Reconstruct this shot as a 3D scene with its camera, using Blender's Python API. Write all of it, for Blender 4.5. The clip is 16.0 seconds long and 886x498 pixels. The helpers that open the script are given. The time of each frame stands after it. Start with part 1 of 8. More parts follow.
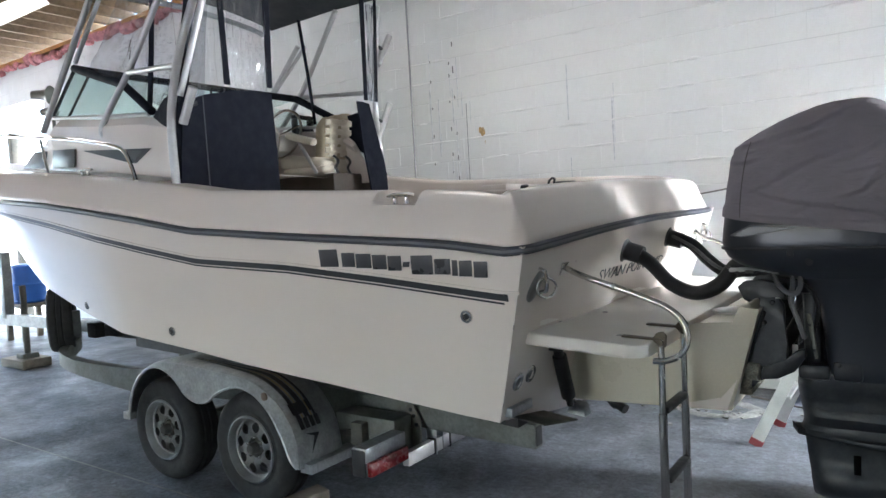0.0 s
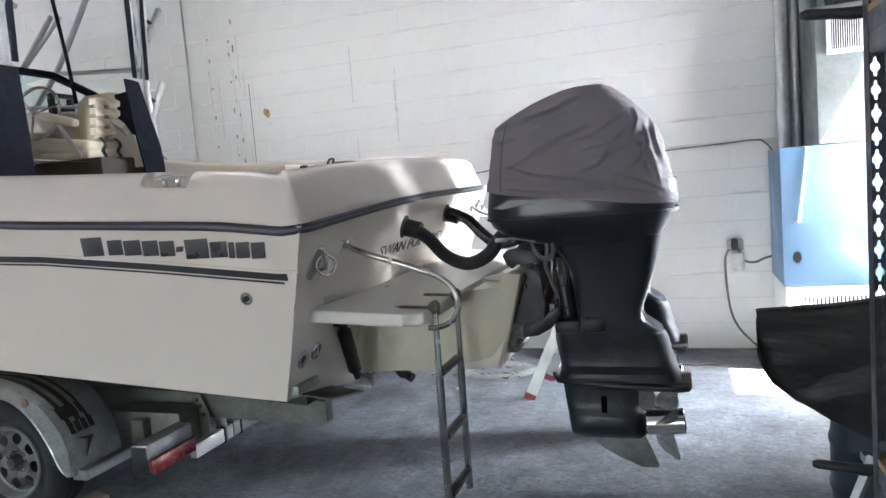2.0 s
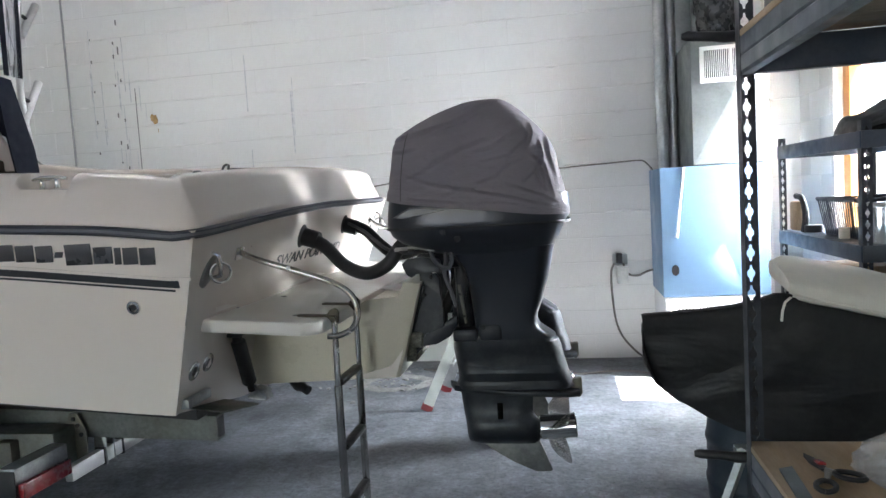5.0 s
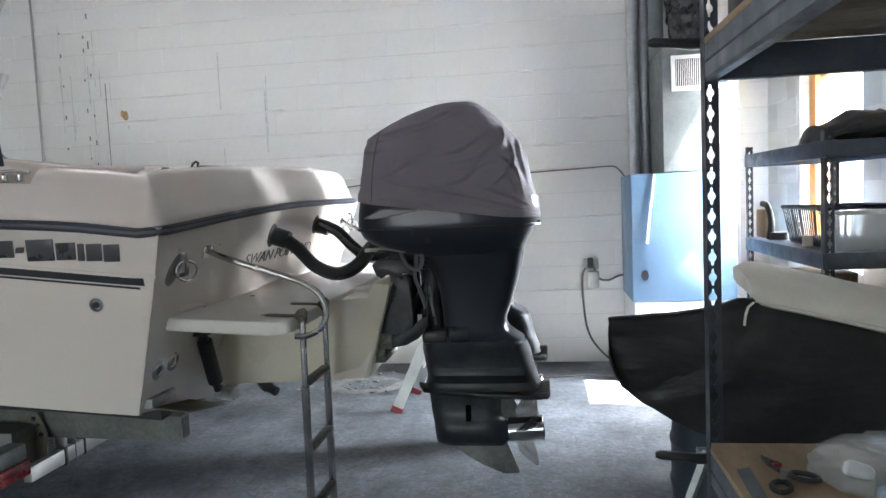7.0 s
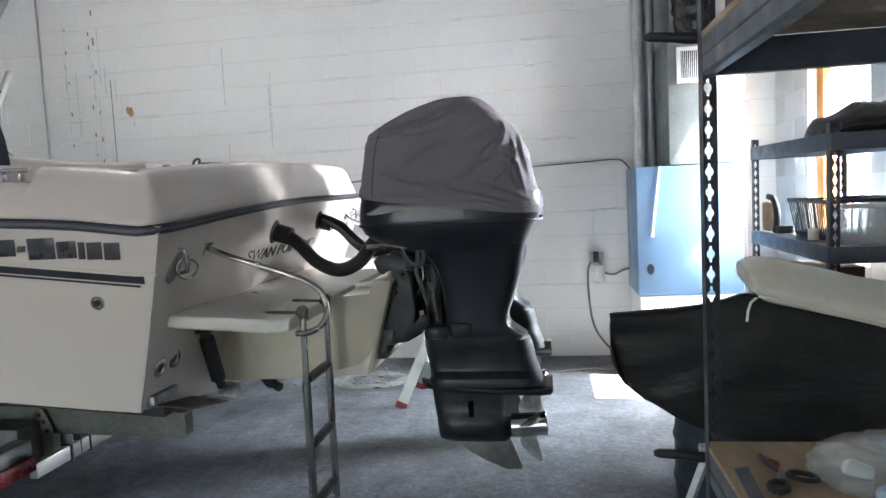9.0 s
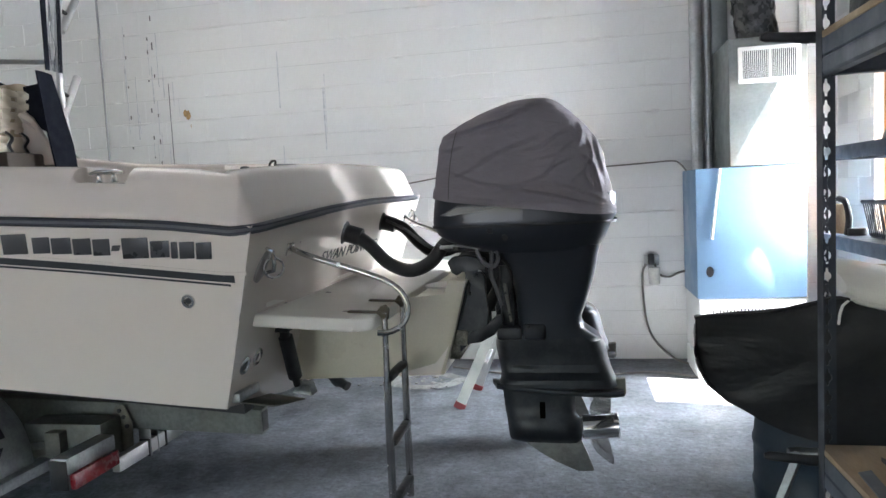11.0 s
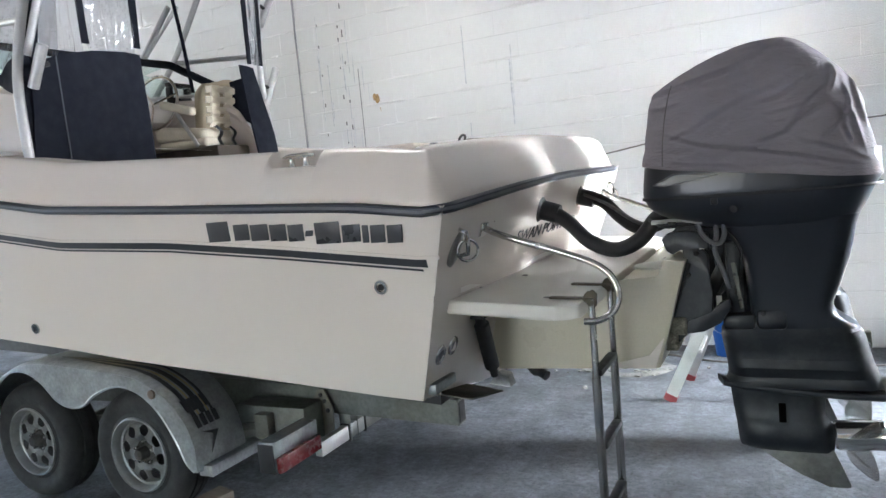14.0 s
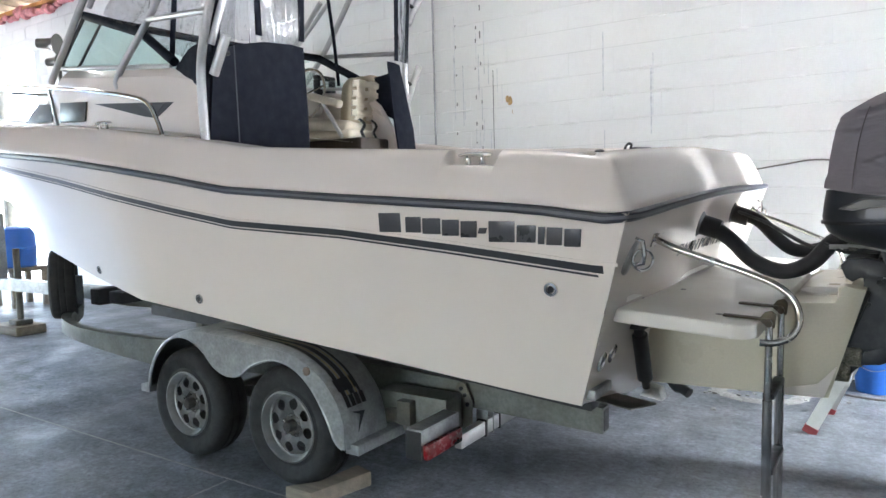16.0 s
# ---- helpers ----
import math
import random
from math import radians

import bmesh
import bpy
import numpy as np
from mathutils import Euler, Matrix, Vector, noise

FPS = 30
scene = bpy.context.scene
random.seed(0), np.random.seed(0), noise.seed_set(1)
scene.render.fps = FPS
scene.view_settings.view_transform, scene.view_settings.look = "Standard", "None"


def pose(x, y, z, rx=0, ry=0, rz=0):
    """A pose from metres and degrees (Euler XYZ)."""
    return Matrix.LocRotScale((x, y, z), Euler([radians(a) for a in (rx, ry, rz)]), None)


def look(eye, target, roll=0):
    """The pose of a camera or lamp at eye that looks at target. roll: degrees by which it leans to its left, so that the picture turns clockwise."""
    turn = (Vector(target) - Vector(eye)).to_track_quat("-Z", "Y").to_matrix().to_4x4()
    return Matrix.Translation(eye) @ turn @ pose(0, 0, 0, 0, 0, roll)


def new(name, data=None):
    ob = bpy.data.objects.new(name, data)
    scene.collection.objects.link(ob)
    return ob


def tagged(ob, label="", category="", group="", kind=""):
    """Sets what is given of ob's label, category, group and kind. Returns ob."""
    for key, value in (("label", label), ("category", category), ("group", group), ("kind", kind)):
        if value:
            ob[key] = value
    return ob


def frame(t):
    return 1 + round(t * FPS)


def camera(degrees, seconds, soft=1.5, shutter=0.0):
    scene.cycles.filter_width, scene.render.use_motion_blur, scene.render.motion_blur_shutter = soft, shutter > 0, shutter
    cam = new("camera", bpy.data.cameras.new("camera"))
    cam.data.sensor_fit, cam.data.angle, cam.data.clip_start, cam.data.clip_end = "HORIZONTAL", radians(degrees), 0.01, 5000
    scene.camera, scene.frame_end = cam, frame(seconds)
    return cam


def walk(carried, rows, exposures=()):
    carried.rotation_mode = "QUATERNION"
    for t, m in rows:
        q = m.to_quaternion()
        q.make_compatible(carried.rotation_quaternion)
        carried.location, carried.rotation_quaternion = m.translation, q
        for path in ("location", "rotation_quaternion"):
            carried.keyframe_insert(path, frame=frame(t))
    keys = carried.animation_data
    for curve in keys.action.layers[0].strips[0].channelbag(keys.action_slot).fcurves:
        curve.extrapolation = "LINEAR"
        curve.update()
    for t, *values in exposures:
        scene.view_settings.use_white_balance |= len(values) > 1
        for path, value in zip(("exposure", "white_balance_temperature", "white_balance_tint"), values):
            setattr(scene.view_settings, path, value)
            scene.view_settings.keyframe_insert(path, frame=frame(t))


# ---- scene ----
# ---------------------------------------------------------------- camera
cam = camera(65.3, 16.0)
PATH = [
    (0, (1.311, -0.3, 1.497), (0.162, 1.334, 1.399), -3.2),
    (0.5, (1.345, -0.318, 1.488), (0.297, 1.381, 1.367), -3.2),
    (1, (1.375, -0.319, 1.487), (0.463, 1.455, 1.343), -3.8),
    (1.5, (1.408, -0.319, 1.482), (0.634, 1.517, 1.314), -4.1),
    (2, (1.422, -0.322, 1.471), (0.778, 1.563, 1.288), -4.6),
    (2.5, (1.417, -0.345, 1.461), (0.866, 1.57, 1.285), -4.7),
    (3, (1.415, -0.354, 1.44), (0.955, 1.585, 1.272), -4.8),
    (3.5, (1.399, -0.361, 1.435), (1.04, 1.599, 1.258), -3.9),
    (6, (1.406, -0.334, 1.431), (1.068, 1.632, 1.291), -3.2),
    (6.5, (1.416, -0.342, 1.428), (1.103, 1.628, 1.287), -3.0),
    (7, (1.422, -0.342, 1.425), (1.146, 1.633, 1.278), -2.5),
    (7.5, (1.44, -0.338, 1.426), (1.192, 1.64, 1.274), -2.4),
    (8, (1.463, -0.317, 1.426), (1.169, 1.656, 1.271), -2.4),
    (10.5, (1.339, -0.36, 1.454), (1.03, 1.608, 1.276), -3.4),
    (11, (1.251, -0.377, 1.442), (0.869, 1.58, 1.286), -2.8),
    (11.5, (1.171, -0.397, 1.443), (0.648, 1.528, 1.301), -1.1),
    (12, (1.132, -0.341, 1.43), (0.485, 1.547, 1.295), -0.1),
    (12.5, (1.15, -0.227, 1.437), (0.439, 1.638, 1.302), -1.9),
    (13, (1.146, -0.14, 1.442), (0.405, 1.713, 1.31), -2.5),
    (13.5, (1.144, -0.094, 1.43), (0.296, 1.711, 1.282), -4.4),
    (14, (1.105, -0.111, 1.429), (0.217, 1.672, 1.247), -5.5),
    (14.5, (1.024, -0.173, 1.438), (0.252, 1.66, 1.231), -4.9),
    (15, (0.952, -0.214, 1.445), (0.158, 1.609, 1.231), -4.0),
    (15.5, (0.895, -0.261, 1.453), (-0.059, 1.486, 1.259), -2.9),
    (16, (0.855, -0.301, 1.449), (-0.25, 1.358, 1.286), -1.5),
]
walk(cam, [(t, look(eye, target, roll)) for t, eye, target, roll in PATH], [(0.0, 5.50), (0.7, 5.62), (1.5, 5.74), (3.5, 5.52), (8.0, 5.36), (11.0, 5.40), (13.0, 5.72), (16.0, 5.88)])
# ---------------------------------------------------------------- world, sun and daylight
world = bpy.data.worlds.new("daylight")
scene.world = world
world.use_nodes = True
wn = world.node_tree
sky = wn.nodes.new("ShaderNodeTexSky")
sky.sky_type = "NISHITA"
sky.sun_disc = False
sky.sun_elevation = radians(52)
sky.sun_rotation = radians(97)
wn.links.new(sky.outputs[0], wn.nodes["Background"].inputs[0])
wn.nodes["Background"].inputs[1].default_value = 0.05

sun_data = bpy.data.lights.new("sun", "SUN")
sun_data.energy, sun_data.angle, sun_data.color = 5.0, radians(0.5), (1.0, 0.95, 0.88)
sun = new("sun", sun_data)
sun.matrix_world = look((9.0, 3.476, 7.94), (2.6, 4.5, 0.0))


def daylight(name, eye, target, width, height, power, colour):
    """Skylight that comes in through an opening, seen or added."""
    d = bpy.data.lights.new(name, "AREA")
    d.shape, d.size, d.size_y, d.energy, d.color = "RECTANGLE", width, height, power, colour
    ob = new(name, d)
    ob.matrix_world = look(eye, target)
    return ob


daylight("daylight_window", (4.70, 4.70, 1.95), (1.0, 3.7, 0.9), 1.8, 2.3, 72, (0.86, 0.92, 1.0))
daylight("daylight_far_door", (-11.9, 5.75, 2.0), (-10.0, 0.0, 1.4), 2.2, 3.6, 2.9, (0.84, 0.92, 1.0))
# fill through an opening added in the unseen end wall, for the bow side
daylight("daylight_end_door", (-13.5, 1.4, 1.75), (-6.0, 2.4, 1.3), 5.6, 3.3, 1.3, (0.90, 0.90, 1.0))
# weak warm fill from an assumed opening behind the camera
daylight("daylight_near_door", (-1.9, -5.9, 0.95), (-1.9, 2.0, 1.3), 4.4, 1.5, 0.07, (1.0, 0.86, 0.74))

# ---------------------------------------------------------------- mesh helpers
Y_AXIS, Z_AXIS, X_AXIS = Vector((0, 1, 0)), Vector((0, 0, 1)), Vector((1, 0, 0))


def thing(name, at, label, category, group="", kind=""):
    """A thing: an Empty at its base that takes the parts."""
    ob = new(name)
    ob.location = at
    ob.empty_display_size = 0.1
    return tagged(ob, label, category, group, kind)


def mesh_of(name, bm, material, angle=38):
    me = bpy.data.meshes.new(name)
    bmesh.ops.recalc_face_normals(bm, faces=bm.faces)
    bm.to_mesh(me)
    bm.free()
    me.polygons.foreach_set("use_smooth", [True] * len(me.polygons))
    me.set_sharp_from_angle(angle=radians(angle))
    for m in material if isinstance(material, (list, tuple)) else (material,):
        me.materials.append(m)
    return me


def part(name, bm, material, parent=None, label="", angle=38):
    """One mesh object, in world coordinates, under a thing or under a part."""
    ob = new(name, mesh_of(name, bm, material, angle))
    if parent is not None:
        ob.parent = parent
        if parent.type == "EMPTY":
            ob.matrix_parent_inverse = parent.matrix_basis.inverted()
    return tagged(ob, label) if label else ob


def solo(name, bm, material, label, category="", group="", kind="", angle=38):
    """A thing that is one mesh."""
    return tagged(part(name, bm, material, None, "", angle), label, category, group, kind)


def B():
    return bmesh.new()


def box(bm, x0, x1, y0, y1, z0, z1, bevel=0.0, m=None, seg=2):
    r = bmesh.ops.create_cube(bm, size=1.0)
    vs = r["verts"]
    for v in vs:
        v.co = Vector((x0 + (v.co.x + 0.5) * (x1 - x0), y0 + (v.co.y + 0.5) * (y1 - y0), z0 + (v.co.z + 0.5) * (z1 - z0)))
    if bevel:
        es = list({e for v in vs for e in v.link_edges})
        out = bmesh.ops.bevel(bm, geom=es, offset=bevel, segments=seg, affect="EDGES", profile=0.5)
        vs = list({v for f in out["faces"] for v in f.verts} | {v for v in vs if v.is_valid})
    if m is not None:
        bmesh.ops.transform(bm, matrix=m, verts=vs)
    return bm


def ring(bm, pts):
    return [bm.verts.new(p) for p in pts]


def skin(bm, rings, closed=True, caps=True):
    """Faces between rings of points; each ring has the same count."""
    rs = [ring(bm, r) for r in rings]
    n = len(rs[0])
    for a, b in zip(rs, rs[1:]):
        for i in range(n if closed else n - 1):
            j = (i + 1) % n
            q = [a[i], a[j], b[j], b[i]]
            try:
                bm.faces.new(q)
            except ValueError:
                pass
    if caps and closed:
        bm.faces.new(rs[0])
        bm.faces.new(list(reversed(rs[-1])))
    return bm


def smooth_line(pts, n=6):
    """A Catmull-Rom curve through the points."""
    P = [Vector(p) for p in pts]
    P = [P[0] * 2 - P[1]] + P + [P[-1] * 2 - P[-2]]
    out = []
    for i in range(1, len(P) - 2):
        for k in range(n):
            t = k / n
            a, b, c, d = P[i - 1], P[i], P[i + 1], P[i + 2]
            out.append(0.5 * ((2 * b) + (c - a) * t + (2 * a - 5 * b + 4 * c - d) * t * t + (3 * b - a - 3 * c + d) * t ** 3))
    out.append(P[-2])
    return out


def tube(bm, pts, r, seg=10, caps=True, squash=1.0):
    """A round bar along the points; r may be one radius or one for each point."""
    P = [Vector(p) for p in pts]
    rings, up = [], None
    for i, p in enumerate(P):
        d = (P[min(i + 1, len(P) - 1)] - P[max(i - 1, 0)]).normalized()
        if up is None:
            up = (Z_AXIS if abs(d.z) < 0.9 else X_AXIS).cross(d).normalized()
        up = (up - d * up.dot(d)).normalized()
        side = d.cross(up)
        rr = r[i] if isinstance(r, (list, tuple)) else r
        rings.append([p + (up * math.cos(a) + side * math.sin(a) * squash) * rr for a in (2 * math.pi * k / seg for k in range(seg))])
    return skin(bm, rings, True, caps)


def lathe(bm, at, axis, profile, seg=24, caps=True):
    """A body of revolution: profile of (distance along the axis, radius)."""
    axis = Vector(axis).normalized()
    u = (Z_AXIS if abs(axis.z) < 0.9 else X_AXIS).cross(axis).normalized()
    w = axis.cross(u)
    at = Vector(at)
    rings = [[at + axis * d + (u * math.cos(a) + w * math.sin(a)) * max(r, 0.0004) for a in (2 * math.pi * k / seg for k in range(seg))] for d, r in profile]
    return skin(bm, rings, True, caps)


def plate(bm, pts, normal, thick, bevel=0.0):
    """A flat plate from an outline; it grows along the normal."""
    n = Vector(normal).normalized() * thick
    a = ring(bm, pts)
    b = ring(bm, [Vector(p) + n for p in pts])
    fs = [bm.faces.new(list(reversed(a))), bm.faces.new(b)]
    k = len(a)
    for i in range(k):
        j = (i + 1) % k
        fs.append(bm.faces.new((a[i], a[j], b[j], b[i])))
    if bevel:
        bmesh.ops.bevel(bm, geom=list({e for f in fs for e in f.edges}), offset=bevel, segments=2, affect="EDGES", profile=0.5)
    return bm


def superloop(cx, cy, z, ax, ay, power=2.6, n=32, skew=0.0):
    """A rounded-rectangle loop at height z."""
    out = []
    for k in range(n):
        a = 2 * math.pi * k / n
        c, s = math.cos(a), math.sin(a)
        out.append(Vector((cx + ax * math.copysign(abs(c) ** (2 / power), c), cy + ay * math.copysign(abs(s) ** (2 / power), s), z + skew * c)))
    return out


def lerp_table(tab, x):
    """Straight-line reading of a table of (x, value), x falling or rising."""
    t = sorted(tab)
    if x <= t[0][0]:
        return t[0][1]
    for (a, va), (b, vb) in zip(t, t[1:]):
        if x <= b:
            return va + (vb - va) * (x - a) / (b - a)
    return t[-1][1]


# ---------------------------------------------------------------- materials
def mat(name, col, rough=0.5, metal=0.0, var=0.10, scale=4.0, fine=70.0, bump=0.08, coat=0.0, spec=0.5, rvar=0.12, dirt=None, dirt_amount=0.0,
        dirt_scale=3.0, stretch=(1, 1, 1), rand=0.0, trans=0.0, alpha=1.0, ior=1.45):
    m = bpy.data.materials.new(name)
    m.use_nodes = True
    nt = m.node_tree
    bsdf = nt.nodes["Principled BSDF"]
    link = nt.links.new
    tc = nt.nodes.new("ShaderNodeTexCoord")
    mp = nt.nodes.new("ShaderNodeMapping")
    mp.inputs["Scale"].default_value = stretch
    link(tc.outputs["Object"], mp.inputs[0])

    def noisy(s, detail, rgh=0.55):
        n = nt.nodes.new("ShaderNodeTexNoise")
        n.inputs["Scale"].default_value, n.inputs["Detail"].default_value, n.inputs["Roughness"].default_value = s, detail, rgh
        link(mp.outputs[0], n.inputs["Vector"])
        return n.outputs["Fac"]

    def ramp(src, lo, hi, a=0.3, b=0.7):
        r = nt.nodes.new("ShaderNodeMapRange")
        r.inputs[1].default_value, r.inputs[2].default_value, r.inputs[3].default_value, r.inputs[4].default_value = a, b, lo, hi
        link(src, r.inputs[0])
        return r.outputs[0]

    def math_node(op, a, b):
        n = nt.nodes.new("ShaderNodeMath")
        n.operation = op
        for i, v in enumerate((a, b)):
            if isinstance(v, (int, float)):
                n.inputs[i].default_value = v
            else:
                link(v, n.inputs[i])
        return n.outputs[0]

    big, small = noisy(scale, 4), noisy(fine, 3)
    k = math_node("MULTIPLY", ramp(big, 1 - var, 1 + var), ramp(small, 1 - var * 0.6, 1 + var * 0.6))
    if rand:
        oi = nt.nodes.new("ShaderNodeObjectInfo")
        k = math_node("MULTIPLY", k, ramp(oi.outputs["Random"], 1 - rand, 1 + rand, 0.0, 1.0))
    vm = nt.nodes.new("ShaderNodeVectorMath")
    vm.operation = "SCALE"
    vm.inputs[0].default_value = col
    link(k, vm.inputs["Scale"])
    colour = vm.outputs[0]
    if dirt is not None:
        mx = nt.nodes.new("ShaderNodeMix")
        mx.data_type = "RGBA"
        link(math_node("MULTIPLY", ramp(noisy(dirt_scale, 8, 0.68), 0.0, 1.0, 0.45, 0.72), dirt_amount), mx.inputs[0])
        link(colour, mx.inputs[6])
        mx.inputs[7].default_value = (*dirt, 1)
        colour = mx.outputs[2]
    link(colour, bsdf.inputs["Base Color"])
    link(ramp(noisy(scale * 2.3, 5), max(rough - rvar, 0.02), min(rough + rvar, 1.0)), bsdf.inputs["Roughness"])
    bsdf.inputs["Metallic"].default_value = metal
    bsdf.inputs["Coat Weight"].default_value = coat
    bsdf.inputs["Coat Roughness"].default_value = 0.06
    bsdf.inputs["Specular IOR Level"].default_value = spec
    bsdf.inputs["Transmission Weight"].default_value = trans
    bsdf.inputs["Alpha"].default_value = alpha
    bsdf.inputs["IOR"].default_value = ior
    if bump:
        bp = nt.nodes.new("ShaderNodeBump")
        bp.inputs["Strength"].default_value = min(bump * 4, 1.0)
        bp.inputs["Distance"].default_value = 0.004 * max(bump * 4, 0.2)
        link(math_node("ADD", small, math_node("MULTIPLY", big, 1.5)), bp.inputs["Height"])
        link(bp.outputs[0], bsdf.inputs["Normal"])
    return m


def glow(name, col, strength):
    m = bpy.data.materials.new(name)
    m.use_nodes = True
    b = m.node_tree.nodes["Principled BSDF"]
    b.inputs["Emission Color"].default_value, b.inputs["Emission Strength"].default_value = (*col, 1), strength
    b.inputs["Base Color"].default_value = (*col, 1)
    return m


M_WALL = mat("painted_block", (0.80, 0.80, 0.79), 0.72, var=0.04, scale=1.6, fine=110, bump=0.22, dirt=(0.56, 0.55, 0.52), dirt_amount=0.20, dirt_scale=2.2, rand=0.004)
M_MORTAR = mat("painted_mortar", (0.68, 0.68, 0.67), 0.8, var=0.06, scale=3, fine=90, bump=0.2)
# for the unseen near wall: toned to dim and warm the bounce it gives
M_NEARWALL = mat("unseen_warm_wall", (0.36, 0.285, 0.21), 0.8, var=0.15, scale=1.5, fine=60, bump=0.1, stretch=(1, 1, 0.1))
M_PLASTER = mat("painted_wall", (0.74, 0.74, 0.73), 0.75, var=0.05, scale=1.2, fine=60, bump=0.1, dirt=(0.5, 0.49, 0.46), dirt_amount=0.2)


def concrete_floor(name):
    """Worn grey concrete: broad stains, mottling, drag streaks and grit."""
    m = mat(name, (0.120, 0.129, 0.144), 0.60, var=0.14, scale=0.9, fine=26, bump=0.22, rvar=0.2)
    nt = m.node_tree
    bsdf = nt.nodes["Principled BSDF"]
    base = bsdf.inputs["Base Color"].links[0].from_socket
    tc = nt.nodes.new("ShaderNodeTexCoord")

    def layer(src, scale, detail, lo, hi, a, b, stretch=(1, 1, 1), turn=0.0):
        mp = nt.nodes.new("ShaderNodeMapping")
        mp.inputs["Scale"].default_value = stretch
        mp.inputs["Rotation"].default_value = (0, 0, turn)
        n = nt.nodes.new("ShaderNodeTexNoise")
        n.inputs["Scale"].default_value, n.inputs["Detail"].default_value, n.inputs["Roughness"].default_value = scale, detail, 0.66
        r = nt.nodes.new("ShaderNodeMapRange")
        r.inputs[1].default_value, r.inputs[2].default_value, r.inputs[3].default_value, r.inputs[4].default_value = a, b, lo, hi
        v = nt.nodes.new("ShaderNodeVectorMath")
        v.operation = "SCALE"
        nt.links.new(tc.outputs["Object"], mp.inputs[0])
        nt.links.new(mp.outputs[0], n.inputs["Vector"])
        nt.links.new(n.outputs["Fac"], r.inputs[0])
        nt.links.new(src, v.inputs[0])
        nt.links.new(r.outputs[0], v.inputs["Scale"])
        return v.outputs[0]

    c = layer(base, 1.1, 7, 0.72, 1.10, 0.36, 0.56)
    c = layer(c, 9.0, 6, 0.72, 1.24, 0.33, 0.67)
    c = layer(c, 3.0, 6, 0.84, 1.18, 0.35, 0.65, (1.2, 1.6, 1.0), 1.9)
    c = layer(c, 6.0, 4, 1.0, 1.25, 0.64, 0.72, (0.3, 4.0, 1.0), 0.45)
    c = layer(c, 34.0, 5, 0.72, 1.26, 0.34, 0.66)
    c = layer(c, 75.0, 2, 0.45, 1.1, 0.30, 0.42)
    c = layer(c, 48.0, 3, 1.0, 1.9, 0.66, 0.74)
    nt.links.new(c, bsdf.inputs["Base Color"])
    return m


M_CEIL = mat("ceiling_board", (0.55, 0.54, 0.52), 0.85, var=0.08, scale=2, bump=0.1)
M_JOIST = mat("raw_timber", (0.30, 0.21, 0.13), 0.7, var=0.2, scale=3, fine=40, bump=0.15, stretch=(0.3, 4, 4))
M_PINK = mat("glass_wool", (0.62, 0.26, 0.27), 0.95, var=0.35, scale=9, fine=60, bump=0.5, dirt=(0.2, 0.08, 0.07), dirt_amount=0.5, dirt_scale=6)
M_FLOOR = concrete_floor("concrete")
M_HINGE = mat("dull_stainless", (0.30, 0.29, 0.28), 0.38, metal=1.0, var=0.1, scale=20, bump=0.02)
M_GEL = mat("gelcoat", (0.74, 0.668, 0.61), 0.24, var=0.015, scale=1.2, fine=300, bump=0.0, coat=0.35, rvar=0.0)
M_GELIN = mat("gelcoat_inner", (0.70, 0.67, 0.62), 0.4, var=0.03, scale=2, fine=200, bump=0.02)
M_NONSKID = mat("gelcoat_nonskid", (0.72, 0.69, 0.64), 0.45, var=0.02, scale=3, fine=420, bump=0.10)
M_CREAM = mat("bracket_gelcoat", (0.60, 0.55, 0.44), 0.36, var=0.05, scale=2, fine=120, bump=0.03, coat=0.15)
M_RUB = mat("rub_rail", (0.022, 0.026, 0.042), 0.42, var=0.06, scale=5, fine=60, bump=0.0, rvar=0.03)
M_NAVYSTRIPE = mat("stripe_film", (0.028, 0.030, 0.036), 0.42, var=0.06, bump=0.0, rvar=0.02)
M_LETTER = mat("letter_film", (0.075, 0.075, 0.08), 0.32, metal=0.3, var=0.05, bump=0.0)
M_STEEL = mat("polished_stainless", (0.72, 0.71, 0.69), 0.16, metal=1.0, var=0.04, scale=8, fine=120, bump=0.01, rvar=0.07)
M_ALU = mat("brushed_aluminium", (0.50, 0.50, 0.50), 0.48, metal=0.9, var=0.07, scale=9, fine=150, bump=0.03)
M_GALV = mat("galvanised_steel", (0.33, 0.345, 0.35), 0.46, metal=0.75, var=0.22, scale=9, fine=60, bump=0.06, dirt=(0.30, 0.29, 0.26), dirt_amount=0.4, dirt_scale=4)
M_PIPE = mat("galvanised_pipe", (0.46, 0.47, 0.48), 0.42, metal=0.7, var=0.15, scale=9, fine=60, bump=0.04)
# stains, over a base also darkened for the shade beneath the boat
M_GALVDARK = mat("stained_dark_galvanised", (0.115, 0.116, 0.102), 0.6, metal=0.3, var=0.25, scale=6, fine=50, bump=0.08, dirt=(0.20, 0.16, 0.11), dirt_amount=0.6, dirt_scale=3)
M_TYRE = mat("rubber", (0.021, 0.021, 0.022), 0.78, var=0.2, scale=8, fine=90, bump=0.12, dirt=(0.06, 0.057, 0.054), dirt_amount=0.2, dirt_scale=5)
M_RIM = mat("silver_rim", (0.27, 0.275, 0.28), 0.48, metal=0.6, var=0.12, scale=12, fine=80, bump=0.03, dirt=(0.22, 0.2, 0.18), dirt_amount=0.35, dirt_scale=8)
M_BLACK = mat("black_plastic", (0.018, 0.018, 0.02), 0.5, var=0.15, scale=10, fine=120, bump=0.05)
M_ENG = mat("engine_paint", (0.026, 0.029, 0.037), 0.34, metal=0.2, var=0.08, scale=4, fine=140, bump=0.0, coat=0.18, rvar=0.04)
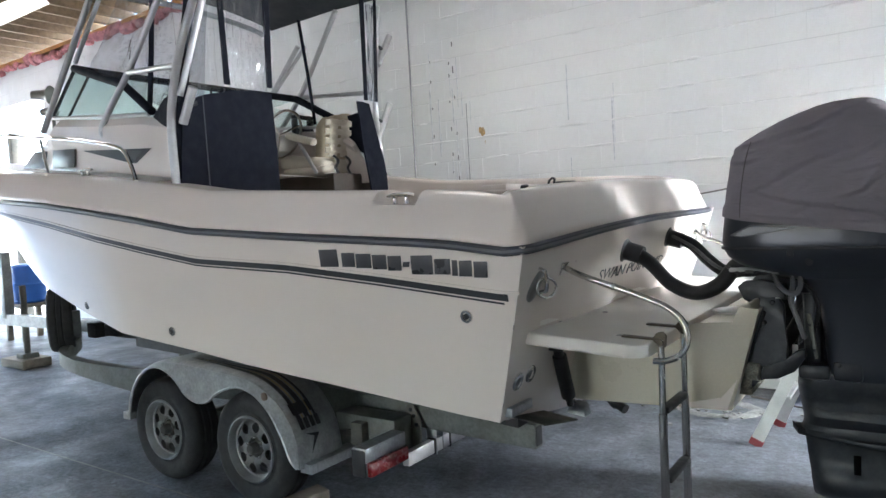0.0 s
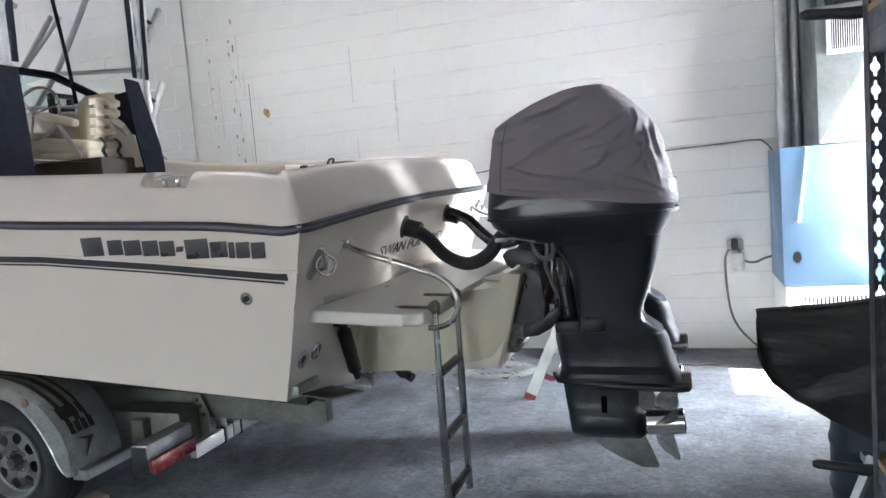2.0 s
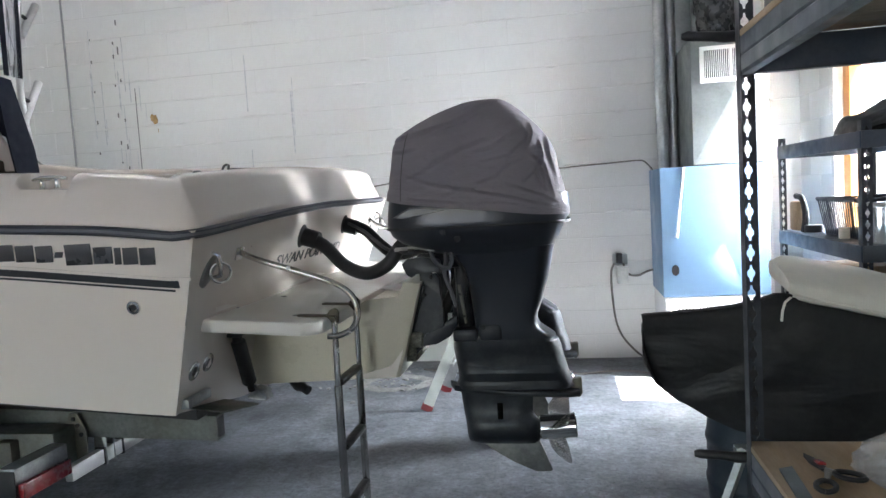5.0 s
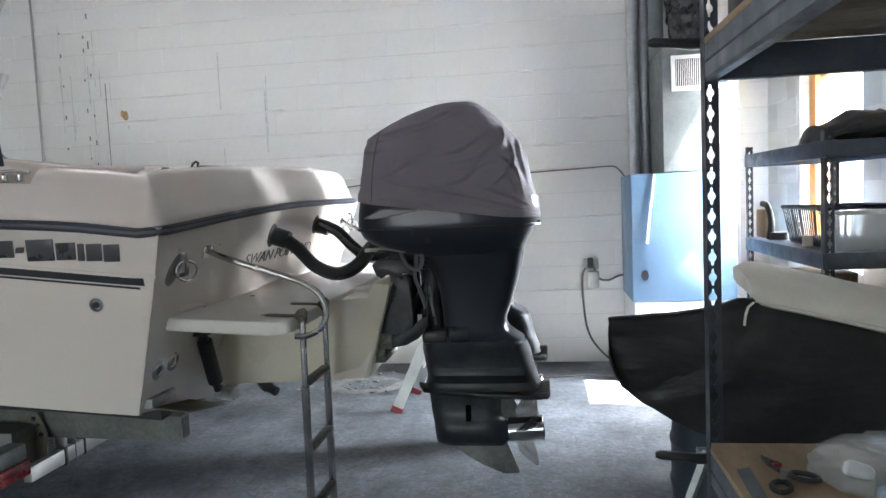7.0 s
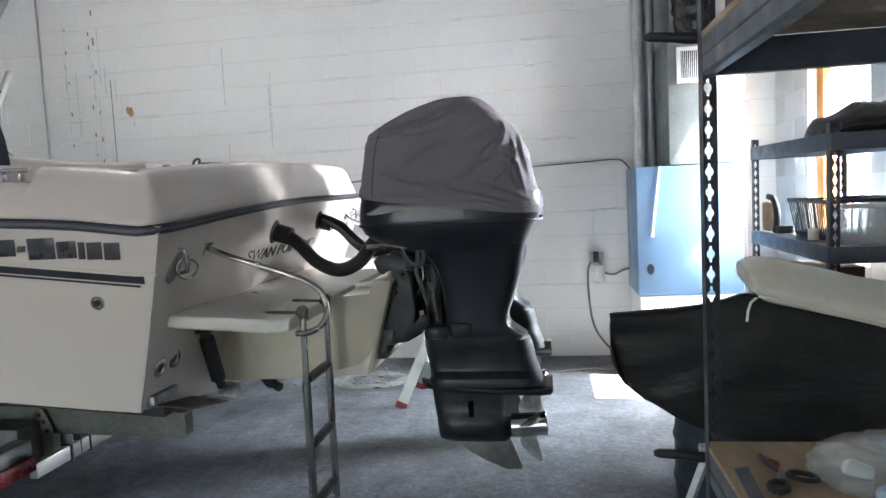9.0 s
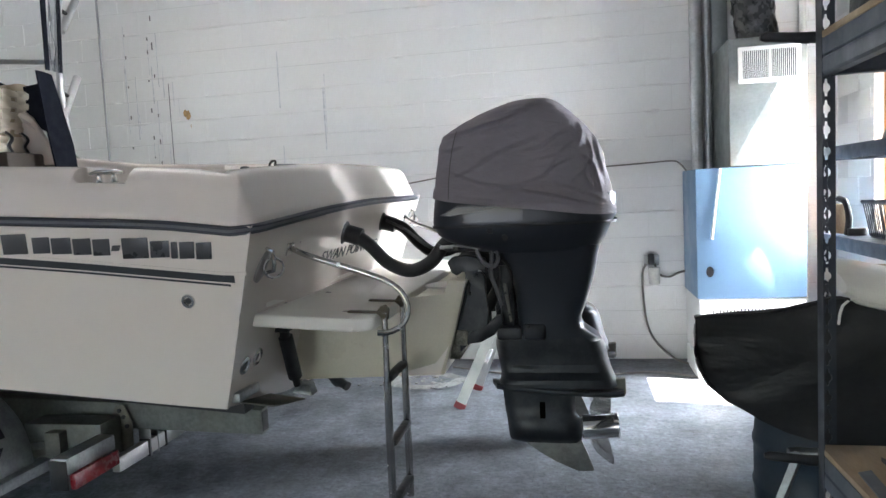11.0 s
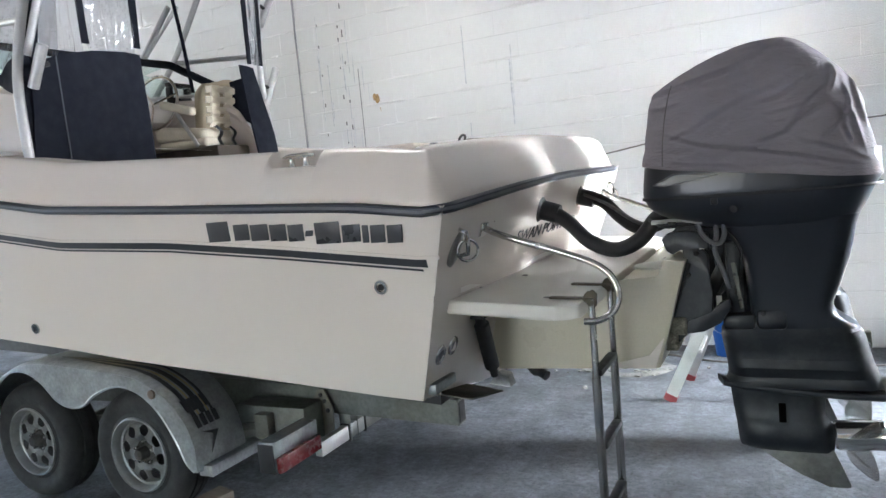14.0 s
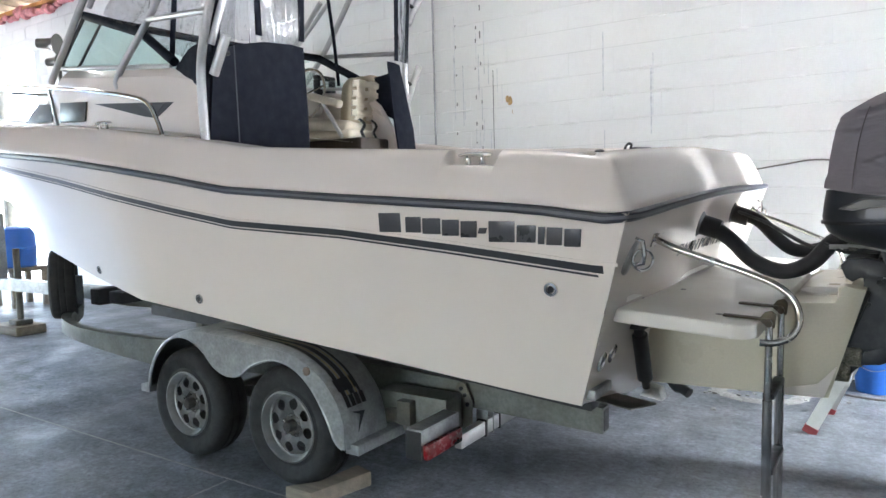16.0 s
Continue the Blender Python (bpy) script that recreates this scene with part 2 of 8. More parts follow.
M_ENGLOW = mat("gearcase_paint", (0.017, 0.019, 0.024), 0.44, metal=0.1, spec=0.4, var=0.12, scale=6, fine=90, bump=0.03, dirt=(0.10, 0.10, 0.10), dirt_amount=0.3, dirt_scale=8, coat=0.05)
M_CLOTH = mat("cover_cloth", (0.210, 0.192, 0.208), 0.92, var=0.07, scale=5, fine=420, bump=0.10, spec=0.2)
M_SKEG = mat("worn_skeg", (0.13, 0.13, 0.125), 0.5, metal=0.3, var=0.25, scale=9, fine=60, bump=0.06, dirt=(0.28, 0.27, 0.24), dirt_amount=0.5, dirt_scale=7)
M_SALT = mat("salt_corrosion", (0.22, 0.21, 0.17), 0.85, var=0.4, scale=40, fine=160, bump=0.5, dirt=(0.05, 0.05, 0.05), dirt_amount=0.7, dirt_scale=45)
M_HOSEGREY = mat("grey_rubber_hose", (0.085, 0.088, 0.095), 0.4, var=0.1, bump=0.02)


def wrinkle(m, scale, depth, stretch, turn):
    """Adds soft creases across a cloth."""
    nt = m.node_tree
    bsdf = nt.nodes["Principled BSDF"]
    tc, mp, n = nt.nodes.new("ShaderNodeTexCoord"), nt.nodes.new("ShaderNodeMapping"), nt.nodes.new("ShaderNodeTexNoise")
    mp.inputs["Scale"].default_value, mp.inputs["Rotation"].default_value = stretch, turn
    n.inputs["Scale"].default_value, n.inputs["Detail"].default_value, n.inputs["Roughness"].default_value, n.inputs["Distortion"].default_value = scale, 4.0, 0.5, 0.6
    nt.links.new(tc.outputs["Object"], mp.inputs[0])
    nt.links.new(mp.outputs[0], n.inputs["Vector"])
    a, b = nt.nodes.new("ShaderNodeMath"), nt.nodes.new("ShaderNodeMath")
    a.operation, b.operation = "SUBTRACT", "ABSOLUTE"
    a.inputs[1].default_value = 0.5
    nt.links.new(n.outputs["Fac"], a.inputs[0])
    nt.links.new(a.outputs[0], b.inputs[0])
    bp = nt.nodes.new("ShaderNodeBump")
    bp.inputs["Strength"].default_value, bp.inputs["Distance"].default_value = 0.8, depth
    nt.links.new(b.outputs[0], bp.inputs["Height"])
    old = bsdf.inputs["Normal"].links
    if old:
        nt.links.new(old[0].from_socket, bp.inputs["Normal"])
    nt.links.new(bp.outputs[0], bsdf.inputs["Normal"])


wrinkle(M_CLOTH, 3.4, 0.024, (1.0, 1.0, 2.4), (0.0, radians(22), 0.0))
wrinkle(M_CLOTH, 11.0, 0.011, (1.0, 1.0, 2.6), (0.0, radians(-24), 0.0))
M_SEAM = mat("cover_seam", (0.12, 0.105, 0.11), 0.95, var=0.1, bump=0.1, spec=0.15)
M_NAVY = mat("navy_canvas", (0.0062, 0.0081, 0.0149), 0.85, var=0.12, scale=6, fine=500, bump=0.10, spec=0.25)
M_CANVAS_TOP = mat("grey_canvas", (0.075, 0.08, 0.088), 0.85, var=0.12, scale=5, fine=400, bump=0.1, spec=0.25)
M_TARP = mat("black_vinyl", (0.0160, 0.0155, 0.0165), 0.5, var=0.2, scale=4, fine=60, bump=0.12, dirt=(0.05, 0.047, 0.043), dirt_amount=0.5, dirt_scale=3)
M_VINYL = mat("cream_vinyl", (0.60, 0.54, 0.44), 0.5, var=0.05, scale=5, fine=160, bump=0.06, dirt=(0.36, 0.31, 0.25), dirt_amount=0.3, dirt_scale=6)
M_CUSHION = mat("white_vinyl", (0.72, 0.69, 0.62), 0.40, var=0.04, scale=4, fine=180, bump=0.05, dirt=(0.42, 0.41, 0.38), dirt_amount=0.3, dirt_scale=5)
M_RED = mat("red_plastic", (0.20, 0.010, 0.014), 0.25, var=0.1, scale=20, fine=160, bump=0.04, coat=0.3)
M_REDRUBBER = mat("red_rubber", (0.30, 0.05, 0.06), 0.6, var=0.1, bump=0.05)
M_BLUE = mat("blue_plastic", (0.02, 0.12, 0.45), 0.4, var=0.1, scale=5, bump=0.03)
M_DRUM = mat("blue_drum", (0.022, 0.032, 0.046), 0.5, var=0.15, scale=4, bump=0.04)
M_FURN = mat("blue_enamel", (0.15, 0.25, 0.38), 0.42, var=0.05, scale=2, fine=120, bump=0.02, dirt=(0.13, 0.20, 0.30), dirt_amount=0.25, dirt_scale=3)
M_DUCT = mat("sheet_metal_duct", (0.27, 0.29, 0.285), 0.46, metal=0.6, var=0.12, scale=5, fine=50, bump=0.03)
M_WHITE = mat("white_enamel", (0.78, 0.78, 0.76), 0.4, var=0.04, bump=0.02)
M_SHELF = mat("grey_shelf_steel", (0.075, 0.088, 0.11), 0.42, metal=0.3, var=0.12, scale=6, fine=80, bump=0.03, dirt=(0.2, 0.2, 0.2), dirt_amount=0.25, dirt_scale=9)
M_POST = mat("dark_post_steel", (0.034, 0.038, 0.048), 0.42, metal=0.3, var=0.15, scale=6, fine=80, bump=0.03, dirt=(0.12, 0.12, 0.12), dirt_amount=0.25, dirt_scale=9)
M_SHELFBLUE = mat("blue_shelf_steel", (0.05, 0.068, 0.10), 0.4, metal=0.3, var=0.12, scale=6, bump=0.03)
M_PLY = mat("plywood", (0.33, 0.235, 0.145), 0.65, var=0.16, scale=3, fine=40, bump=0.08, stretch=(6, 1, 1), dirt=(0.22, 0.14, 0.08), dirt_amount=0.35, dirt_scale=4)
M_ORANGE = mat("varnished_pine", (0.55, 0.24, 0.07), 0.45, var=0.15, scale=3, fine=30, bump=0.05, stretch=(5, 5, 0.6))
M_LUMBER = mat("weathered_timber", (0.22, 0.19, 0.15), 0.8, var=0.2, scale=4, fine=40, bump=0.15, stretch=(0.6, 5, 5))

wrinkle(M_TARP, 1.8, 0.06, (0.6, 1.0, 2.0), (0.0, radians(-25), 0.0))


def clear_sheet_mat(name, tint, gloss, rough, ripple=0.0, haze=0.0):
    """A thin clear sheet: most light goes straight through, some is mirrored or scattered."""
    m = bpy.data.materials.new(name)
    m.use_nodes = True
    nt = m.node_tree
    nt.nodes.remove(nt.nodes["Principled BSDF"])
    out = nt.nodes["Material Output"]
    tr, gl, df = (nt.nodes.new("ShaderNodeBsdf" + k) for k in ("Transparent", "Glossy", "Diffuse"))
    tr.inputs[0].default_value = (*tint, 1)
    gl.inputs["Roughness"].default_value = rough
    df.inputs[0].default_value = (0.82, 0.84, 0.85, 1)
    m1, m2 = nt.nodes.new("ShaderNodeMixShader"), nt.nodes.new("ShaderNodeMixShader")
    fr = nt.nodes.new("ShaderNodeLayerWeight")
    fr.inputs[0].default_value = 0.35
    sc = nt.nodes.new("ShaderNodeMath")
    sc.operation = "MULTIPLY_ADD"
    sc.inputs[1].default_value, sc.inputs[2].default_value = gloss, 0.02
    nt.links.new(fr.outputs["Facing"], sc.inputs[0])
    nt.links.new(sc.outputs[0], m1.inputs[0])
    nt.links.new(tr.outputs[0], m1.inputs[1])
    nt.links.new(gl.outputs[0], m1.inputs[2])
    m2.inputs[0].default_value = haze
    nt.links.new(m1.outputs[0], m2.inputs[1])
    nt.links.new(df.outputs[0], m2.inputs[2])
    nt.links.new(m2.outputs[0], out.inputs[0])
    if ripple:
        n, bp = nt.nodes.new("ShaderNodeTexNoise"), nt.nodes.new("ShaderNodeBump")
        n.inputs["Scale"].default_value, n.inputs["Detail"].default_value = 4.5, 2
        bp.inputs["Strength"].default_value, bp.inputs["Distance"].default_value = ripple, 0.04
        tc = nt.nodes.new("ShaderNodeTexCoord")
        nt.links.new(tc.outputs["Object"], n.inputs["Vector"])
        nt.links.new(n.outputs["Fac"], bp.inputs["Height"])
        for node in (gl, fr):
            nt.links.new(bp.outputs[0], node.inputs["Normal"])
    return m


M_GLASS = clear_sheet_mat("tinted_glass", (0.90, 0.97, 0.96), 0.16, 0.03, 0.0, 0.04)
M_CLEAR = clear_sheet_mat("clear_vinyl", (0.72, 0.73, 0.76), 0.45, 0.10, 0.18, 0.035)
M_PANE = clear_sheet_mat("window_pane", (0.96, 0.98, 0.98), 0.10, 0.02)
M_BAG = clear_sheet_mat("clear_plastic_bag", (0.9, 0.92, 0.93), 0.35, 0.12, 0.9, 0.16)
M_BIN = clear_sheet_mat("cloudy_bin", (0.8, 0.82, 0.83), 0.3, 0.15, 0.4, 0.3)
M_DARKGLASS = mat("smoked_acrylic", (0.05, 0.052, 0.058), 0.38, var=0.1, bump=0.0, rvar=0.04)
M_TAN = mat("tan_vinyl", (0.34, 0.28, 0.20), 0.55, var=0.08, scale=6, fine=150, bump=0.06)
M_CONDUIT = mat("grey_conduit", (0.34, 0.35, 0.36), 0.5, var=0.1, bump=0.02)
M_CRUMB = mat("mortar_crumbs", (0.25, 0.25, 0.24), 0.9, var=0.25, scale=14, fine=80, bump=0.4)
M_CLOUDY = mat("cloudy_plastic", (0.55, 0.55, 0.53), 0.35, var=0.12, scale=14, bump=0.04)
M_DUCTFILM = mat("black_duct_film", (0.02, 0.02, 0.022), 0.28, var=0.2, scale=9, fine=60, bump=0.15, spec=0.6)
M_PALEBLUE = mat("pale_blue_plastic", (0.22, 0.29, 0.38), 0.4, var=0.1, bump=0.02)
M_BASKET = mat("dark_blue_plastic", (0.014, 0.019, 0.036), 0.45, var=0.15, bump=0.03)
M_AMBERJUG = mat("amber_glass", (0.16, 0.06, 0.025), 0.15, var=0.2, bump=0.0, coat=0.3)
M_VOID = mat("dark_opening", (0.004, 0.004, 0.004), 1.0, var=0.1, bump=0.0, spec=0.0)
M_BROWNBOX = mat("dark_locker", (0.06, 0.048, 0.038), 0.6, var=0.15, bump=0.03)
M_CABLE = mat("grey_cable", (0.16, 0.15, 0.14), 0.6, var=0.1, bump=0.02)
M_RUST = mat("rust_spot", (0.42, 0.27, 0.12), 0.9, var=0.3, scale=30, fine=200, bump=0.3)
M_STREAK = mat("paint_streak", (0.60, 0.61, 0.63), 0.8, var=0.2, scale=20, bump=0.05)
M_MARK = mat("dark_mark", (0.16, 0.16, 0.16), 0.9, var=0.3, scale=40, bump=0.2)
M_OUTSIDE = glow("outside_daylight", (0.93, 0.97, 1.0), 0.21)
M_YARD = glow("sunlit_yard", (0.92, 0.94, 1.0), 0.29)
M_TUBE = glow("fluorescent_tube", (1.0, 0.98, 0.94), 0.45)
# ---------------------------------------------------------------- the room
WALL_Y, RIGHT_X, LEFT_X, NEAR_Y, TOP = 5.5, 3.25, -13.6, -6.2, 4.55
WIN = (3.88, 4.825, 0.88, 2.16)          # window in the right wall: y0, y1, z0, z1
FAR_DOOR = (-13.0, -10.75, 0.0, 3.85)   # opening in the back wall: x0, x1, z0, z1
NEAR_OPENING = (-4.2, 0.4, 0.0, 1.75)      # unseen opening assumed behind the camera, kept low to limit fill

floor = solo("floor", box(B(), LEFT_X - 0.2, RIGHT_X + 0.2, NEAR_Y - 0.2, WALL_Y + 0.2, -0.15, 0.0), M_FLOOR, "grey worn concrete garage floor with dark stains", "floor", kind="structure")
ground = solo("ground", box(B(), -60, 60, -60, 60, -0.4, -0.155), M_FLOOR, "paved yard outside the garage", "ground", kind="structure")

wb = B()
box(wb, FAR_DOOR[1], RIGHT_X + 0.2, WALL_Y, WALL_Y + 0.2, 0, TOP)
box(wb, LEFT_X - 0.2, FAR_DOOR[0], WALL_Y, WALL_Y + 0.2, 0, TOP)
box(wb, FAR_DOOR[0], FAR_DOOR[1], WALL_Y, WALL_Y + 0.2, FAR_DOOR[3], TOP)
wall_back = solo("wall_back", wb, M_MORTAR, "white painted concrete block wall behind the boat", "wall", kind="structure")

wb = B()
box(wb, RIGHT_X, RIGHT_X + 0.2, WIN[1], WALL_Y - 0.002, 0, TOP)
box(wb, RIGHT_X, RIGHT_X + 0.2, NEAR_Y, WIN[0], 0, TOP)
box(wb, RIGHT_X, RIGHT_X + 0.2, WIN[0], WIN[1], 0, WIN[2])
box(wb, RIGHT_X, RIGHT_X + 0.2, WIN[0], WIN[1], WIN[3], TOP)
wall_right = solo("wall_right", wb, M_MORTAR, "white painted block wall with a bright window", "wall", kind="structure")
# unseen end wall; its opening is added to let fill light in
wb = B()
box(wb, LEFT_X - 0.2, LEFT_X, NEAR_Y, -1.5, 0, TOP)
box(wb, LEFT_X - 0.2, LEFT_X, 4.3, WALL_Y - 0.002, 0, TOP)
box(wb, LEFT_X - 0.2, LEFT_X, -1.5, 4.3, 3.5, TOP)
solo("wall_left", wb, M_PLASTER, "unseen plain white end wall with an opening added for fill light", "wall", kind="structure")
wb = B()
box(wb, NEAR_OPENING[1], RIGHT_X - 0.002, NEAR_Y - 0.2, NEAR_Y, 0, TOP)
box(wb, LEFT_X, NEAR_OPENING[0], NEAR_Y - 0.2, NEAR_Y, 0, TOP)
box(wb, NEAR_OPENING[0], NEAR_OPENING[1], NEAR_Y - 0.2, NEAR_Y, NEAR_OPENING[3], TOP)
solo("wall_near", wb, M_NEARWALL, "unseen plain wall, warm toned for its bounce, with a low opening", "wall", kind="structure")

cb = B()
box(cb, LEFT_X - 0.2, RIGHT_X + 0.2, NEAR_Y - 0.2, WALL_Y + 0.2, TOP + 0.22, TOP + 0.3)
for i in range(42):
    x = LEFT_X + 0.2 + i * 0.406
    first = len(cb.faces)
    box(cb, x, x + 0.045, NEAR_Y, WALL_Y + 0.1, TOP + 0.005, TOP + 0.22)
    # only the far joists are timber; unseen ones stay pale to brighten bounce and reflections
    if x < -6.5:
        cb.faces.ensure_lookup_table()
        for f in cb.faces[first:]:
            f.material_index = 1
solo("ceiling", cb, (M_CEIL, M_JOIST), "open ceiling of timber joists, the unseen ones made pale for bounce", "ceiling", kind="structure")

# timber plate and glass wool along the top of the back wall
solo("trim_plate", box(B(), LEFT_X, RIGHT_X, WALL_Y - 0.10, WALL_Y - 0.003, TOP - 0.06, TOP - 0.002, 0.004), M_ORANGE, "raw pine plate along the top of the wall", "trim", kind="structure")
random.seed(4)
gw = B()
x = LEFT_X
while x < -3.0:
    w = random.uniform(0.14, 0.34)
    zc, r = TOP - 0.09 + random.uniform(-0.05, 0.02), random.uniform(0.03, 0.085)
    lathe(gw, (x, WALL_Y - 0.07, zc), (1, random.uniform(-0.1, 0.1), random.uniform(-0.2, 0.2)), [(0, 0.02), (0.03, r * 0.9), (w * 0.5, r), (w - 0.02, r * 0.85), (w, 0.03)], 9)
    x += w * 0.8
tagged(solo("insulation", gw, M_PINK, "ragged pink glass wool stuffed along the wall top", "insulation", kind="stuff"))

# window of the right wall
win = thing("window_1", (RIGHT_X + 0.1, 4.5, WIN[2]), "bright window in a varnished pine frame", "window", kind="structure")
fb = B()
box(fb, RIGHT_X + 0.06, RIGHT_X + 0.14, WIN[1] - 0.11, WIN[1], WIN[2], WIN[3], 0.003)
part("jamb", fb, M_ORANGE, win)
part("jamb", box(B(), RIGHT_X + 0.09, RIGHT_X + 0.2, WIN[0], WIN[0] + 0.035, WIN[2], WIN[3], 0.003), M_ORANGE, win)
part("head", box(B(), RIGHT_X + 0.09, RIGHT_X + 0.2, WIN[0] + 0.036, WIN[1] - 0.111, WIN[3] - 0.035, WIN[3], 0.003), M_ORANGE, win)
part("window_sill", box(B(), RIGHT_X - 0.06, RIGHT_X + 0.2, WIN[0] + 0.036, WIN[1] - 0.111, WIN[2], WIN[2] + 0.03, 0.003), M_WHITE, win)
for y0, y1 in ((WIN[0] + 0.037, WIN[1] - 0.112),):
    p = part("pane", box(B(), RIGHT_X + 0.145, RIGHT_X + 0.15, y0, y1, WIN[2] + 0.032, WIN[3] - 0.037), M_PANE, win)
    p.visible_shadow = False
# glare outside the openings
part_out = solo("backdrop_window", plate(B(), [(RIGHT_X + 1.6, 2.0, -0.1), (RIGHT_X + 1.6, 7.4, -0.1), (RIGHT_X + 1.6, 7.4, 2.75), (RIGHT_X + 1.6, 2.0, 2.75)], (1, 0, 0), 0.05), M_YARD,
                "bright overexposed yard outside the window", "backdrop", kind="structure")
solo("backdrop_far_door", plate(B(), [(-15.5, WALL_Y + 2.6, -0.1), (-8.0, WALL_Y + 2.6, -0.1), (-8.0, WALL_Y + 2.6, 5.0), (-15.5, WALL_Y + 2.6, 5.0)], (0, 1, 0), 0.05), M_OUTSIDE,
     "bright overexposed yard outside the far door", "backdrop", kind="structure")

# hanging strip lights in a row above the boat
def strip_light(x, y, z):
    lt = thing("ceiling_light", (x, y, z), "white hanging fluorescent strip light, switched on", "ceiling light", "ceiling strip lights")
    hs = B()
    skin(hs, [[Vector((x - 0.62, y + a, z + b)), Vector((x + 0.62, y + a, z + b))] for a, b in ((-0.15, -0.05), (-0.06, 0.05), (0.06, 0.05), (0.15, -0.05))], False)
    bmesh.ops.solidify(hs, geom=hs.faces[:], thickness=0.006)
    part("reflector", hs, M_WHITE, lt)
    for dy in (-0.05, 0.05):
        part("tube", tube(B(), [(x - 0.6, y + dy, z + 0.005), (x + 0.6, y + dy, z + 0.005)], 0.016, 8), M_TUBE, lt)
    for dx in (-0.5, 0.5):
        part("chain", tube(B(), [(x + dx, y, z + 0.045), (x + dx, y, TOP + 0.25)], 0.005, 5), M_GALV, lt)
    d = bpy.data.lights.new("strip_lamp", "AREA")
    d.shape, d.size, d.size_y, d.energy, d.color = "RECTANGLE", 1.2, 0.06, STRIP_POWER, (1.0, 0.955, 0.965)
    o = new("strip_lamp", d)
    o.matrix_world = look((x, y, z + 0.02), (x, y, 0))


STRIP_POWER = 0.40
for lx, ly in ((-9.4, 3.3), (-7.0, 3.4), (-1.6, 3.6)):
    strip_light(lx, ly, 4.05)
# pale filled saw cuts between the floor slabs
for x0, x1, y0, y1 in ((-9.0, -0.9, 1.955, 1.967), (-2.018, -2.006, -5.9, 1.954), (-6.6, -6.588, -5.9, 1.954)):
    part("floor_joint", box(B(), x0, x1, y0, y1, -0.004, 0.0008), M_CRUMB, floor)
# ---------------------------------------------------------------- the boat
CY = 3.26                                # the boat's centre line
RAIL_Z = [(0.2, 1.357), (0.1, 1.364), (-0.34, 1.403), (-1.16, 1.452), (-1.9, 1.503), (-2.33, 1.57), (-2.84, 1.641), (-3.43, 1.718), (-4.2, 1.79), (-5, 1.87), (-6, 1.98), (-7, 2.09), (-7.7, 2.17)]
RAIL_B = [(0.2, 1.33), (-3.4, 1.33), (-4.2, 1.30), (-5.0, 1.19), (-5.8, 0.98), (-6.5, 0.70), (-7.1, 0.38), (-7.5, 0.12), (-7.7, 0.02)]
CHINE_Z = [(0.2, 0.635), (-0.12, 0.65), (-0.65, 0.682), (-1.23, 0.718), (-1.67, 0.752), (-2.15, 0.80), (-2.9, 0.862), (-3.7, 0.945), (-4.7, 1.09), (-5.4, 1.28), (-6.2, 1.52), (-6.9, 1.80), (-7.7, 2.10)]
CHINE_B = [(0.2, 1.16), (-2.9, 1.15), (-3.7, 0.97), (-4.7, 0.76), (-5.4, 0.58), (-6.2, 0.36), (-6.9, 0.14), (-7.7, 0.01)]
KEEL_Z = [(0.2, 0.47), (-2.0, 0.45), (-3.5, 0.50), (-4.65, 0.585), (-5.34, 0.75), (-6.19, 0.99), (-6.72, 1.36), (-7.15, 1.74), (-7.7, 2.09)]
RAKE = 0.315

boat = thing("motor_boat", (-3.0, CY, 0.62), "off-white fibreglass walkaround cabin motor boat on a galvanised trailer", "boat")


def hull_x(x, z):
    """The raked transom fades out towards the bow."""
    return x + RAKE * (z - 1.364) * max(0.0, 1 - (0.1 - x) / 1.2)


def side_point(x, f, off=0.0):
    """A point of the port hull side: f = 0 at the chine, 1 at the rub rail."""
    bc, br, zc, zr = (lerp_table(t, x) for t in (CHINE_B, RAIL_B, CHINE_Z, RAIL_Z))
    k = 1.15 + 0.9 * min(max((-x - 3.0) / 3.5, 0), 1)
    z = zc + (zr - zc) * f
    return Vector((hull_x(x, z), CY - (bc + 0.02 + (br - bc - 0.02) * f ** k) - off, z))


stations = [0.1 - 0.2 * i for i in range(16)] + [-3.2 - 0.16 * i for i in range(28)] + [-7.62, -7.68]
rings = []
for x in stations:
    zk = lerp_table(KEEL_Z, x)
    bc, zc = lerp_table(CHINE_B, x), lerp_table(CHINE_Z, x)
    port = [side_point(x, f) for f in (1.0, 0.86, 0.72, 0.58, 0.44, 0.3, 0.15, 0.0)]
    port += [Vector((hull_x(x, zc), CY - bc, zc + 0.004)), Vector((hull_x(x, zc), CY - bc * 0.55, zk + (zc - zk) * 0.5))]
    ring_pts = port + [Vector((hull_x(x, zk), CY, zk))] + [Vector((p.x, 2 * CY - p.y, p.z)) for p in reversed(port)]
    rings.append(ring_pts)
hb = skin(B(), rings, closed=False)
part("hull", hb, M_GEL, boat, "glossy off-white gelcoat hull", 30)

# transom: a raked plate with a crowned top edge
TRANSOM_TOP = [(0.0, 1.364), (0.10, 1.385), (0.22, 1.408), (0.36, 1.428), (0.5, 1.44), (0.75, 1.446), (1.0, 1.45)]


def transom_x(z):
    return 0.1 + RAKE * (z - 1.364)


r0 = rings[0]
tb = B()
crown = []
for i in range(11):
    u = 1 - i / 10
    z = lerp_table(TRANSOM_TOP, u)
    crown.append(Vector((transom_x(z), CY - 1.33 + 2.66 * u, z)))
lower = r0[1:-1]
tb.faces.new([tb.verts.new(p + Vector((0.002, 0, 0))) for p in lower + crown])
bmesh.ops.triangulate(tb, faces=tb.faces[:])
part("transom", tb, M_GEL, boat, "raked glossy off-white transom", 30)

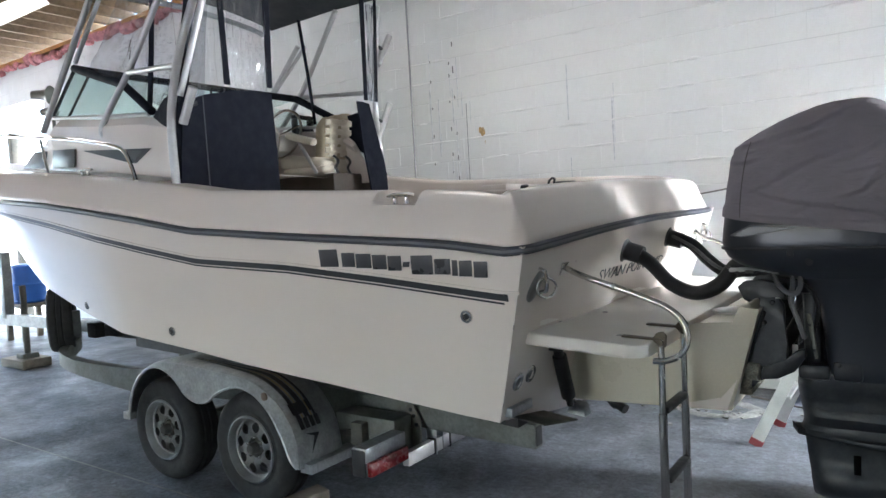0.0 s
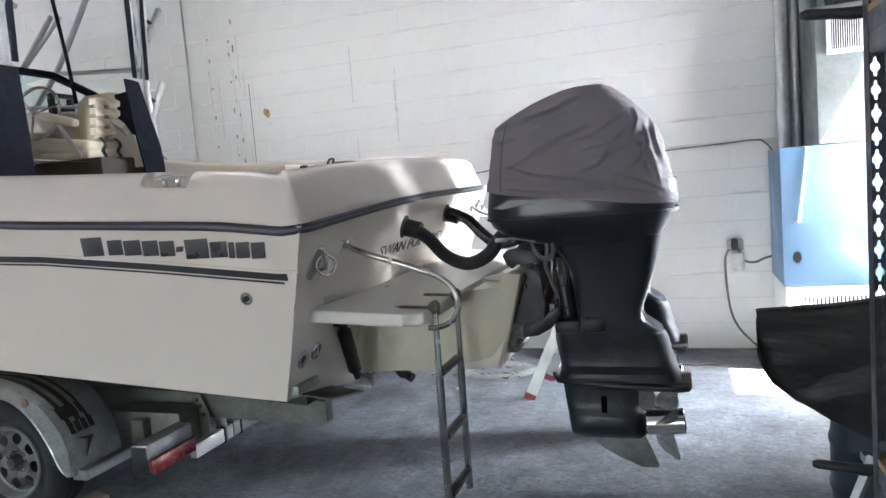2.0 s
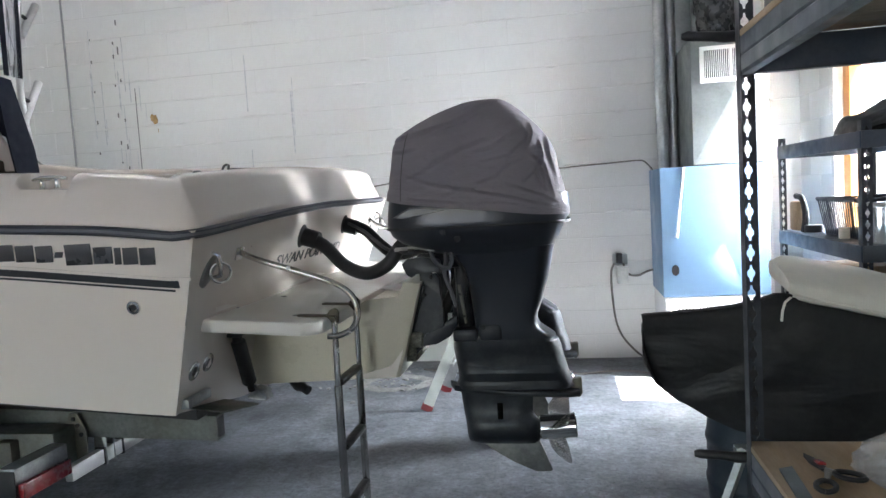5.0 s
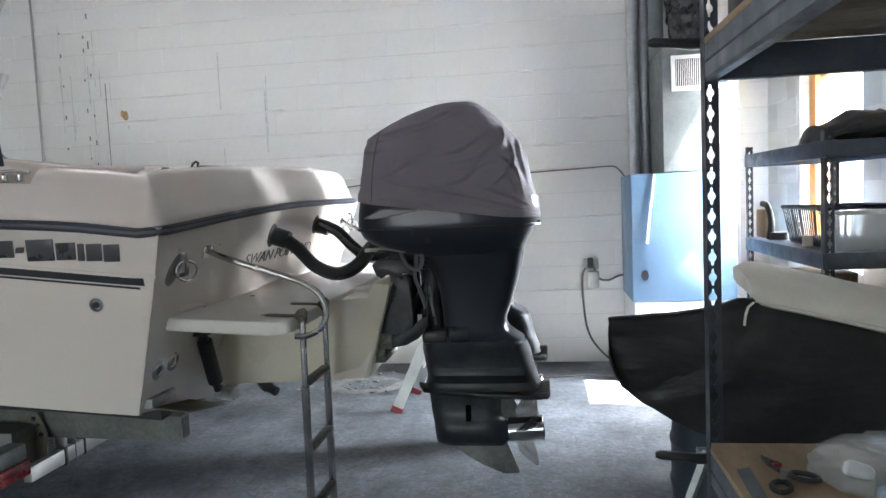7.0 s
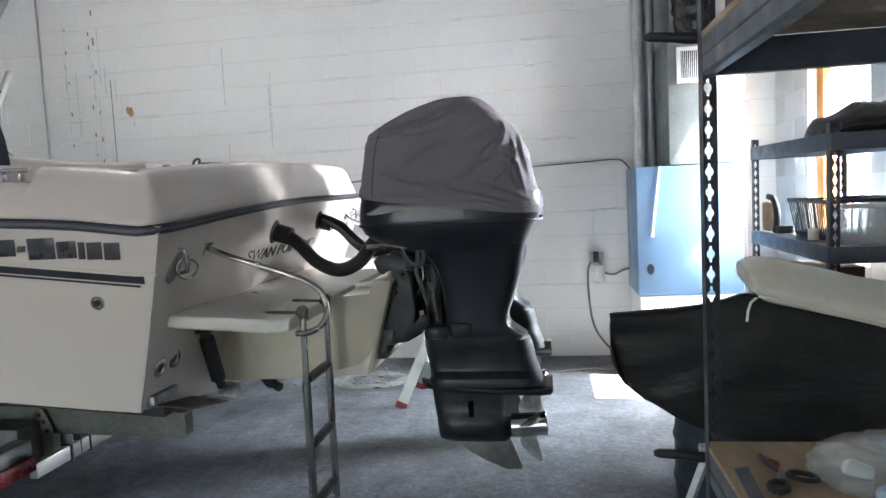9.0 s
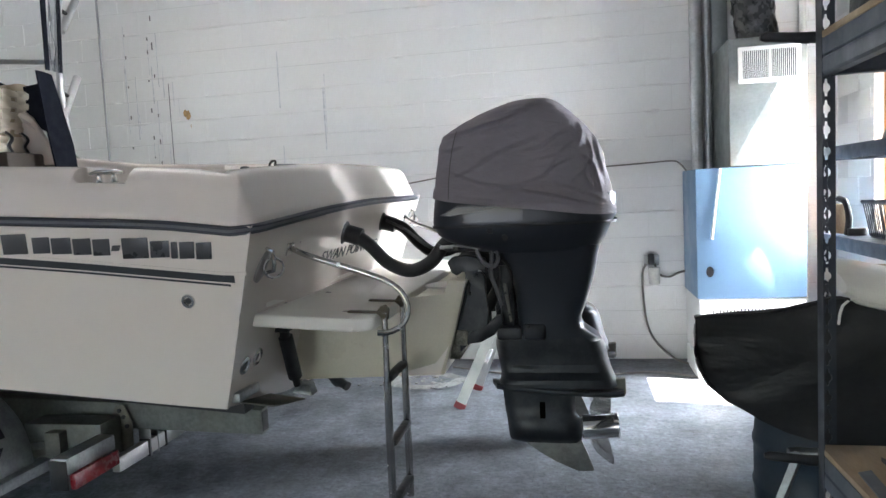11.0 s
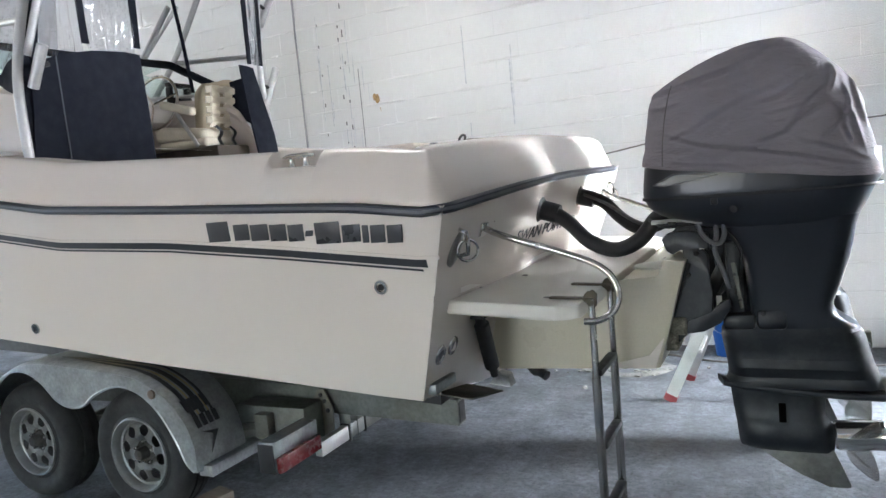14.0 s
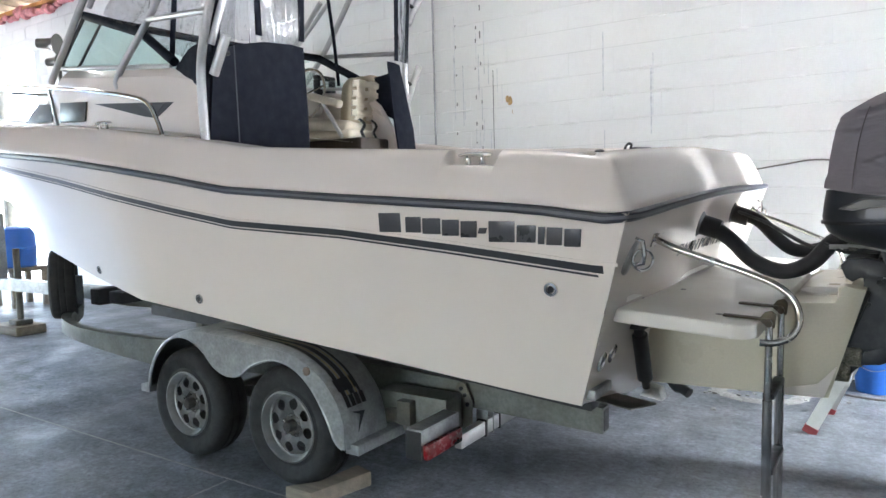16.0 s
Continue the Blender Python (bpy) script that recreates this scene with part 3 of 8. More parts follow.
# deck edge: one moulding that runs round the hull above the rub rail
path = [Vector((x, CY - lerp_table(RAIL_B, x), lerp_table(RAIL_Z, x))) for x in reversed(sorted([-0.2 - 0.12 * i for i in range(61)] + [-0.665, -0.652, -0.438, -0.425], reverse=True))]
ROUND = 0.075                            # radius of the stern corners
TURN = {}
for k in range(9):
    a = radians(-90 + 11.25 * k)
    TURN[len(path)] = (Vector((0.1 - ROUND, CY - 1.33 + ROUND, 0)), Vector((math.cos(a), math.sin(a), 0)))
    path.append(Vector((0.1 - ROUND + ROUND * math.cos(a), CY - 1.33 + ROUND + ROUND * math.sin(a), 1.362 + 0.001 * k)))
for i in range(1, 12):
    u = i / 12
    z = lerp_table(TRANSOM_TOP, u)
    path.append(Vector((transom_x(z) + 0.03 * math.sin(u * math.pi), CY - 1.33 + 2.66 * u, z)))
for k in range(9):
    a = radians(11.25 * k)
    TURN[len(path)] = (Vector((0.1 - ROUND, CY + 1.33 - ROUND, 0)), Vector((math.cos(a), math.sin(a), 0)))
    path.append(Vector((0.1 - ROUND + ROUND * math.cos(a), CY + 1.33 - ROUND + ROUND * math.sin(a), 1.45)))
path += [Vector((x, CY + lerp_table(RAIL_B, x), lerp_table(RAIL_Z, x) + 0.095 * max(0.0, 1 + x / 8))) for x in [-0.2 - 0.12 * i for i in range(61)]]
PROFILE = [(0.012, -0.02), (0.0, 0.0), (0.012, 0.03), (0.042, 0.10), (0.072, 0.155), (0.092, 0.18), (0.118, 0.195), (0.15, 0.20), (0.158, 0.20), (0.36, 0.20), (0.375, 0.19), (0.38, 0.17), (0.38, -0.45), (0.34, -0.45), (0.34, -0.02)]


def outward(pts, i):
    d = (pts[min(i + 1, len(pts) - 1)] - pts[max(i - 1, 0)])
    return Vector((-d.y, d.x, 0)).normalized() * -1.0


def sweep(pts, profile):
    out = []
    for i, p in enumerate(pts):
        if i in TURN:
            # inside the corner the rings shrink towards one mitred point
            mid, ray = TURN[i]
            row = []
            for d, h in profile:
                d, h = min(d, 0.20), max(h, -0.03)
                q = mid + ray * max(ROUND - d, 0.012)
                if d > ROUND:
                    q += Vector((-1, 1 if p.y < CY else -1, 0)) * (d - ROUND)
                row.append(Vector((q.x, q.y, p.z + h)))
            out.append(row)
            continue
        n = outward(pts, i)
        n = n if n.length else Vector((0, -1, 0))
        wide = min(1.0, max(0.05, abs(p.y - CY) / 0.45)) if p.x < -5 else 1.0
        corner = p.x > -0.35 and abs(p.y - CY) > 0.88
        if -0.655 < p.x < -0.435 and p.y < CY:
            # pocket for the cleat
            out.append([p - n * d + Z_AXIS * (min(h, 0.132 + 0.04 * d) if 0.05 < d < 0.155 else h) for d, h in profile])
            continue
        out.append([p - n * ((min(d, 0.20) if corner else d) * wide) + Z_AXIS * (max(h, -0.03) if corner else h) for d, h in profile])
    return out


gb = skin(B(), sweep(path, PROFILE), True, True)
part("deck_edge", gb, M_GEL, boat, "rounded off-white gunwale and transom cap", 62)

# rub rail with its dull insert
M_INSERT = mat("rail_insert", (0.10, 0.105, 0.12), 0.4, var=0.08, scale=6, bump=0.0, rvar=0.03)
rr = skin(B(), sweep([p + Vector((0, 0, -0.012)) for p in path], [(0.005, -0.018), (-0.012, -0.020), (-0.024, -0.012), (-0.024, 0.008), (-0.012, 0.016), (0.006, 0.015)]), True, True)
rub = part("rub_rail", rr, M_RUB, boat, "dark navy rubber rub rail")
ri = skin(B(), sweep([p + Vector((0, 0, -0.014)) for p in path], [(-0.022, -0.004), (-0.028, -0.006), (-0.030, 0.0), (-0.028, 0.006), (-0.022, 0.004)]), True, True)
part("insert", ri, M_INSERT, rub, "dull strip along the rail")

# cockpit sole, foredeck and inner faces
sb = B()
sole = [Vector((x, CY - lerp_table(RAIL_B, x) + 0.30, 1.02)) for x in (0.0, -1.5, -3.0)]
plate(sb, sole + [Vector((p.x, 2 * CY - p.y, p.z)) for p in reversed(sole)], (0, 0, 1), 0.02)
part("cockpit_floor", sb, M_NONSKID, boat)
db = B()
xs = [-2.6 - 0.3 * i for i in range(17)]
rings_d = []
for x in xs:
    b, z = lerp_table(RAIL_B, x) - 0.2, lerp_table(RAIL_Z, x) + 0.195
    b = max(b, 0.02)
    rings_d.append([Vector((x, CY + b * u, z + 0.05 * (1 - u * u))) for u in (-1, -0.6, -0.2, 0.2, 0.6, 1)])
skin(db, rings_d, False)
part("side_deck", db, M_NONSKID, boat)

# low hatch lid and small fittings on the stern
part("stern_deck", plate(B(), [(-0.74, CY - 0.97, 1.592), (-0.02, CY - 0.97, 1.565), (-0.02, CY + 0.97, 1.565), (-0.74, CY + 0.97, 1.592)], (0, 0, 1), 0.02, 0.006), M_GEL, boat, "closed off-white deck over the stern")
part("hatch_lid", box(B(), -0.50, -0.355, 2.63, 3.12, 1.592, 1.632, 0.008), M_GEL, boat, "off-white hatch lid with a grey seal")
part("hatch_seal", box(B(), -0.496, -0.359, 2.634, 3.116, 1.584, 1.5925), M_CONDUIT, boat)
part("hatch_knob", lathe(B(), (-0.27, 2.66, 1.585), (0, 0, 1), [(0, 0.022), (0.03, 0.022), (0.036, 0.014), (0.037, 0.0)], 14), M_BLACK, boat)
hl = B()
tube(hl, smooth_line([(-0.185, 2.735, 1.592), (-0.178, 2.735, 1.628), (-0.168, 2.745, 1.643), (-0.158, 2.755, 1.640), (-0.162, 2.76, 1.622), (-0.150, 2.79, 1.624), (-0.118, 2.90, 1.626)], 5), 0.006)
box(hl, -0.215, -0.155, 2.71, 2.79, 1.575, 1.596, 0.004)
part("latch", hl, M_BLACK, boat)

# stripe along the side: a broad band, and a thin line beneath it
STRIPE = [(-0.017, 1.158), (-0.615, 1.222), (-1.203, 1.277), (-1.91, 1.313), (-2.40, 1.384), (-3.04, 1.487), (-3.53, 1.567), (-4.2, 1.66), (-5.0, 1.755), (-5.8, 1.86), (-6.6, 1.98)]


def side_at(x, z, off):
    want = x
    for _ in range(4):
        x = want - RAKE * (z - 1.364) * max(0.0, 1 - (0.1 - x) / 1.2)
    zc, zr = lerp_table(CHINE_Z, x), lerp_table(RAIL_Z, x)
    return side_point(x, min(max((z - zc) / (zr - zc), 0.02), 1.0), off)


def band(lo, hi, x_from, x_to, off=0.0025, n=70):
    bm, rs = B(), []
    for i in range(n + 1):
        x = x_from + (x_to - x_from) * i / n
        z = lerp_table(STRIPE, x)
        a, b = side_at(x, z + lo, off), side_at(x, z + hi, off)
        c, d = side_at(x, z + hi, off - 0.006), side_at(x, z + lo, off - 0.006)
        rs.append([a, b, c, d])
    return skin(bm, rs, True, True)


part("stripe", band(-0.004, 0.024, -0.0, -6.4), M_NAVYSTRIPE, boat, "broad dark stripe")
part("stripe", band(-0.018, -0.010, -0.02, -6.4), M_NAVYSTRIPE, boat, "thin dark line under the stripe")
# moulded step of the side just above the stripe
part("side_step", band(0.024, 0.036, 0.055, -6.4, 0.006), M_GEL, boat)

# maker's lettering, as plain blocks
LETTERS = ((-0.965, 0.112), (-0.828, 0.076), (-0.744, 0.086), (-0.650, 0.078), (-0.564, 0.072), (-0.484, 0.034), (-0.440, 0.110), (-0.322, 0.078), (-0.236, 0.026), (-0.202, 0.060), (-0.134, 0.062))
for k, (x0, w) in enumerate(LETTERS):
    zz, hh = 1.302 - 0.062 * (x0 + 0.5), 0.011 if k == 5 else (0.040 if k in (0, 6) else 0.032)
    P = [side_at(a, z, 0.0) for a, z in ((x0 - 0.004, zz - hh), (x0 + w - 0.004, zz - hh), (x0 + w + 0.006, zz + hh), (x0 + 0.006, zz + hh))]
    part("lettering", plate(B(), [p + Vector((0, 0.004, 0)) for p in P], (0, -1, 0), 0.008, 0.0015), M_LETTER, boat, "dark grey block of the maker's lettering")


# hailing port across the transom
def lettering(text, size, m, material, parent, name):
    cu = bpy.data.curves.new(name, "FONT")
    cu.body, cu.size, cu.extrude, cu.align_x = text, size, 0.0015, "CENTER"
    cu.shear = 0.25
    ob = bpy.data.objects.new(name, cu)
    scene.collection.objects.link(ob)
    bpy.context.view_layer.update()
    me = bpy.data.meshes.new_from_object(ob.evaluated_get(bpy.context.evaluated_depsgraph_get()))
    bpy.data.objects.remove(ob)
    me.transform(m)
    me.materials.clear()
    me.materials.append(material)
    o = new(name, me)
    o.parent = parent
    o.matrix_parent_inverse = parent.matrix_basis.inverted()
    return o


ta = math.atan2(1, RAKE)
text_pose = Matrix.Translation((transom_x(1.148) + 0.009, 3.205, 1.148)) @ Matrix(((0, RAKE / 1.048, 1 / 1.048, 0), (1, 0, 0, 0), (0, 1 / 1.048, -RAKE / 1.048, 0), (0, 0, 0, 1)))
tagged(lettering("SWAN POINT MD", 0.078, text_pose @ Matrix.Diagonal((1.52, 1, 1, 1)), M_NAVYSTRIPE, boat, "port_name"), "thin slanted navy lettering of the home port")


# through-hull fittings
def drain(at, normal, r, name="drain"):
    d = lathe(B(), at, normal, [(-0.01, r), (0.004, r), (0.008, r * 0.92), (0.009, r * 0.6), (0.002, r * 0.52), (-0.006, r * 0.5)], 20)
    ob = part(name, d, M_STEEL, boat, "round stainless through-hull fitting")
    part("bore", lathe(B(), Vector(at) + Vector(normal) * 0.002, normal, [(0, r * 0.46), (0.003, r * 0.46)], 16), M_BLACK, ob)
    return ob


for x, z in ((-0.207, 1.087), (-2.33, 0.905), (-3.55, 1.00)):
    p = side_at(x, z, 0.0)
    drain(p, (0, -1, -0.15), 0.028)
tn = Vector((1, 0, -RAKE)).normalized()
for y, z in ((2.15, 0.80), (2.255, 0.81)):
    drain((transom_x(z), y, z), tn, 0.040)


# stern eyes with a shackle ring
def stern_eye(y, z):
    p = Vector((transom_x(z), y, z))
    e = lathe(B(), p, tn, [(-0.005, 0.042), (0.004, 0.042), (0.009, 0.036), (0.011, 0.01)], 18)
    for v in e.verts:
        dz = (v.co.z - z) * 1.75
        v.co.y += dz * 0.55
        v.co.z = z + dz
    eye_ob = part("stern_eye", e, M_HINGE, boat, "oval stainless stern eye with a ring")
    rb = B()
    tube(rb, [p + Vector((0.012, 0, 0.06)), p + Vector((0.045, 0, 0.045)), p + Vector((0.05, 0, 0.0)), p + Vector((0.045, 0, -0.03)), p + Vector((0.012, 0, -0.04))], 0.009, 8)
    part("bail", rb, M_STEEL, eye_ob)
    c = p + Vector((0.04, 0.012, -0.02))
    part("shackle", tube(B(), [c + Vector((0.035 * math.cos(a) * 0.7, 0.035 * math.cos(a), 0.038 * math.sin(a))) for a in [2 * math.pi * k / 20 for k in range(21)]], 0.006, 8), M_STEEL, eye_ob)


stern_eye(2.105, 1.212)
stern_eye(2 * CY - 2.135, 1.29)


# cleats on the gunwale: a recessed pad with two posts and a horn
def cleat(x, y, z, length=0.16, pad=True):
    c = B()
    for dx in (-length * 0.22, length * 0.22):
        lathe(c, (x + dx, y, z), (0, 0, 1), [(0, 0.016), (0.006, 0.012), (0.03, 0.010), (0.036, 0.013)], 12)
    tube(c, [(x - length / 2, y, z + 0.036), (x - length * 0.3, y, z + 0.041), (x + length * 0.3, y, z + 0.041), (x + length / 2, y, z + 0.036)], [0.006, 0.010, 0.010, 0.006], 10)
    ob = part("cleat", c, M_STEEL, boat, "polished stainless cleat")
    if pad:
        part("pad", box(B(), x - length * 0.66, x + length * 0.66, y - 0.004, y + 0.055, z - 0.02, z + 0.001, 0.006), M_GEL, ob)


cleat(-0.545, 2.045, 1.553, 0.15, False)
cleat(-3.13, 2.06, 1.875, 0.17, False)

# ---------------------------------------------------------------- swim platform, bracket, ladder and rails
PT = 0.976
M_RAIL = mat("dulled_stainless", (0.50, 0.49, 0.47), 0.17, metal=1.0, var=0.08, scale=10, bump=0.02)
pb = B()
outline = []
corner = [Vector((0.38 + 0.075 * math.cos(a), 2.215 + 0.075 * math.sin(a), 0)) for a in [radians(-90 + 15 * k) for k in range(7)]]
outline = [Vector((-0.03, 2.14, 0))] + corner + [Vector((0.455, 4.30, 0)), Vector((0.38, 4.38, 0)), Vector((-0.03, 4.38, 0))]
plate(pb, [Vector((p.x, p.y, PT - 0.052)) for p in outline], (0, 0, 1), 0.052, 0.011)
for v in pb.verts:
    v.co.z += 0.06 * (0.5 - v.co.x)
platform = part("swim_platform", pb, M_NONSKID, boat, "off-white moulded swim platform with a rounded corner")
for x, y in ((-0.01, 2.42), (0.314, 2.285), (0.07, 2.75)):
    part("bolt", lathe(B(), (x, y, PT + 0.06 * (0.5 - x)), (0, 0, 1), [(-0.002, 0.013), (0.002, 0.013), (0.004, 0.007)], 12), M_HINGE, platform)

# bracket: a box that narrows aft, with a step and a sloping rear face
bk = B()
prof = [(-0.13, 0.60), (0.635, 0.625), (0.70, 0.86), (0.752, 1.05), (0.70, 1.06), (0.67, 0.995), (0.52, 0.985), (0.40, 0.91), (-0.05, 0.91)]
skin(bk, [[Vector((x, y, z)) for x, z in prof] for y in (2.66, 2.67, 2.72, 3.80, 3.85, 3.86)], True, True)
for v in bk.verts:
    s = 0.02 if abs(v.co.y - CY) > 0.595 else 0.0
    v.co.x -= s if v.co.x > 0.3 else 0
bracket = part("outboard_bracket", bk, M_CREAM, boat, "cream fibreglass engine bracket", 30)
part("inspection_plate", lathe(B(), (0.60, 2.98, 0.992), (0, 0, 1), [(-0.002, 0.10), (0.006, 0.10), (0.010, 0.085), (0.010, 0.0)], 28), M_NONSKID, bracket)
for y in (2.78, 3.20, 3.40, 3.78):
    part("lip", box(B(), 0.655, 0.70, y - 0.06, y + 0.06, 0.86, 1.05, 0.012), M_CREAM, bracket)
part("white_pad", plate(B(), [(0.40, 2.655, 0.626), (0.62, 2.655, 0.626), (0.665, 2.655, 0.76), (0.60, 2.655, 0.68)], (0, -1, 0), 0.004), M_GEL, bracket)


# boarding ladder
M_BRONZE = mat("tarnished_bronze", (0.085, 0.07, 0.05), 0.5, metal=0.4, var=0.2, scale=20, bump=0.03)
lad = B()
ladder = part("boarding_ladder", tube(lad, [(0.470, 2.265, 0.985), (0.466, 2.265, 0.62), (0.464, 2.262, 0.12)], 0.0125, 12), M_RAIL, boat, "folded-down stainless boarding ladder")
for y in (2.265, 2.555):
    part("inner_tube", tube(B(), [(0.4665, y, 0.70), (0.4635, y - 0.002, 0.10)], 0.0165, 12), M_RAIL, ladder)
for z in (0.71, 0.44, 0.19):
    part("rung", box(B(), 0.448, 0.486, 2.28, 2.54, z - 0.012, z + 0.012, 0.006), M_BLACK, ladder, "black rubber covered rung")
for y in (2.265, 2.555):
    hg = B()
    plate(hg, [(0.32, y - 0.013, PT + 0.011), (0.335, y - 0.016, PT + 0.011), (0.475, y - 0.013, PT + 0.005), (0.475, y + 0.013, PT + 0.005), (0.335, y + 0.016, PT + 0.011), (0.32, y + 0.013, PT + 0.011)], (0, 0, 1), 0.008, 0.002)
    plate(hg, [(0.435, y - 0.006, PT + 0.008), (0.455, y - 0.006, PT + 0.034), (0.478, y - 0.006, PT + 0.04), (0.492, y - 0.006, PT + 0.025), (0.488, y - 0.006, PT - 0.02), (0.466, y - 0.006, PT - 0.02)], (0, 1, 0), 0.014, 0.003)
    lathe(hg, (0.47, y - 0.018, PT - 0.004), (0, 1, 0), [(0, 0.012), (0.036, 0.012)], 12)
    part("hinge", hg, M_BRONZE, ladder, "dark tarnished hinge arm")
part("upper_rail", tube(B(), [(0.470, 2.555, 0.985), (0.466, 2.555, 0.60)], 0.0125, 12), M_RAIL, ladder)
for ob in [ladder] + list(ladder.children):
    ob.data.transform(Matrix.Translation((0.013, 0, 0)))


def grab_rail(y, side, lift):
    g = B()
    s = side
    pts = smooth_line([(transom_x(1.25 + lift) + 0.01, y, 1.252 + lift), (0.15, y, 1.218 + lift * 0.9), (0.28, y, 1.175 + lift * 0.7), (0.40, y, 1.135 + lift * 0.4), (0.495, y - 0.01 * s, 1.098 + lift * 0.2), (0.552, y - 0.02 * s, 1.050), (0.572, y - 0.03 * s, 0.985), (0.55, y - 0.05 * s, 0.930), (0.50, y - 0.07 * s, 0.906), (0.455, y - 0.08 * s, 0.906)], 6)
    tube(g, pts, 0.0125, 10)
    ob = part("grab_rail", g, M_RAIL, boat, "bent stainless grab rail from transom to platform")
    zf = 1.25 + lift
    f = plate(B(), [(transom_x(zf + b), y + a, zf + b) for a, b in ((-0.03, -0.026), (0.03, -0.026), (0.03, 0.026), (-0.03, 0.026))], tn, 0.012, 0.004)
    part("flange", f, M_STEEL, ob)


for k in range(3):
    zs = 1.272 - 0.012 * k
    part("sticker_line", plate(B(), [(transom_x(z) + 0.001, y, z) for y, z in ((2.44, zs), (2.50, zs), (2.50, zs - 0.007), (2.44, zs - 0.007))], tn, 0.003), M_RED if k == 0 else M_LETTER, boat, "small faded sticker line")
grab_rail(2.33, 1, 0.0)
grab_rail(2 * CY - 2.27, -1, 0.05)

# lifting ram of the trim tab
ram = part("trim_ram", tube(B(), [(-0.015, 2.40, 0.91), (-0.018, 2.425, 0.86), (-0.019, 2.43, 0.855), (-0.024, 2.515, 0.655), (-0.025, 2.52, 0.65), (-0.026, 2.535, 0.61)], [0.02, 0.022, 0.032, 0.032, 0.018, 0.016], 14), M_BLACK, boat, "black trim tab actuator")
part("ram_head", box(B(), -0.05, 0.02, 2.37, 2.43, 0.885, 0.925, 0.008), M_BLACK, ram)
part("rod", tube(B(), [(-0.025, 2.565, 0.63), (-0.03, 2.595, 0.56)], 0.008, 8), M_STEEL, ram)
part("trim_tab", plate(B(), [(-0.145, 2.17, 0.640), (0.03, 2.17, 0.622), (0.04, 2.46, 0.566), (-0.145, 2.46, 0.590)], (0, 0, 1), 0.006, 0.002), M_GALVDARK, boat, "dull metal trim tab")
part("tab_bracket", box(B(), -0.135, -0.085, 2.11, 2.29, 0.655, 0.695, 0.006), M_GALV, boat, "grey hinge block of the trim tab")
part("tab_foot", plate(B(), [(-0.06, 2.545, 0.568), (0.04, 2.545, 0.556), (0.02, 2.56, 0.60), (-0.03, 2.56, 0.612)], (0, 1, 0), 0.07, 0.004), M_GALV, boat, "cast foot of the trim ram")
part("transducer", tube(B(), smooth_line([(-0.15, 3.20, 0.52), (-0.11, 3.19, 0.505), (-0.07, 3.17, 0.46), (0.0, 3.14, 0.43)], 4), [0.03] * 5 + [0.036] * 5 + [0.026] * 3, 10), M_BLACK, boat, "black depth transducer")


# rigging hoses
def hose(y, z, pts, r):
    ob = part("rigging_hose", tube(B(), smooth_line(pts, 7), r, 14), M_BLACK, boat, "thick black rigging hose")
    part("hose_flange", lathe(B(), (transom_x(z) - 0.005, y, z), tn, [(0, 0.062), (0.008, 0.062), (0.016, 0.052), (0.02, 0.047), (0.09, 0.046), (0.10, 0.043)], 20), M_BLACK, ob)


hose(3.03, 1.275, [(0.11, 3.03, 1.272), (0.21, 3.01, 1.205), (0.31, 2.98, 1.115), (0.43, 2.95, 1.075), (0.54, 2.93, 1.115), (0.62, 2.92, 1.205), (0.70, 2.92, 1.25)], 0.034)
hose(3.70, 1.30, [(0.12, 3.70, 1.297), (0.22, 3.69, 1.255), (0.31, 3.68, 1.165), (0.40, 3.67, 1.105), (0.52, 3.66, 1.12), (0.62, 3.65, 1.20), (0.70, 3.65, 1.25)], 0.034)
part("wire_harness", tube(B(), smooth_line([(0.10, 3.70, 1.31), (0.3, 3.4, 1.26), (0.5, 3.05, 1.19), (0.62, 2.95, 1.16)], 5), 0.009, 8), M_BLACK, boat)

# ---------------------------------------------------------------- cabin
cab = B()


def cabin_side(x):
    return 0.80 - 0.30 * max(0.0, (-x - 3.6) / 2.6) ** 1.4


cab_prof = [(-2.58, 2.10), (-2.75, 2.20), (-3.05, 2.262), (-3.7, 2.322), (-4.34, 2.40), (-4.62, 2.25), (-4.95, 2.05), (-5.4, 2.07), (-6.0, 2.14), (-6.4, 2.18)]
rings_c = []
for x, zt in cab_prof:
    b, z0 = cabin_side(x), lerp_table(RAIL_Z, x) + 0.12
    rings_c.append([Vector((x, CY - b - 0.04, z0)), Vector((x, CY - b - 0.03, min(z0 + 0.12, zt - 0.055))), Vector((x, CY - b, zt - 0.05)), Vector((x, CY - b + 0.05, zt)), Vector((x, CY - b * 0.4, zt + 0.03)),
                    Vector((x, CY + b * 0.4, zt + 0.03)), Vector((x, CY + b - 0.05, zt)), Vector((x, CY + b, zt - 0.05)), Vector((x, CY + b + 0.03, min(z0 + 0.12, zt - 0.055))), Vector((x, CY + b + 0.04, z0))])
# leave the helm open: only the shell's sides and front
skin(cab, rings_c, False)
bmesh.ops.delete(cab, geom=[f for f in cab.faces if f.calc_center_median().x > -4.2 and abs(f.calc_center_median().y - CY) < 0.70], context="FACES")
bmesh.ops.solidify(cab, geom=cab.faces[:], thickness=-0.03)
cabin = part("cabin", cab, M_GEL, boat, "off-white moulded cabin side", 35)
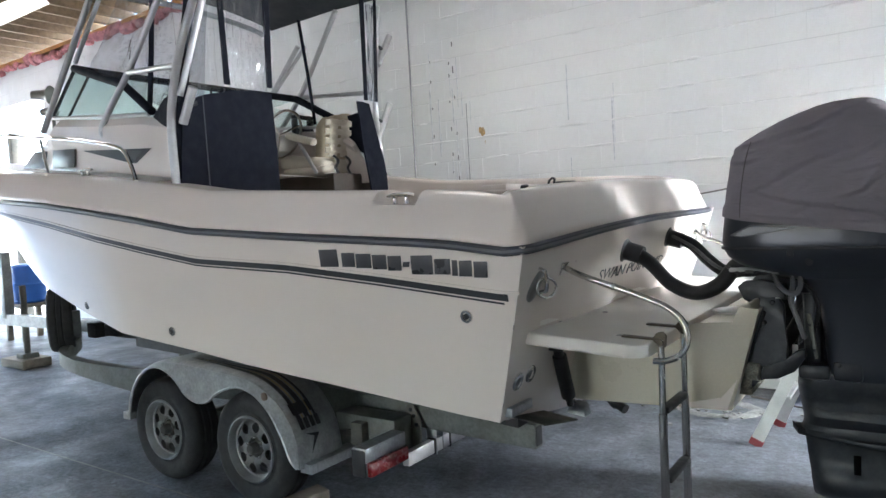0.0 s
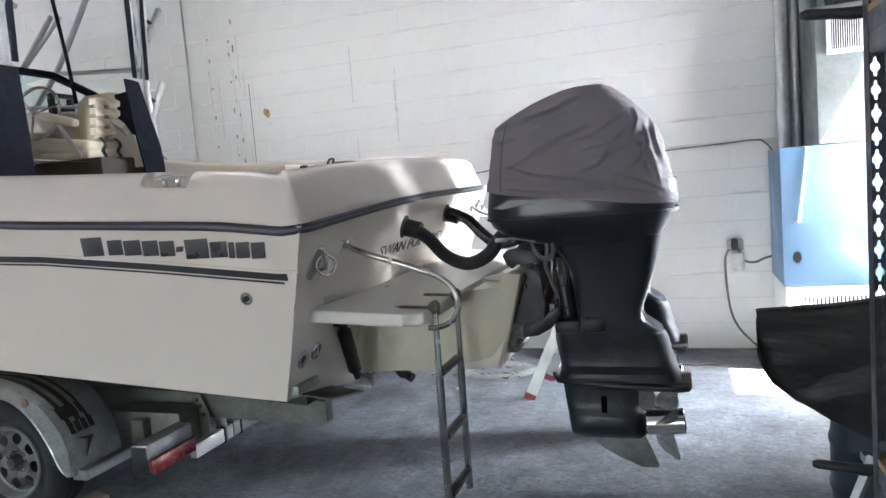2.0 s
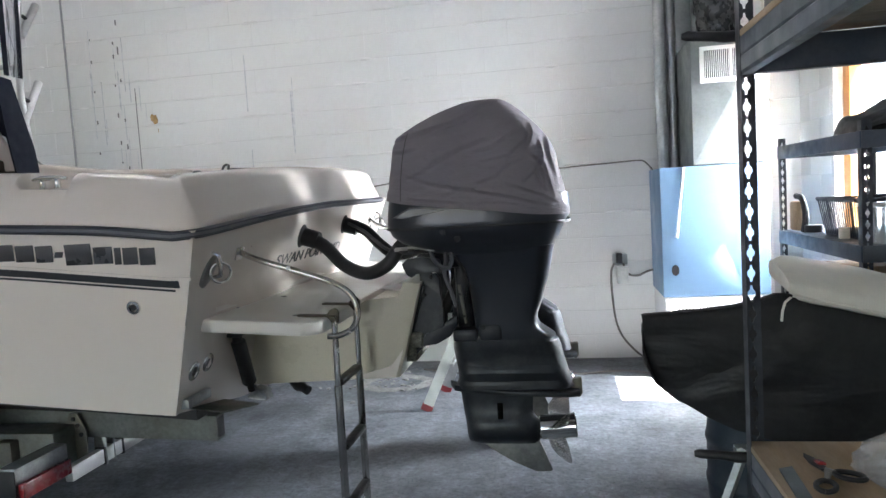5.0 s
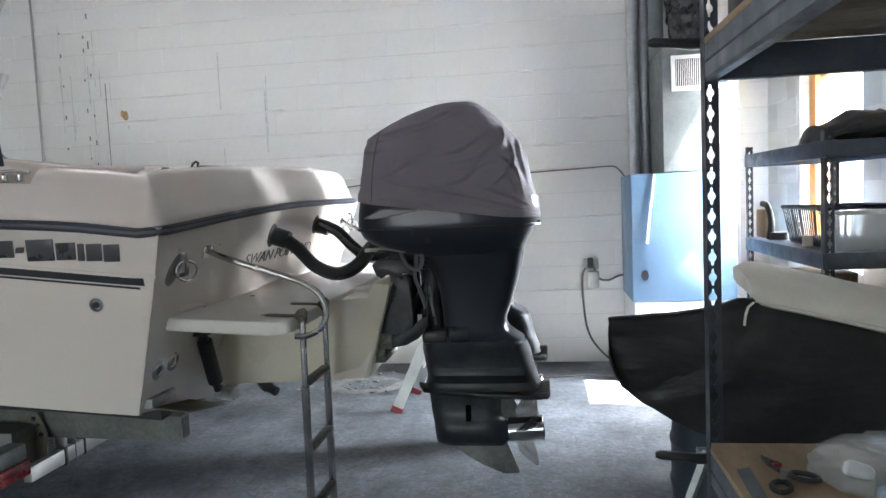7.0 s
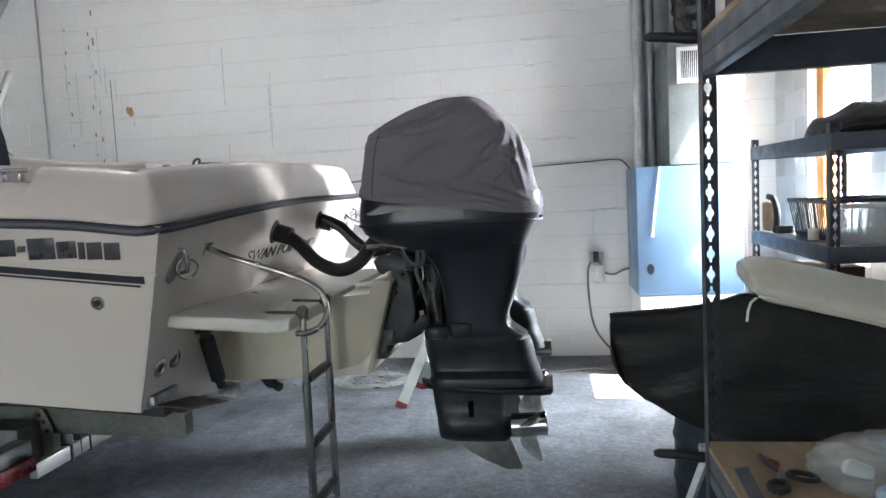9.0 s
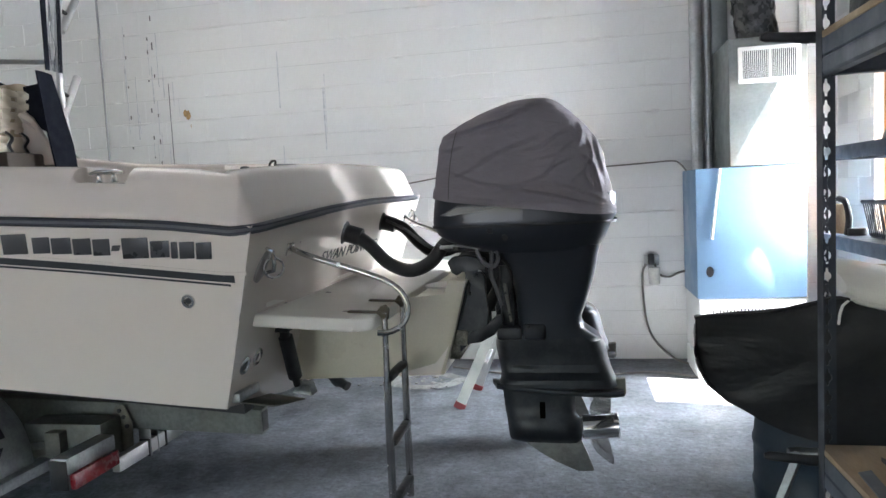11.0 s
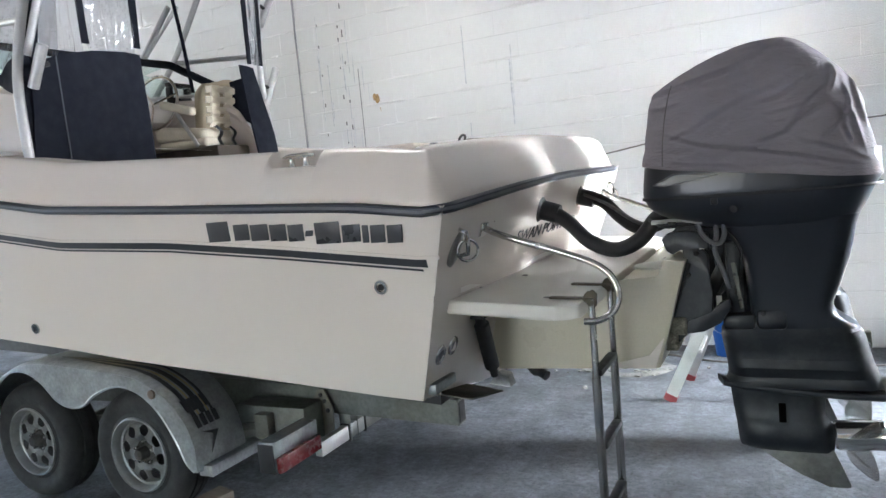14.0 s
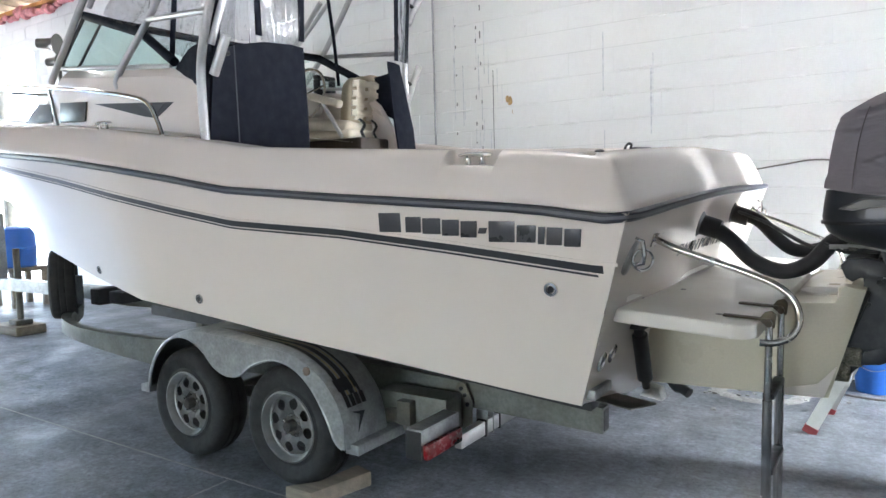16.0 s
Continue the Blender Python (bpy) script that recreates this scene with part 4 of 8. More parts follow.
# rear edge of the cabin side, sweeping down to the gunwale
part("cabin_wing", plate(B(), [(-2.95, CY - 0.85, 1.80), (-2.42, CY - 0.85, 1.80), (-2.50, CY - 0.84, 1.95), (-2.62, CY - 0.82, 2.15), (-2.72, CY - 0.81, 2.235), (-2.95, CY - 0.80, 2.25)], (0, 1, 0), 0.04, 0.012), M_GEL, cabin)
part("cabin_wing", plate(B(), [(-2.95, CY + 0.81, 1.80), (-2.42, CY + 0.81, 1.80), (-2.50, CY + 0.81, 1.95), (-2.62, CY + 0.80, 2.15), (-2.72, CY + 0.79, 2.235), (-2.95, CY + 0.77, 2.25)], (0, 1, 0), 0.04, 0.012), M_GEL, cabin)


def cabin_y(x, z):
    zt, z0 = lerp_table([(a, b) for a, b in cab_prof], x), lerp_table(RAIL_Z, x) + 0.12
    f = (z - z0 - 0.12) / max(zt - 0.05 - z0 - 0.12, 0.05)
    return CY - cabin_side(x) - 0.03 * (1 - min(max(f, 0), 1)) - 0.034


def side_plate(pts, name, material, label, thick=0.008, bevel=0.002):
    part(name, plate(B(), [Vector((x, cabin_y(x, z), z)) for x, z in pts], (0, -1, 0), thick, bevel), material, cabin, label)


side_plate([(-4.98, 2.085), (-4.47, 2.05), (-4.47, 2.185), (-4.76, 2.21), (-4.88, 2.17)], "port_window", M_DARKGLASS, "small smoked cabin window")
side_plate([(-4.33, 2.035), (-3.93, 2.01), (-3.93, 2.148), (-4.33, 2.178)], "port_window", M_DARKGLASS, "small smoked cabin window")
side_plate([(-3.82, 2.122), (-2.93, 2.052), (-3.10, 1.965), (-3.22, 1.985)], "badge", M_NAVYSTRIPE, "dark pointed emblem along the cabin side", 0.005, 0.0)
side_plate([(-3.30, 2.068), (-3.02, 2.045), (-3.11, 1.985)], "badge_inlay", M_DARKGLASS, "grey field inside the emblem", 0.008, 0.0)

# windshield: two raked side panes and the front, in a dark frame
WS_LO = [(-2.99, CY - 0.81, 2.285), (-4.39, CY - 0.76, 2.44), (-4.62, CY - 0.40, 2.46), (-4.70, CY, 2.47), (-4.62, CY + 0.40, 2.46), (-4.39, CY + 0.76, 2.44), (-2.82, CY + 0.80, 2.30)]
WS_HI = [(-2.96, CY - 0.805, 2.305), (-4.22, CY - 0.64, 2.82), (-4.36, CY - 0.34, 2.85), (-4.40, CY, 2.86), (-4.36, CY + 0.34, 2.85), (-4.22, CY + 0.64, 2.82), (-2.78, CY + 0.80, 2.35)]
WS_BEND = {0: (-3.36, CY - 0.755, 2.55), 5: (-3.22, CY + 0.77, 2.585)}   # the side frames bow upwards
WS_RIM = [p for i, q in enumerate(WS_HI) for p in ((q, WS_BEND[i]) if i in WS_BEND else (q,))]
ws = part("windshield", tube(B(), [Vector(p) for p in WS_RIM], 0.031, 10, squash=1.0), M_NAVY, boat, "dark framed windshield with green tinted panes")
part("lower_frame", tube(B(), [Vector(p) for p in WS_LO], 0.014, 8), M_ALU, ws)
for i in (1, 5):
    part("pillar", tube(B(), [WS_LO[i], WS_HI[i]], 0.013, 8), M_BLACK, ws)
part("pillar", tube(B(), [(-4.11, CY - 0.775, 2.41), (-3.95, CY - 0.665, 2.74)], 0.010, 8), M_BLACK, ws)
for i in range(6):
    a, b, c, d = (Vector(v) for v in (WS_LO[i], WS_LO[i + 1], WS_HI[i + 1], WS_HI[i]))
    edge = [a, b, c, Vector(WS_BEND[i]), d] if i in WS_BEND else [a, b, c, d]
    if i == 5:
        edge = [a, b, d]
        part("pane", plate(B(), [a, Vector(WS_BEND[5]), d], (b - a).cross(d - a), 0.005), M_GLASS, ws).visible_shadow = False
    p = part("pane", plate(B(), edge, (b - a).cross(d - a), 0.005), M_GLASS, ws)
    p.visible_shadow = False
part("dashboard", box(B(), -3.9, -3.15, CY - 0.2, CY + 0.75, 2.10, 2.26, 0.05), M_GELIN, boat)

# horn, loudhailer pods ahead of the windshield
sp = B()
lathe(sp, (-4.58, CY - 0.66, 2.66), (-0.5, -0.3, 0.05), [(0, 0.075), (0.006, 0.08), (0.03, 0.055), (0.09, 0.04), (0.16, 0.036), (0.17, 0.01)], 18)
lathe(sp, (-4.56, CY - 0.66, 2.53), (-0.6, -0.2, 0.0), [(0, 0.05), (0.006, 0.055), (0.03, 0.035), (0.12, 0.03), (0.13, 0.01)], 16)
tube(sp, [(-4.60, CY - 0.64, 2.24), (-4.60, CY - 0.66, 2.66)], 0.015, 8)
part("loudhailer", sp, M_HINGE, boat, "black hailer horns")

# ---------------------------------------------------------------- tower, top and enclosure
TOPZ = 3.36


def spar(name, pts, r, label="", mt=None, parent=None):
    return part(name, tube(B(), pts, r, 10), mt or M_ALU, parent or boat, label)


tower = None
for s in (-1, 1):
    if s < 0:
        line = [(-2.37, 2.20, 1.76), (-2.395, 2.21, 2.0), (-2.415, 2.23, 2.19), (-2.40, 2.26, 2.40), (-2.34, 2.29, 2.64), (-2.25, 2.32, 2.86), (-2.12, 2.36, 3.24)]
        holders = (((-2.36, 2.27, 2.137), (-2.24, 2.27, 2.335)),)
        joint = (-2.39, 2.27, 2.49)
    else:
        line = [(-2.46, 4.26, 1.76), (-2.46, 4.22, 2.1), (-2.45, 4.185, 2.4), (-2.43, 4.19, 2.8), (-2.38, 4.20, 3.24)]
        holders = (((-2.45, 4.183, 2.144), (-2.43, 4.347, 2.465)), ((-2.45, 4.243, 2.785), (-2.43, 4.40, 3.047)))
        joint = (-2.44, 4.19, 2.55)
    leg = spar("tower_leg", smooth_line(line, 5), 0.025, "brushed aluminium tower leg")
    tower = tower or leg
    if s < 0:
        spar("strut", [(-2.36, CY + s * 1.00, 2.30), (-2.24, CY + s * 0.95, 2.66), (-2.06, CY + s * 0.88, 3.22)], 0.02, parent=leg)
    spar("tower_leg", smooth_line([(-3.56, CY + s * 0.82, 2.195), (-3.54, CY + s * 0.82, 2.30), (-3.16, CY + s * 0.80, 2.66), (-2.68, CY + s * 0.76, 3.24)], 5), 0.022, "brushed aluminium tower leg")
    spar("strut", [(-3.20, CY + s * 0.81, 2.60), joint], 0.018, parent=leg)
    spar("brace", [(-4.16, CY + s * 0.95, 2.29), (-3.354, CY + s * 0.96, 3.10)], 0.022, "brushed aluminium front brace")
    spar("brace", [(-3.656, CY + s * 0.93, 2.73), (-3.25, CY + s * 0.95, 3.08)], 0.016)
    for p0, p1 in holders:
        part("rod_holder", tube(B(), [p0, p1], 0.028, 14, caps=False), M_ALU, leg, "tubular rod holder")
        mid = (Vector(p0) + Vector(p1)) * 0.5
        part("clamp", tube(B(), [mid, mid + Vector((0, -s * 0.06, 0.02))], 0.014, 8), M_BLACK, leg)
# top: canvas on a tube frame
cv = B()
rows_t = []
for i in range(9):
    x = -2.12 - 0.19 * i
    rows_t.append([Vector((x, CY + 0.92 * u, TOPZ - 0.05 + 0.10 * (1 - u * u) - 0.02 * abs(i - 4) / 4)) for u in (-1, -0.75, -0.4, 0, 0.4, 0.75, 1)])
skin(cv, rows_t, False)
bmesh.ops.solidify(cv, geom=cv.faces[:], thickness=0.02)
part("canvas_top", cv, M_CANVAS_TOP, boat, "dark grey canvas top stretched on the tower")
spar("top_hoop", smooth_line([(-2.12, CY - 0.93, TOPZ - 0.10), (-2.10, CY - 0.7, TOPZ - 0.02), (-2.10, CY, TOPZ + 0.02), (-2.10, CY + 0.7, TOPZ - 0.02), (-2.12, CY + 0.93, TOPZ - 0.10)], 5), 0.022, parent=None)
spar("top_hoop", smooth_line([(-3.60, CY - 0.86, TOPZ - 0.16), (-3.62, CY - 0.6, TOPZ - 0.1), (-3.62, CY, TOPZ - 0.06), (-3.62, CY + 0.6, TOPZ - 0.1), (-3.60, CY + 0.86, TOPZ - 0.16)], 5), 0.022)

# aft curtain: navy below, clear above; the middle part is rolled away
CX = -2.40


def curtain(name, pts, material, label="", thick=0.008):
    bm = B()
    plate(bm, pts, (1, 0, 0), thick)
    bmesh.ops.triangulate(bm, faces=[f for f in bm.faces if len(f.verts) > 4])
    return part(name, bm, material, boat, label)


curtain("curtain", [(CX, 2.245, 1.76), (CX, 3.03, 1.72), (CX, 3.025, 2.0), (CX, 3.005, 2.40), (CX, 2.90, 2.405), (CX, 2.67, 2.385), (CX, 2.46, 2.335), (CX, 2.30, 2.27)], M_NAVY, "navy canvas lower half of the aft curtain", 0.012)
curtain("zip_seam", [(CX + 0.013, 2.445, 1.75), (CX + 0.013, 2.453, 1.75), (CX + 0.013, 2.445, 2.325), (CX + 0.013, 2.438, 2.325)], M_CANVAS_TOP, "grey zip seam", 0.003)
curtain("curtain_strip", [(CX, 2.975, 2.44), (CX, 3.02, 2.44), (CX + 0.10, 2.96, 3.25), (CX + 0.10, 2.90, 3.25)], M_NAVY, "navy canvas edge strip")
curtain("curtain_strip", [(CX, 2.62, 2.42), (CX, 2.665, 2.42), (CX + 0.1, 2.56, 3.25), (CX + 0.1, 2.52, 3.25)], M_NAVY, "navy canvas edge strip")
curtain("curtain_strip", [(CX - 0.02, 2.20, 1.78), (CX - 0.02, 2.28, 1.78), (CX - 0.0, 2.37, 2.5), (CX + 0.1, 2.40, 3.25), (CX + 0.1, 2.36, 3.25), (CX - 0.02, 2.30, 2.5)], M_NAVY, "navy canvas edge strip")
curtain("curtain", [(CX, 4.01, 1.70), (CX, 4.225, 1.70), (CX, 4.19, 1.95), (CX, 4.03, 2.43), (CX, 3.96, 2.44), (CX, 3.89, 2.44), (CX, 3.93, 2.1)], M_NAVY, "navy canvas corner of the aft curtain", 0.014)
curtain("curtain_strip", [(CX, 3.985, 2.46), (CX, 4.025, 2.46), (CX + 0.1, 3.93, 3.25), (CX + 0.1, 3.88, 3.25)], M_NAVY, "navy canvas edge strip")
curtain("curtain_strip", [(CX, 4.115, 2.46), (CX, 4.15, 2.46), (CX + 0.1, 4.08, 3.25), (CX + 0.1, 4.05, 3.25)], M_NAVY, "navy canvas edge strip")


def clear_sheet(y0, y1, z0, z1, name="clear_window"):
    """A rippled sheet of clear vinyl."""
    bm, n, m = B(), 30, 40
    rs = []
    for j in range(m + 1):
        v = j / m
        z = z0 + (z1 - z0) * v
        rs.append([Vector((CX + 0.006 + 0.10 * max(0, (z - 2.45) / 0.8) + 0.022 * noise.noise(Vector((i * 0.3, z * 3.0, y0 * 3))) + 0.012 * math.sin(17 * (v - 1.6 * (i / n - 0.5) ** 2) + y0 * 9) * (0.5 + noise.noise(Vector((i * 0.12, z * 2.0, 5)))), y0 + (y1 - y0) * i / n - 0.06 * v, z)) for i in range(n + 1)])
    skin(bm, rs, False)
    bmesh.ops.solidify(bm, geom=bm.faces[:], thickness=0.002)
    p = part(name, bm, M_CLEAR, boat, "wrinkled clear vinyl pane of the curtain", 60)
    p.visible_shadow = False


clear_sheet(2.37, 2.62, 2.365, 3.2)
clear_sheet(2.66, 2.98, 2.39, 3.2)
clear_sheet(4.02, 4.12, 2.46, 3.2)


def side_sheet(x0, x1, y, zl, zh):
    bm, n, m, rs = B(), 60, 40, []
    for j in range(m + 1):
        v = j / m
        rs.append([Vector((x0 + (x1 - x0) * i / n + 0.28 * v * (1 - i / n), y + 0.10 * v + 0.03 * noise.noise(Vector((i * 0.16, v * 3.5, 2))) + 0.020 * math.sin(13 * (v - 2.4 * abs((i / n * 3) % 1.0 - 0.5) ** 2)) * (0.45 + noise.noise(Vector((i * 0.1, v * 2.0, 7)))), (zl[0] + (zl[1] - zl[0]) * i / n) * (1 - v) + zh * v)) for i in range(n + 1)])
    skin(bm, rs, False)
    bmesh.ops.solidify(bm, geom=bm.faces[:], thickness=0.002)
    p = part("clear_window", bm, M_CLEAR, boat, "wrinkled clear vinyl side curtain", 60)
    p.visible_shadow = False


side_sheet(-3.80, -2.50, CY - 0.74, (2.74, 2.12), 3.24)
for s in (-1, 1):
    part("curtain_strip", tube(B(), [(-3.02, CY + s * 0.78, 2.34), (-3.02, CY + s * 0.74, 2.7), (-3.04, CY + s * 0.68, 3.22)], 0.02, 8, squash=0.4), M_NAVY, boat, "navy canvas edge strip")
    part("side_curtain_corner", plate(B(), [(-2.98, CY + s * 0.79, 2.27), (-2.46, CY + s * 0.88, 2.0), (-2.46, CY + s * 0.88, 2.36), (-2.56, CY + s * 0.86, 2.40), (-2.80, CY + s * 0.82, 2.36)], (0, 1, 0), 0.01), M_NAVY, boat, "navy canvas lower corner of the side curtain")


# bow rail
def bow_rail(s):
    pts = [(-2.53, 1.22, 1.80), (-2.60, 1.20, 1.89), (-2.74, 1.16, 2.00), (-2.98, 1.12, 2.066), (-3.60, 1.08, 2.17), (-4.5, 1.03, 2.29), (-5.4, 0.85, 2.42), (-6.4, 0.55, 2.55), (-7.2, 0.2, 2.64)]
    rail = part("bow_rail", tube(B(), smooth_line([(x, CY + s * b, z) for x, b, z in pts], 4), 0.0125, 8), M_STEEL, boat, "polished stainless bow rail")
    for x0, x1 in ((-3.86, -3.99), (-4.8, -4.93), (-5.5, -5.6), (-6.4, -6.5)):
        zb = lerp_table(RAIL_Z, x0) + 0.19
        b0 = min(1.08, lerp_table(RAIL_B, x0) - 0.16)
        b1 = lerp_table([(a, b) for a, b, c in pts], x1)
        zt = lerp_table([(a, c) for a, b, c in pts], x1)
        part("stanchion", tube(B(), [(x0, CY + s * b0, zb), (x1, CY + s * b1, zt)], 0.011, 8), M_STEEL, rail)
        part("foot", lathe(B(), (x0, CY + s * b0, zb - 0.004), (0, 0, 1), [(0, 0.026), (0.006, 0.024), (0.014, 0.014)], 12), M_STEEL, rail)


bow_rail(-1)
bow_rail(1)

# ---------------------------------------------------------------- helm
wheel = part("steering_wheel", tube(B(), [Vector((-3.08 + 0.09 * math.sin(a), 3.72 + 0.19 * math.cos(a), 2.24 + 0.19 * math.sin(a))) for a in [2 * math.pi * k / 28 for k in range(29)]], 0.012, 8), M_STEEL, boat, "stainless steering wheel")
for a in (0.5, 2.6, 4.7):
    part("spoke", tube(B(), [(-3.12, 3.72, 2.24), (-3.08 + 0.09 * math.sin(a), 3.72 + 0.19 * math.cos(a), 2.24 + 0.19 * math.sin(a))], 0.008, 6), M_STEEL, wheel)
pf = B()
for y0, y1, z0, z1 in ((3.95, 4.17, 2.405, 2.44), (3.95, 4.17, 2.27, 2.325), (3.95, 3.985, 2.326, 2.404), (4.13, 4.17, 2.326, 2.404)):
    box(pf, -3.22, -3.17, y0, y1, z0, z1, 0.006)
part("instrument_yoke", pf, M_BLACK, boat, "empty black instrument yoke on the dash")


def helm_seat(x, y, z):
    """A folding-arm helm seat seen from behind, with a strapped back."""
    st = thing("helm_seat", (x, y, 1.04), "cream vinyl helm seat with a strapped back and armrests", "seat")
    part("pedestal", lathe(B(), (x, y, 1.042), (0, 0, 1), [(0, 0.16), (0.02, 0.16), (0.03, 0.06), (0.52, 0.05)], 18), M_ALU, st)
    tilt = Matrix.Translation((x + 0.02, 0, z + 0.115)) @ Matrix.Rotation(radians(7), 4, "Y")
    part("cushion", box(B(), -0.27, 0.25, y - 0.27, y + 0.25, -0.055, 0.065, 0.05, tilt, 4), M_VINYL, st)
    part("apron", box(B(), x - 0.20, x + 0.29, y - 0.275, y + 0.24, z + 0.015, z + 0.088, 0.03, seg=3), M_VINYL, st, "lower padded layer of the seat")
    part("seat_box", box(B(), x - 0.24, x + 0.42, y - 0.30, y + 0.24, 1.56, z + 0.012, 0.02), M_BROWNBOX, st, "dark brown seat box")
    lean = lambda v: x + 0.185 + 0.04 * v
    back, rs = B(), []
    for j in range(13):
        v = j / 12
        zc = z + 0.14 + 0.345 * v
        w, d = 0.225 * (1 - 0.35 * max(0, v - 0.8) ** 1.2 / 0.2), 0.075 * (1 - 0.4 * v ** 6)
        rs.append([Vector((p.x, p.y, zc + 0.045 * v * max(0.0, math.cos((p.y - y - 0.06) * 9)))) for p in superloop(lean(v), y, zc, d, w, 3.8, 32)])
    skin(back, rs, True, True)
    bk_ob = part("backrest", back, M_TAN, st)
    # woven webbing over the back: wide bands with small dark gaps
    for j in range(4):
        v0, v1 = 0.14 + 0.215 * j, 0.14 + 0.215 * j + 0.145
        rs = []
        for i in range(15):
            yy = y - 0.205 + 0.41 * i / 14
            bulge = 0.008 * math.cos(math.pi * 6 * i / 14) - (0.03 if i in (0, 14) else 0.0)
            rs.append([Vector((lean(v) + 0.076 + bulge + e, yy, z + 0.14 + 0.345 * v)) for v, e in ((v0, 0), (v0 + 0.02, 0.012), (v1 - 0.02, 0.012), (v1, 0))])
        part("strap", skin(B(), rs, True, True), M_VINYL, bk_ob, "horizontal woven strap")
    for k, dy in enumerate((-0.135, 0.0, 0.135)):
        rs = []
        for i in range(17):
            v = 0.06 + 0.88 * i / 16
            bulge = -0.008 * math.cos(math.pi * 4.5 * i / 8)
            rs.append([Vector((lean(v) + 0.076 + bulge + e, y + dy + q, z + 0.14 + 0.345 * v)) for q, e in ((-0.048, 0), (-0.04, 0.011), (0.04, 0.011), (0.048, 0))])
        part("strap", skin(B(), rs, True, True), M_VINYL, bk_ob, "vertical strap")
    for s in (-1, 1):
        yy = y + s * 0.285
        arm = part("armrest", box(B(), -0.165, 0.165, yy - 0.035, yy + 0.035, -0.03, 0.03, 0.022, Matrix.Translation((x + 0.06, 0, z + 0.318)) @ Matrix.Rotation(radians(16), 4, "Y"), 3), M_VINYL, st)
        part("arm_strut", box(B(), -0.016, 0.016, yy - 0.006, yy + 0.006, -0.175, 0.175, 0.003, Matrix.Translation((x + 0.122, 0, z + 0.165)) @ Matrix.Rotation(radians(-34), 4, "Y")), M_ALU, arm)
    for dy in (-0.135, 0.01):
        for e, mt in ((0.0, M_BLACK), (-0.02, M_STEEL)):
            part("buckle_strap", tube(B(), smooth_line([(x + 0.27, y + dy + e, z + 0.165), (x + 0.31, y + dy + 0.012 + e, z + 0.12), (x + 0.29, y + dy + e, z + 0.07), (x + 0.31, y + dy + 0.005 + e, z + 0.02)], 4), 0.013 if e == 0 else 0.005, 8, squash=1.0), mt, st)
    return st


helm_seat(-2.97, 4.04, 1.87)
# ---------------------------------------------------------------- outboard engines
def foil(x0, x1, yc, z, w, p=4.0, n=15):
    """A wing section with sharp ends, seen from above."""
    us = [-math.cos(math.pi * k / (n - 1)) for k in range(n)]
    c, h = (x0 + x1) / 2, (x1 - x0) / 2
    return [Vector((c + h * u, yc + w * (1 - abs(u) ** p), z)) for u in us[:-1]] + [Vector((c + h * u, yc - w * (1 - abs(u) ** p), z)) for u in reversed(us[1:])]


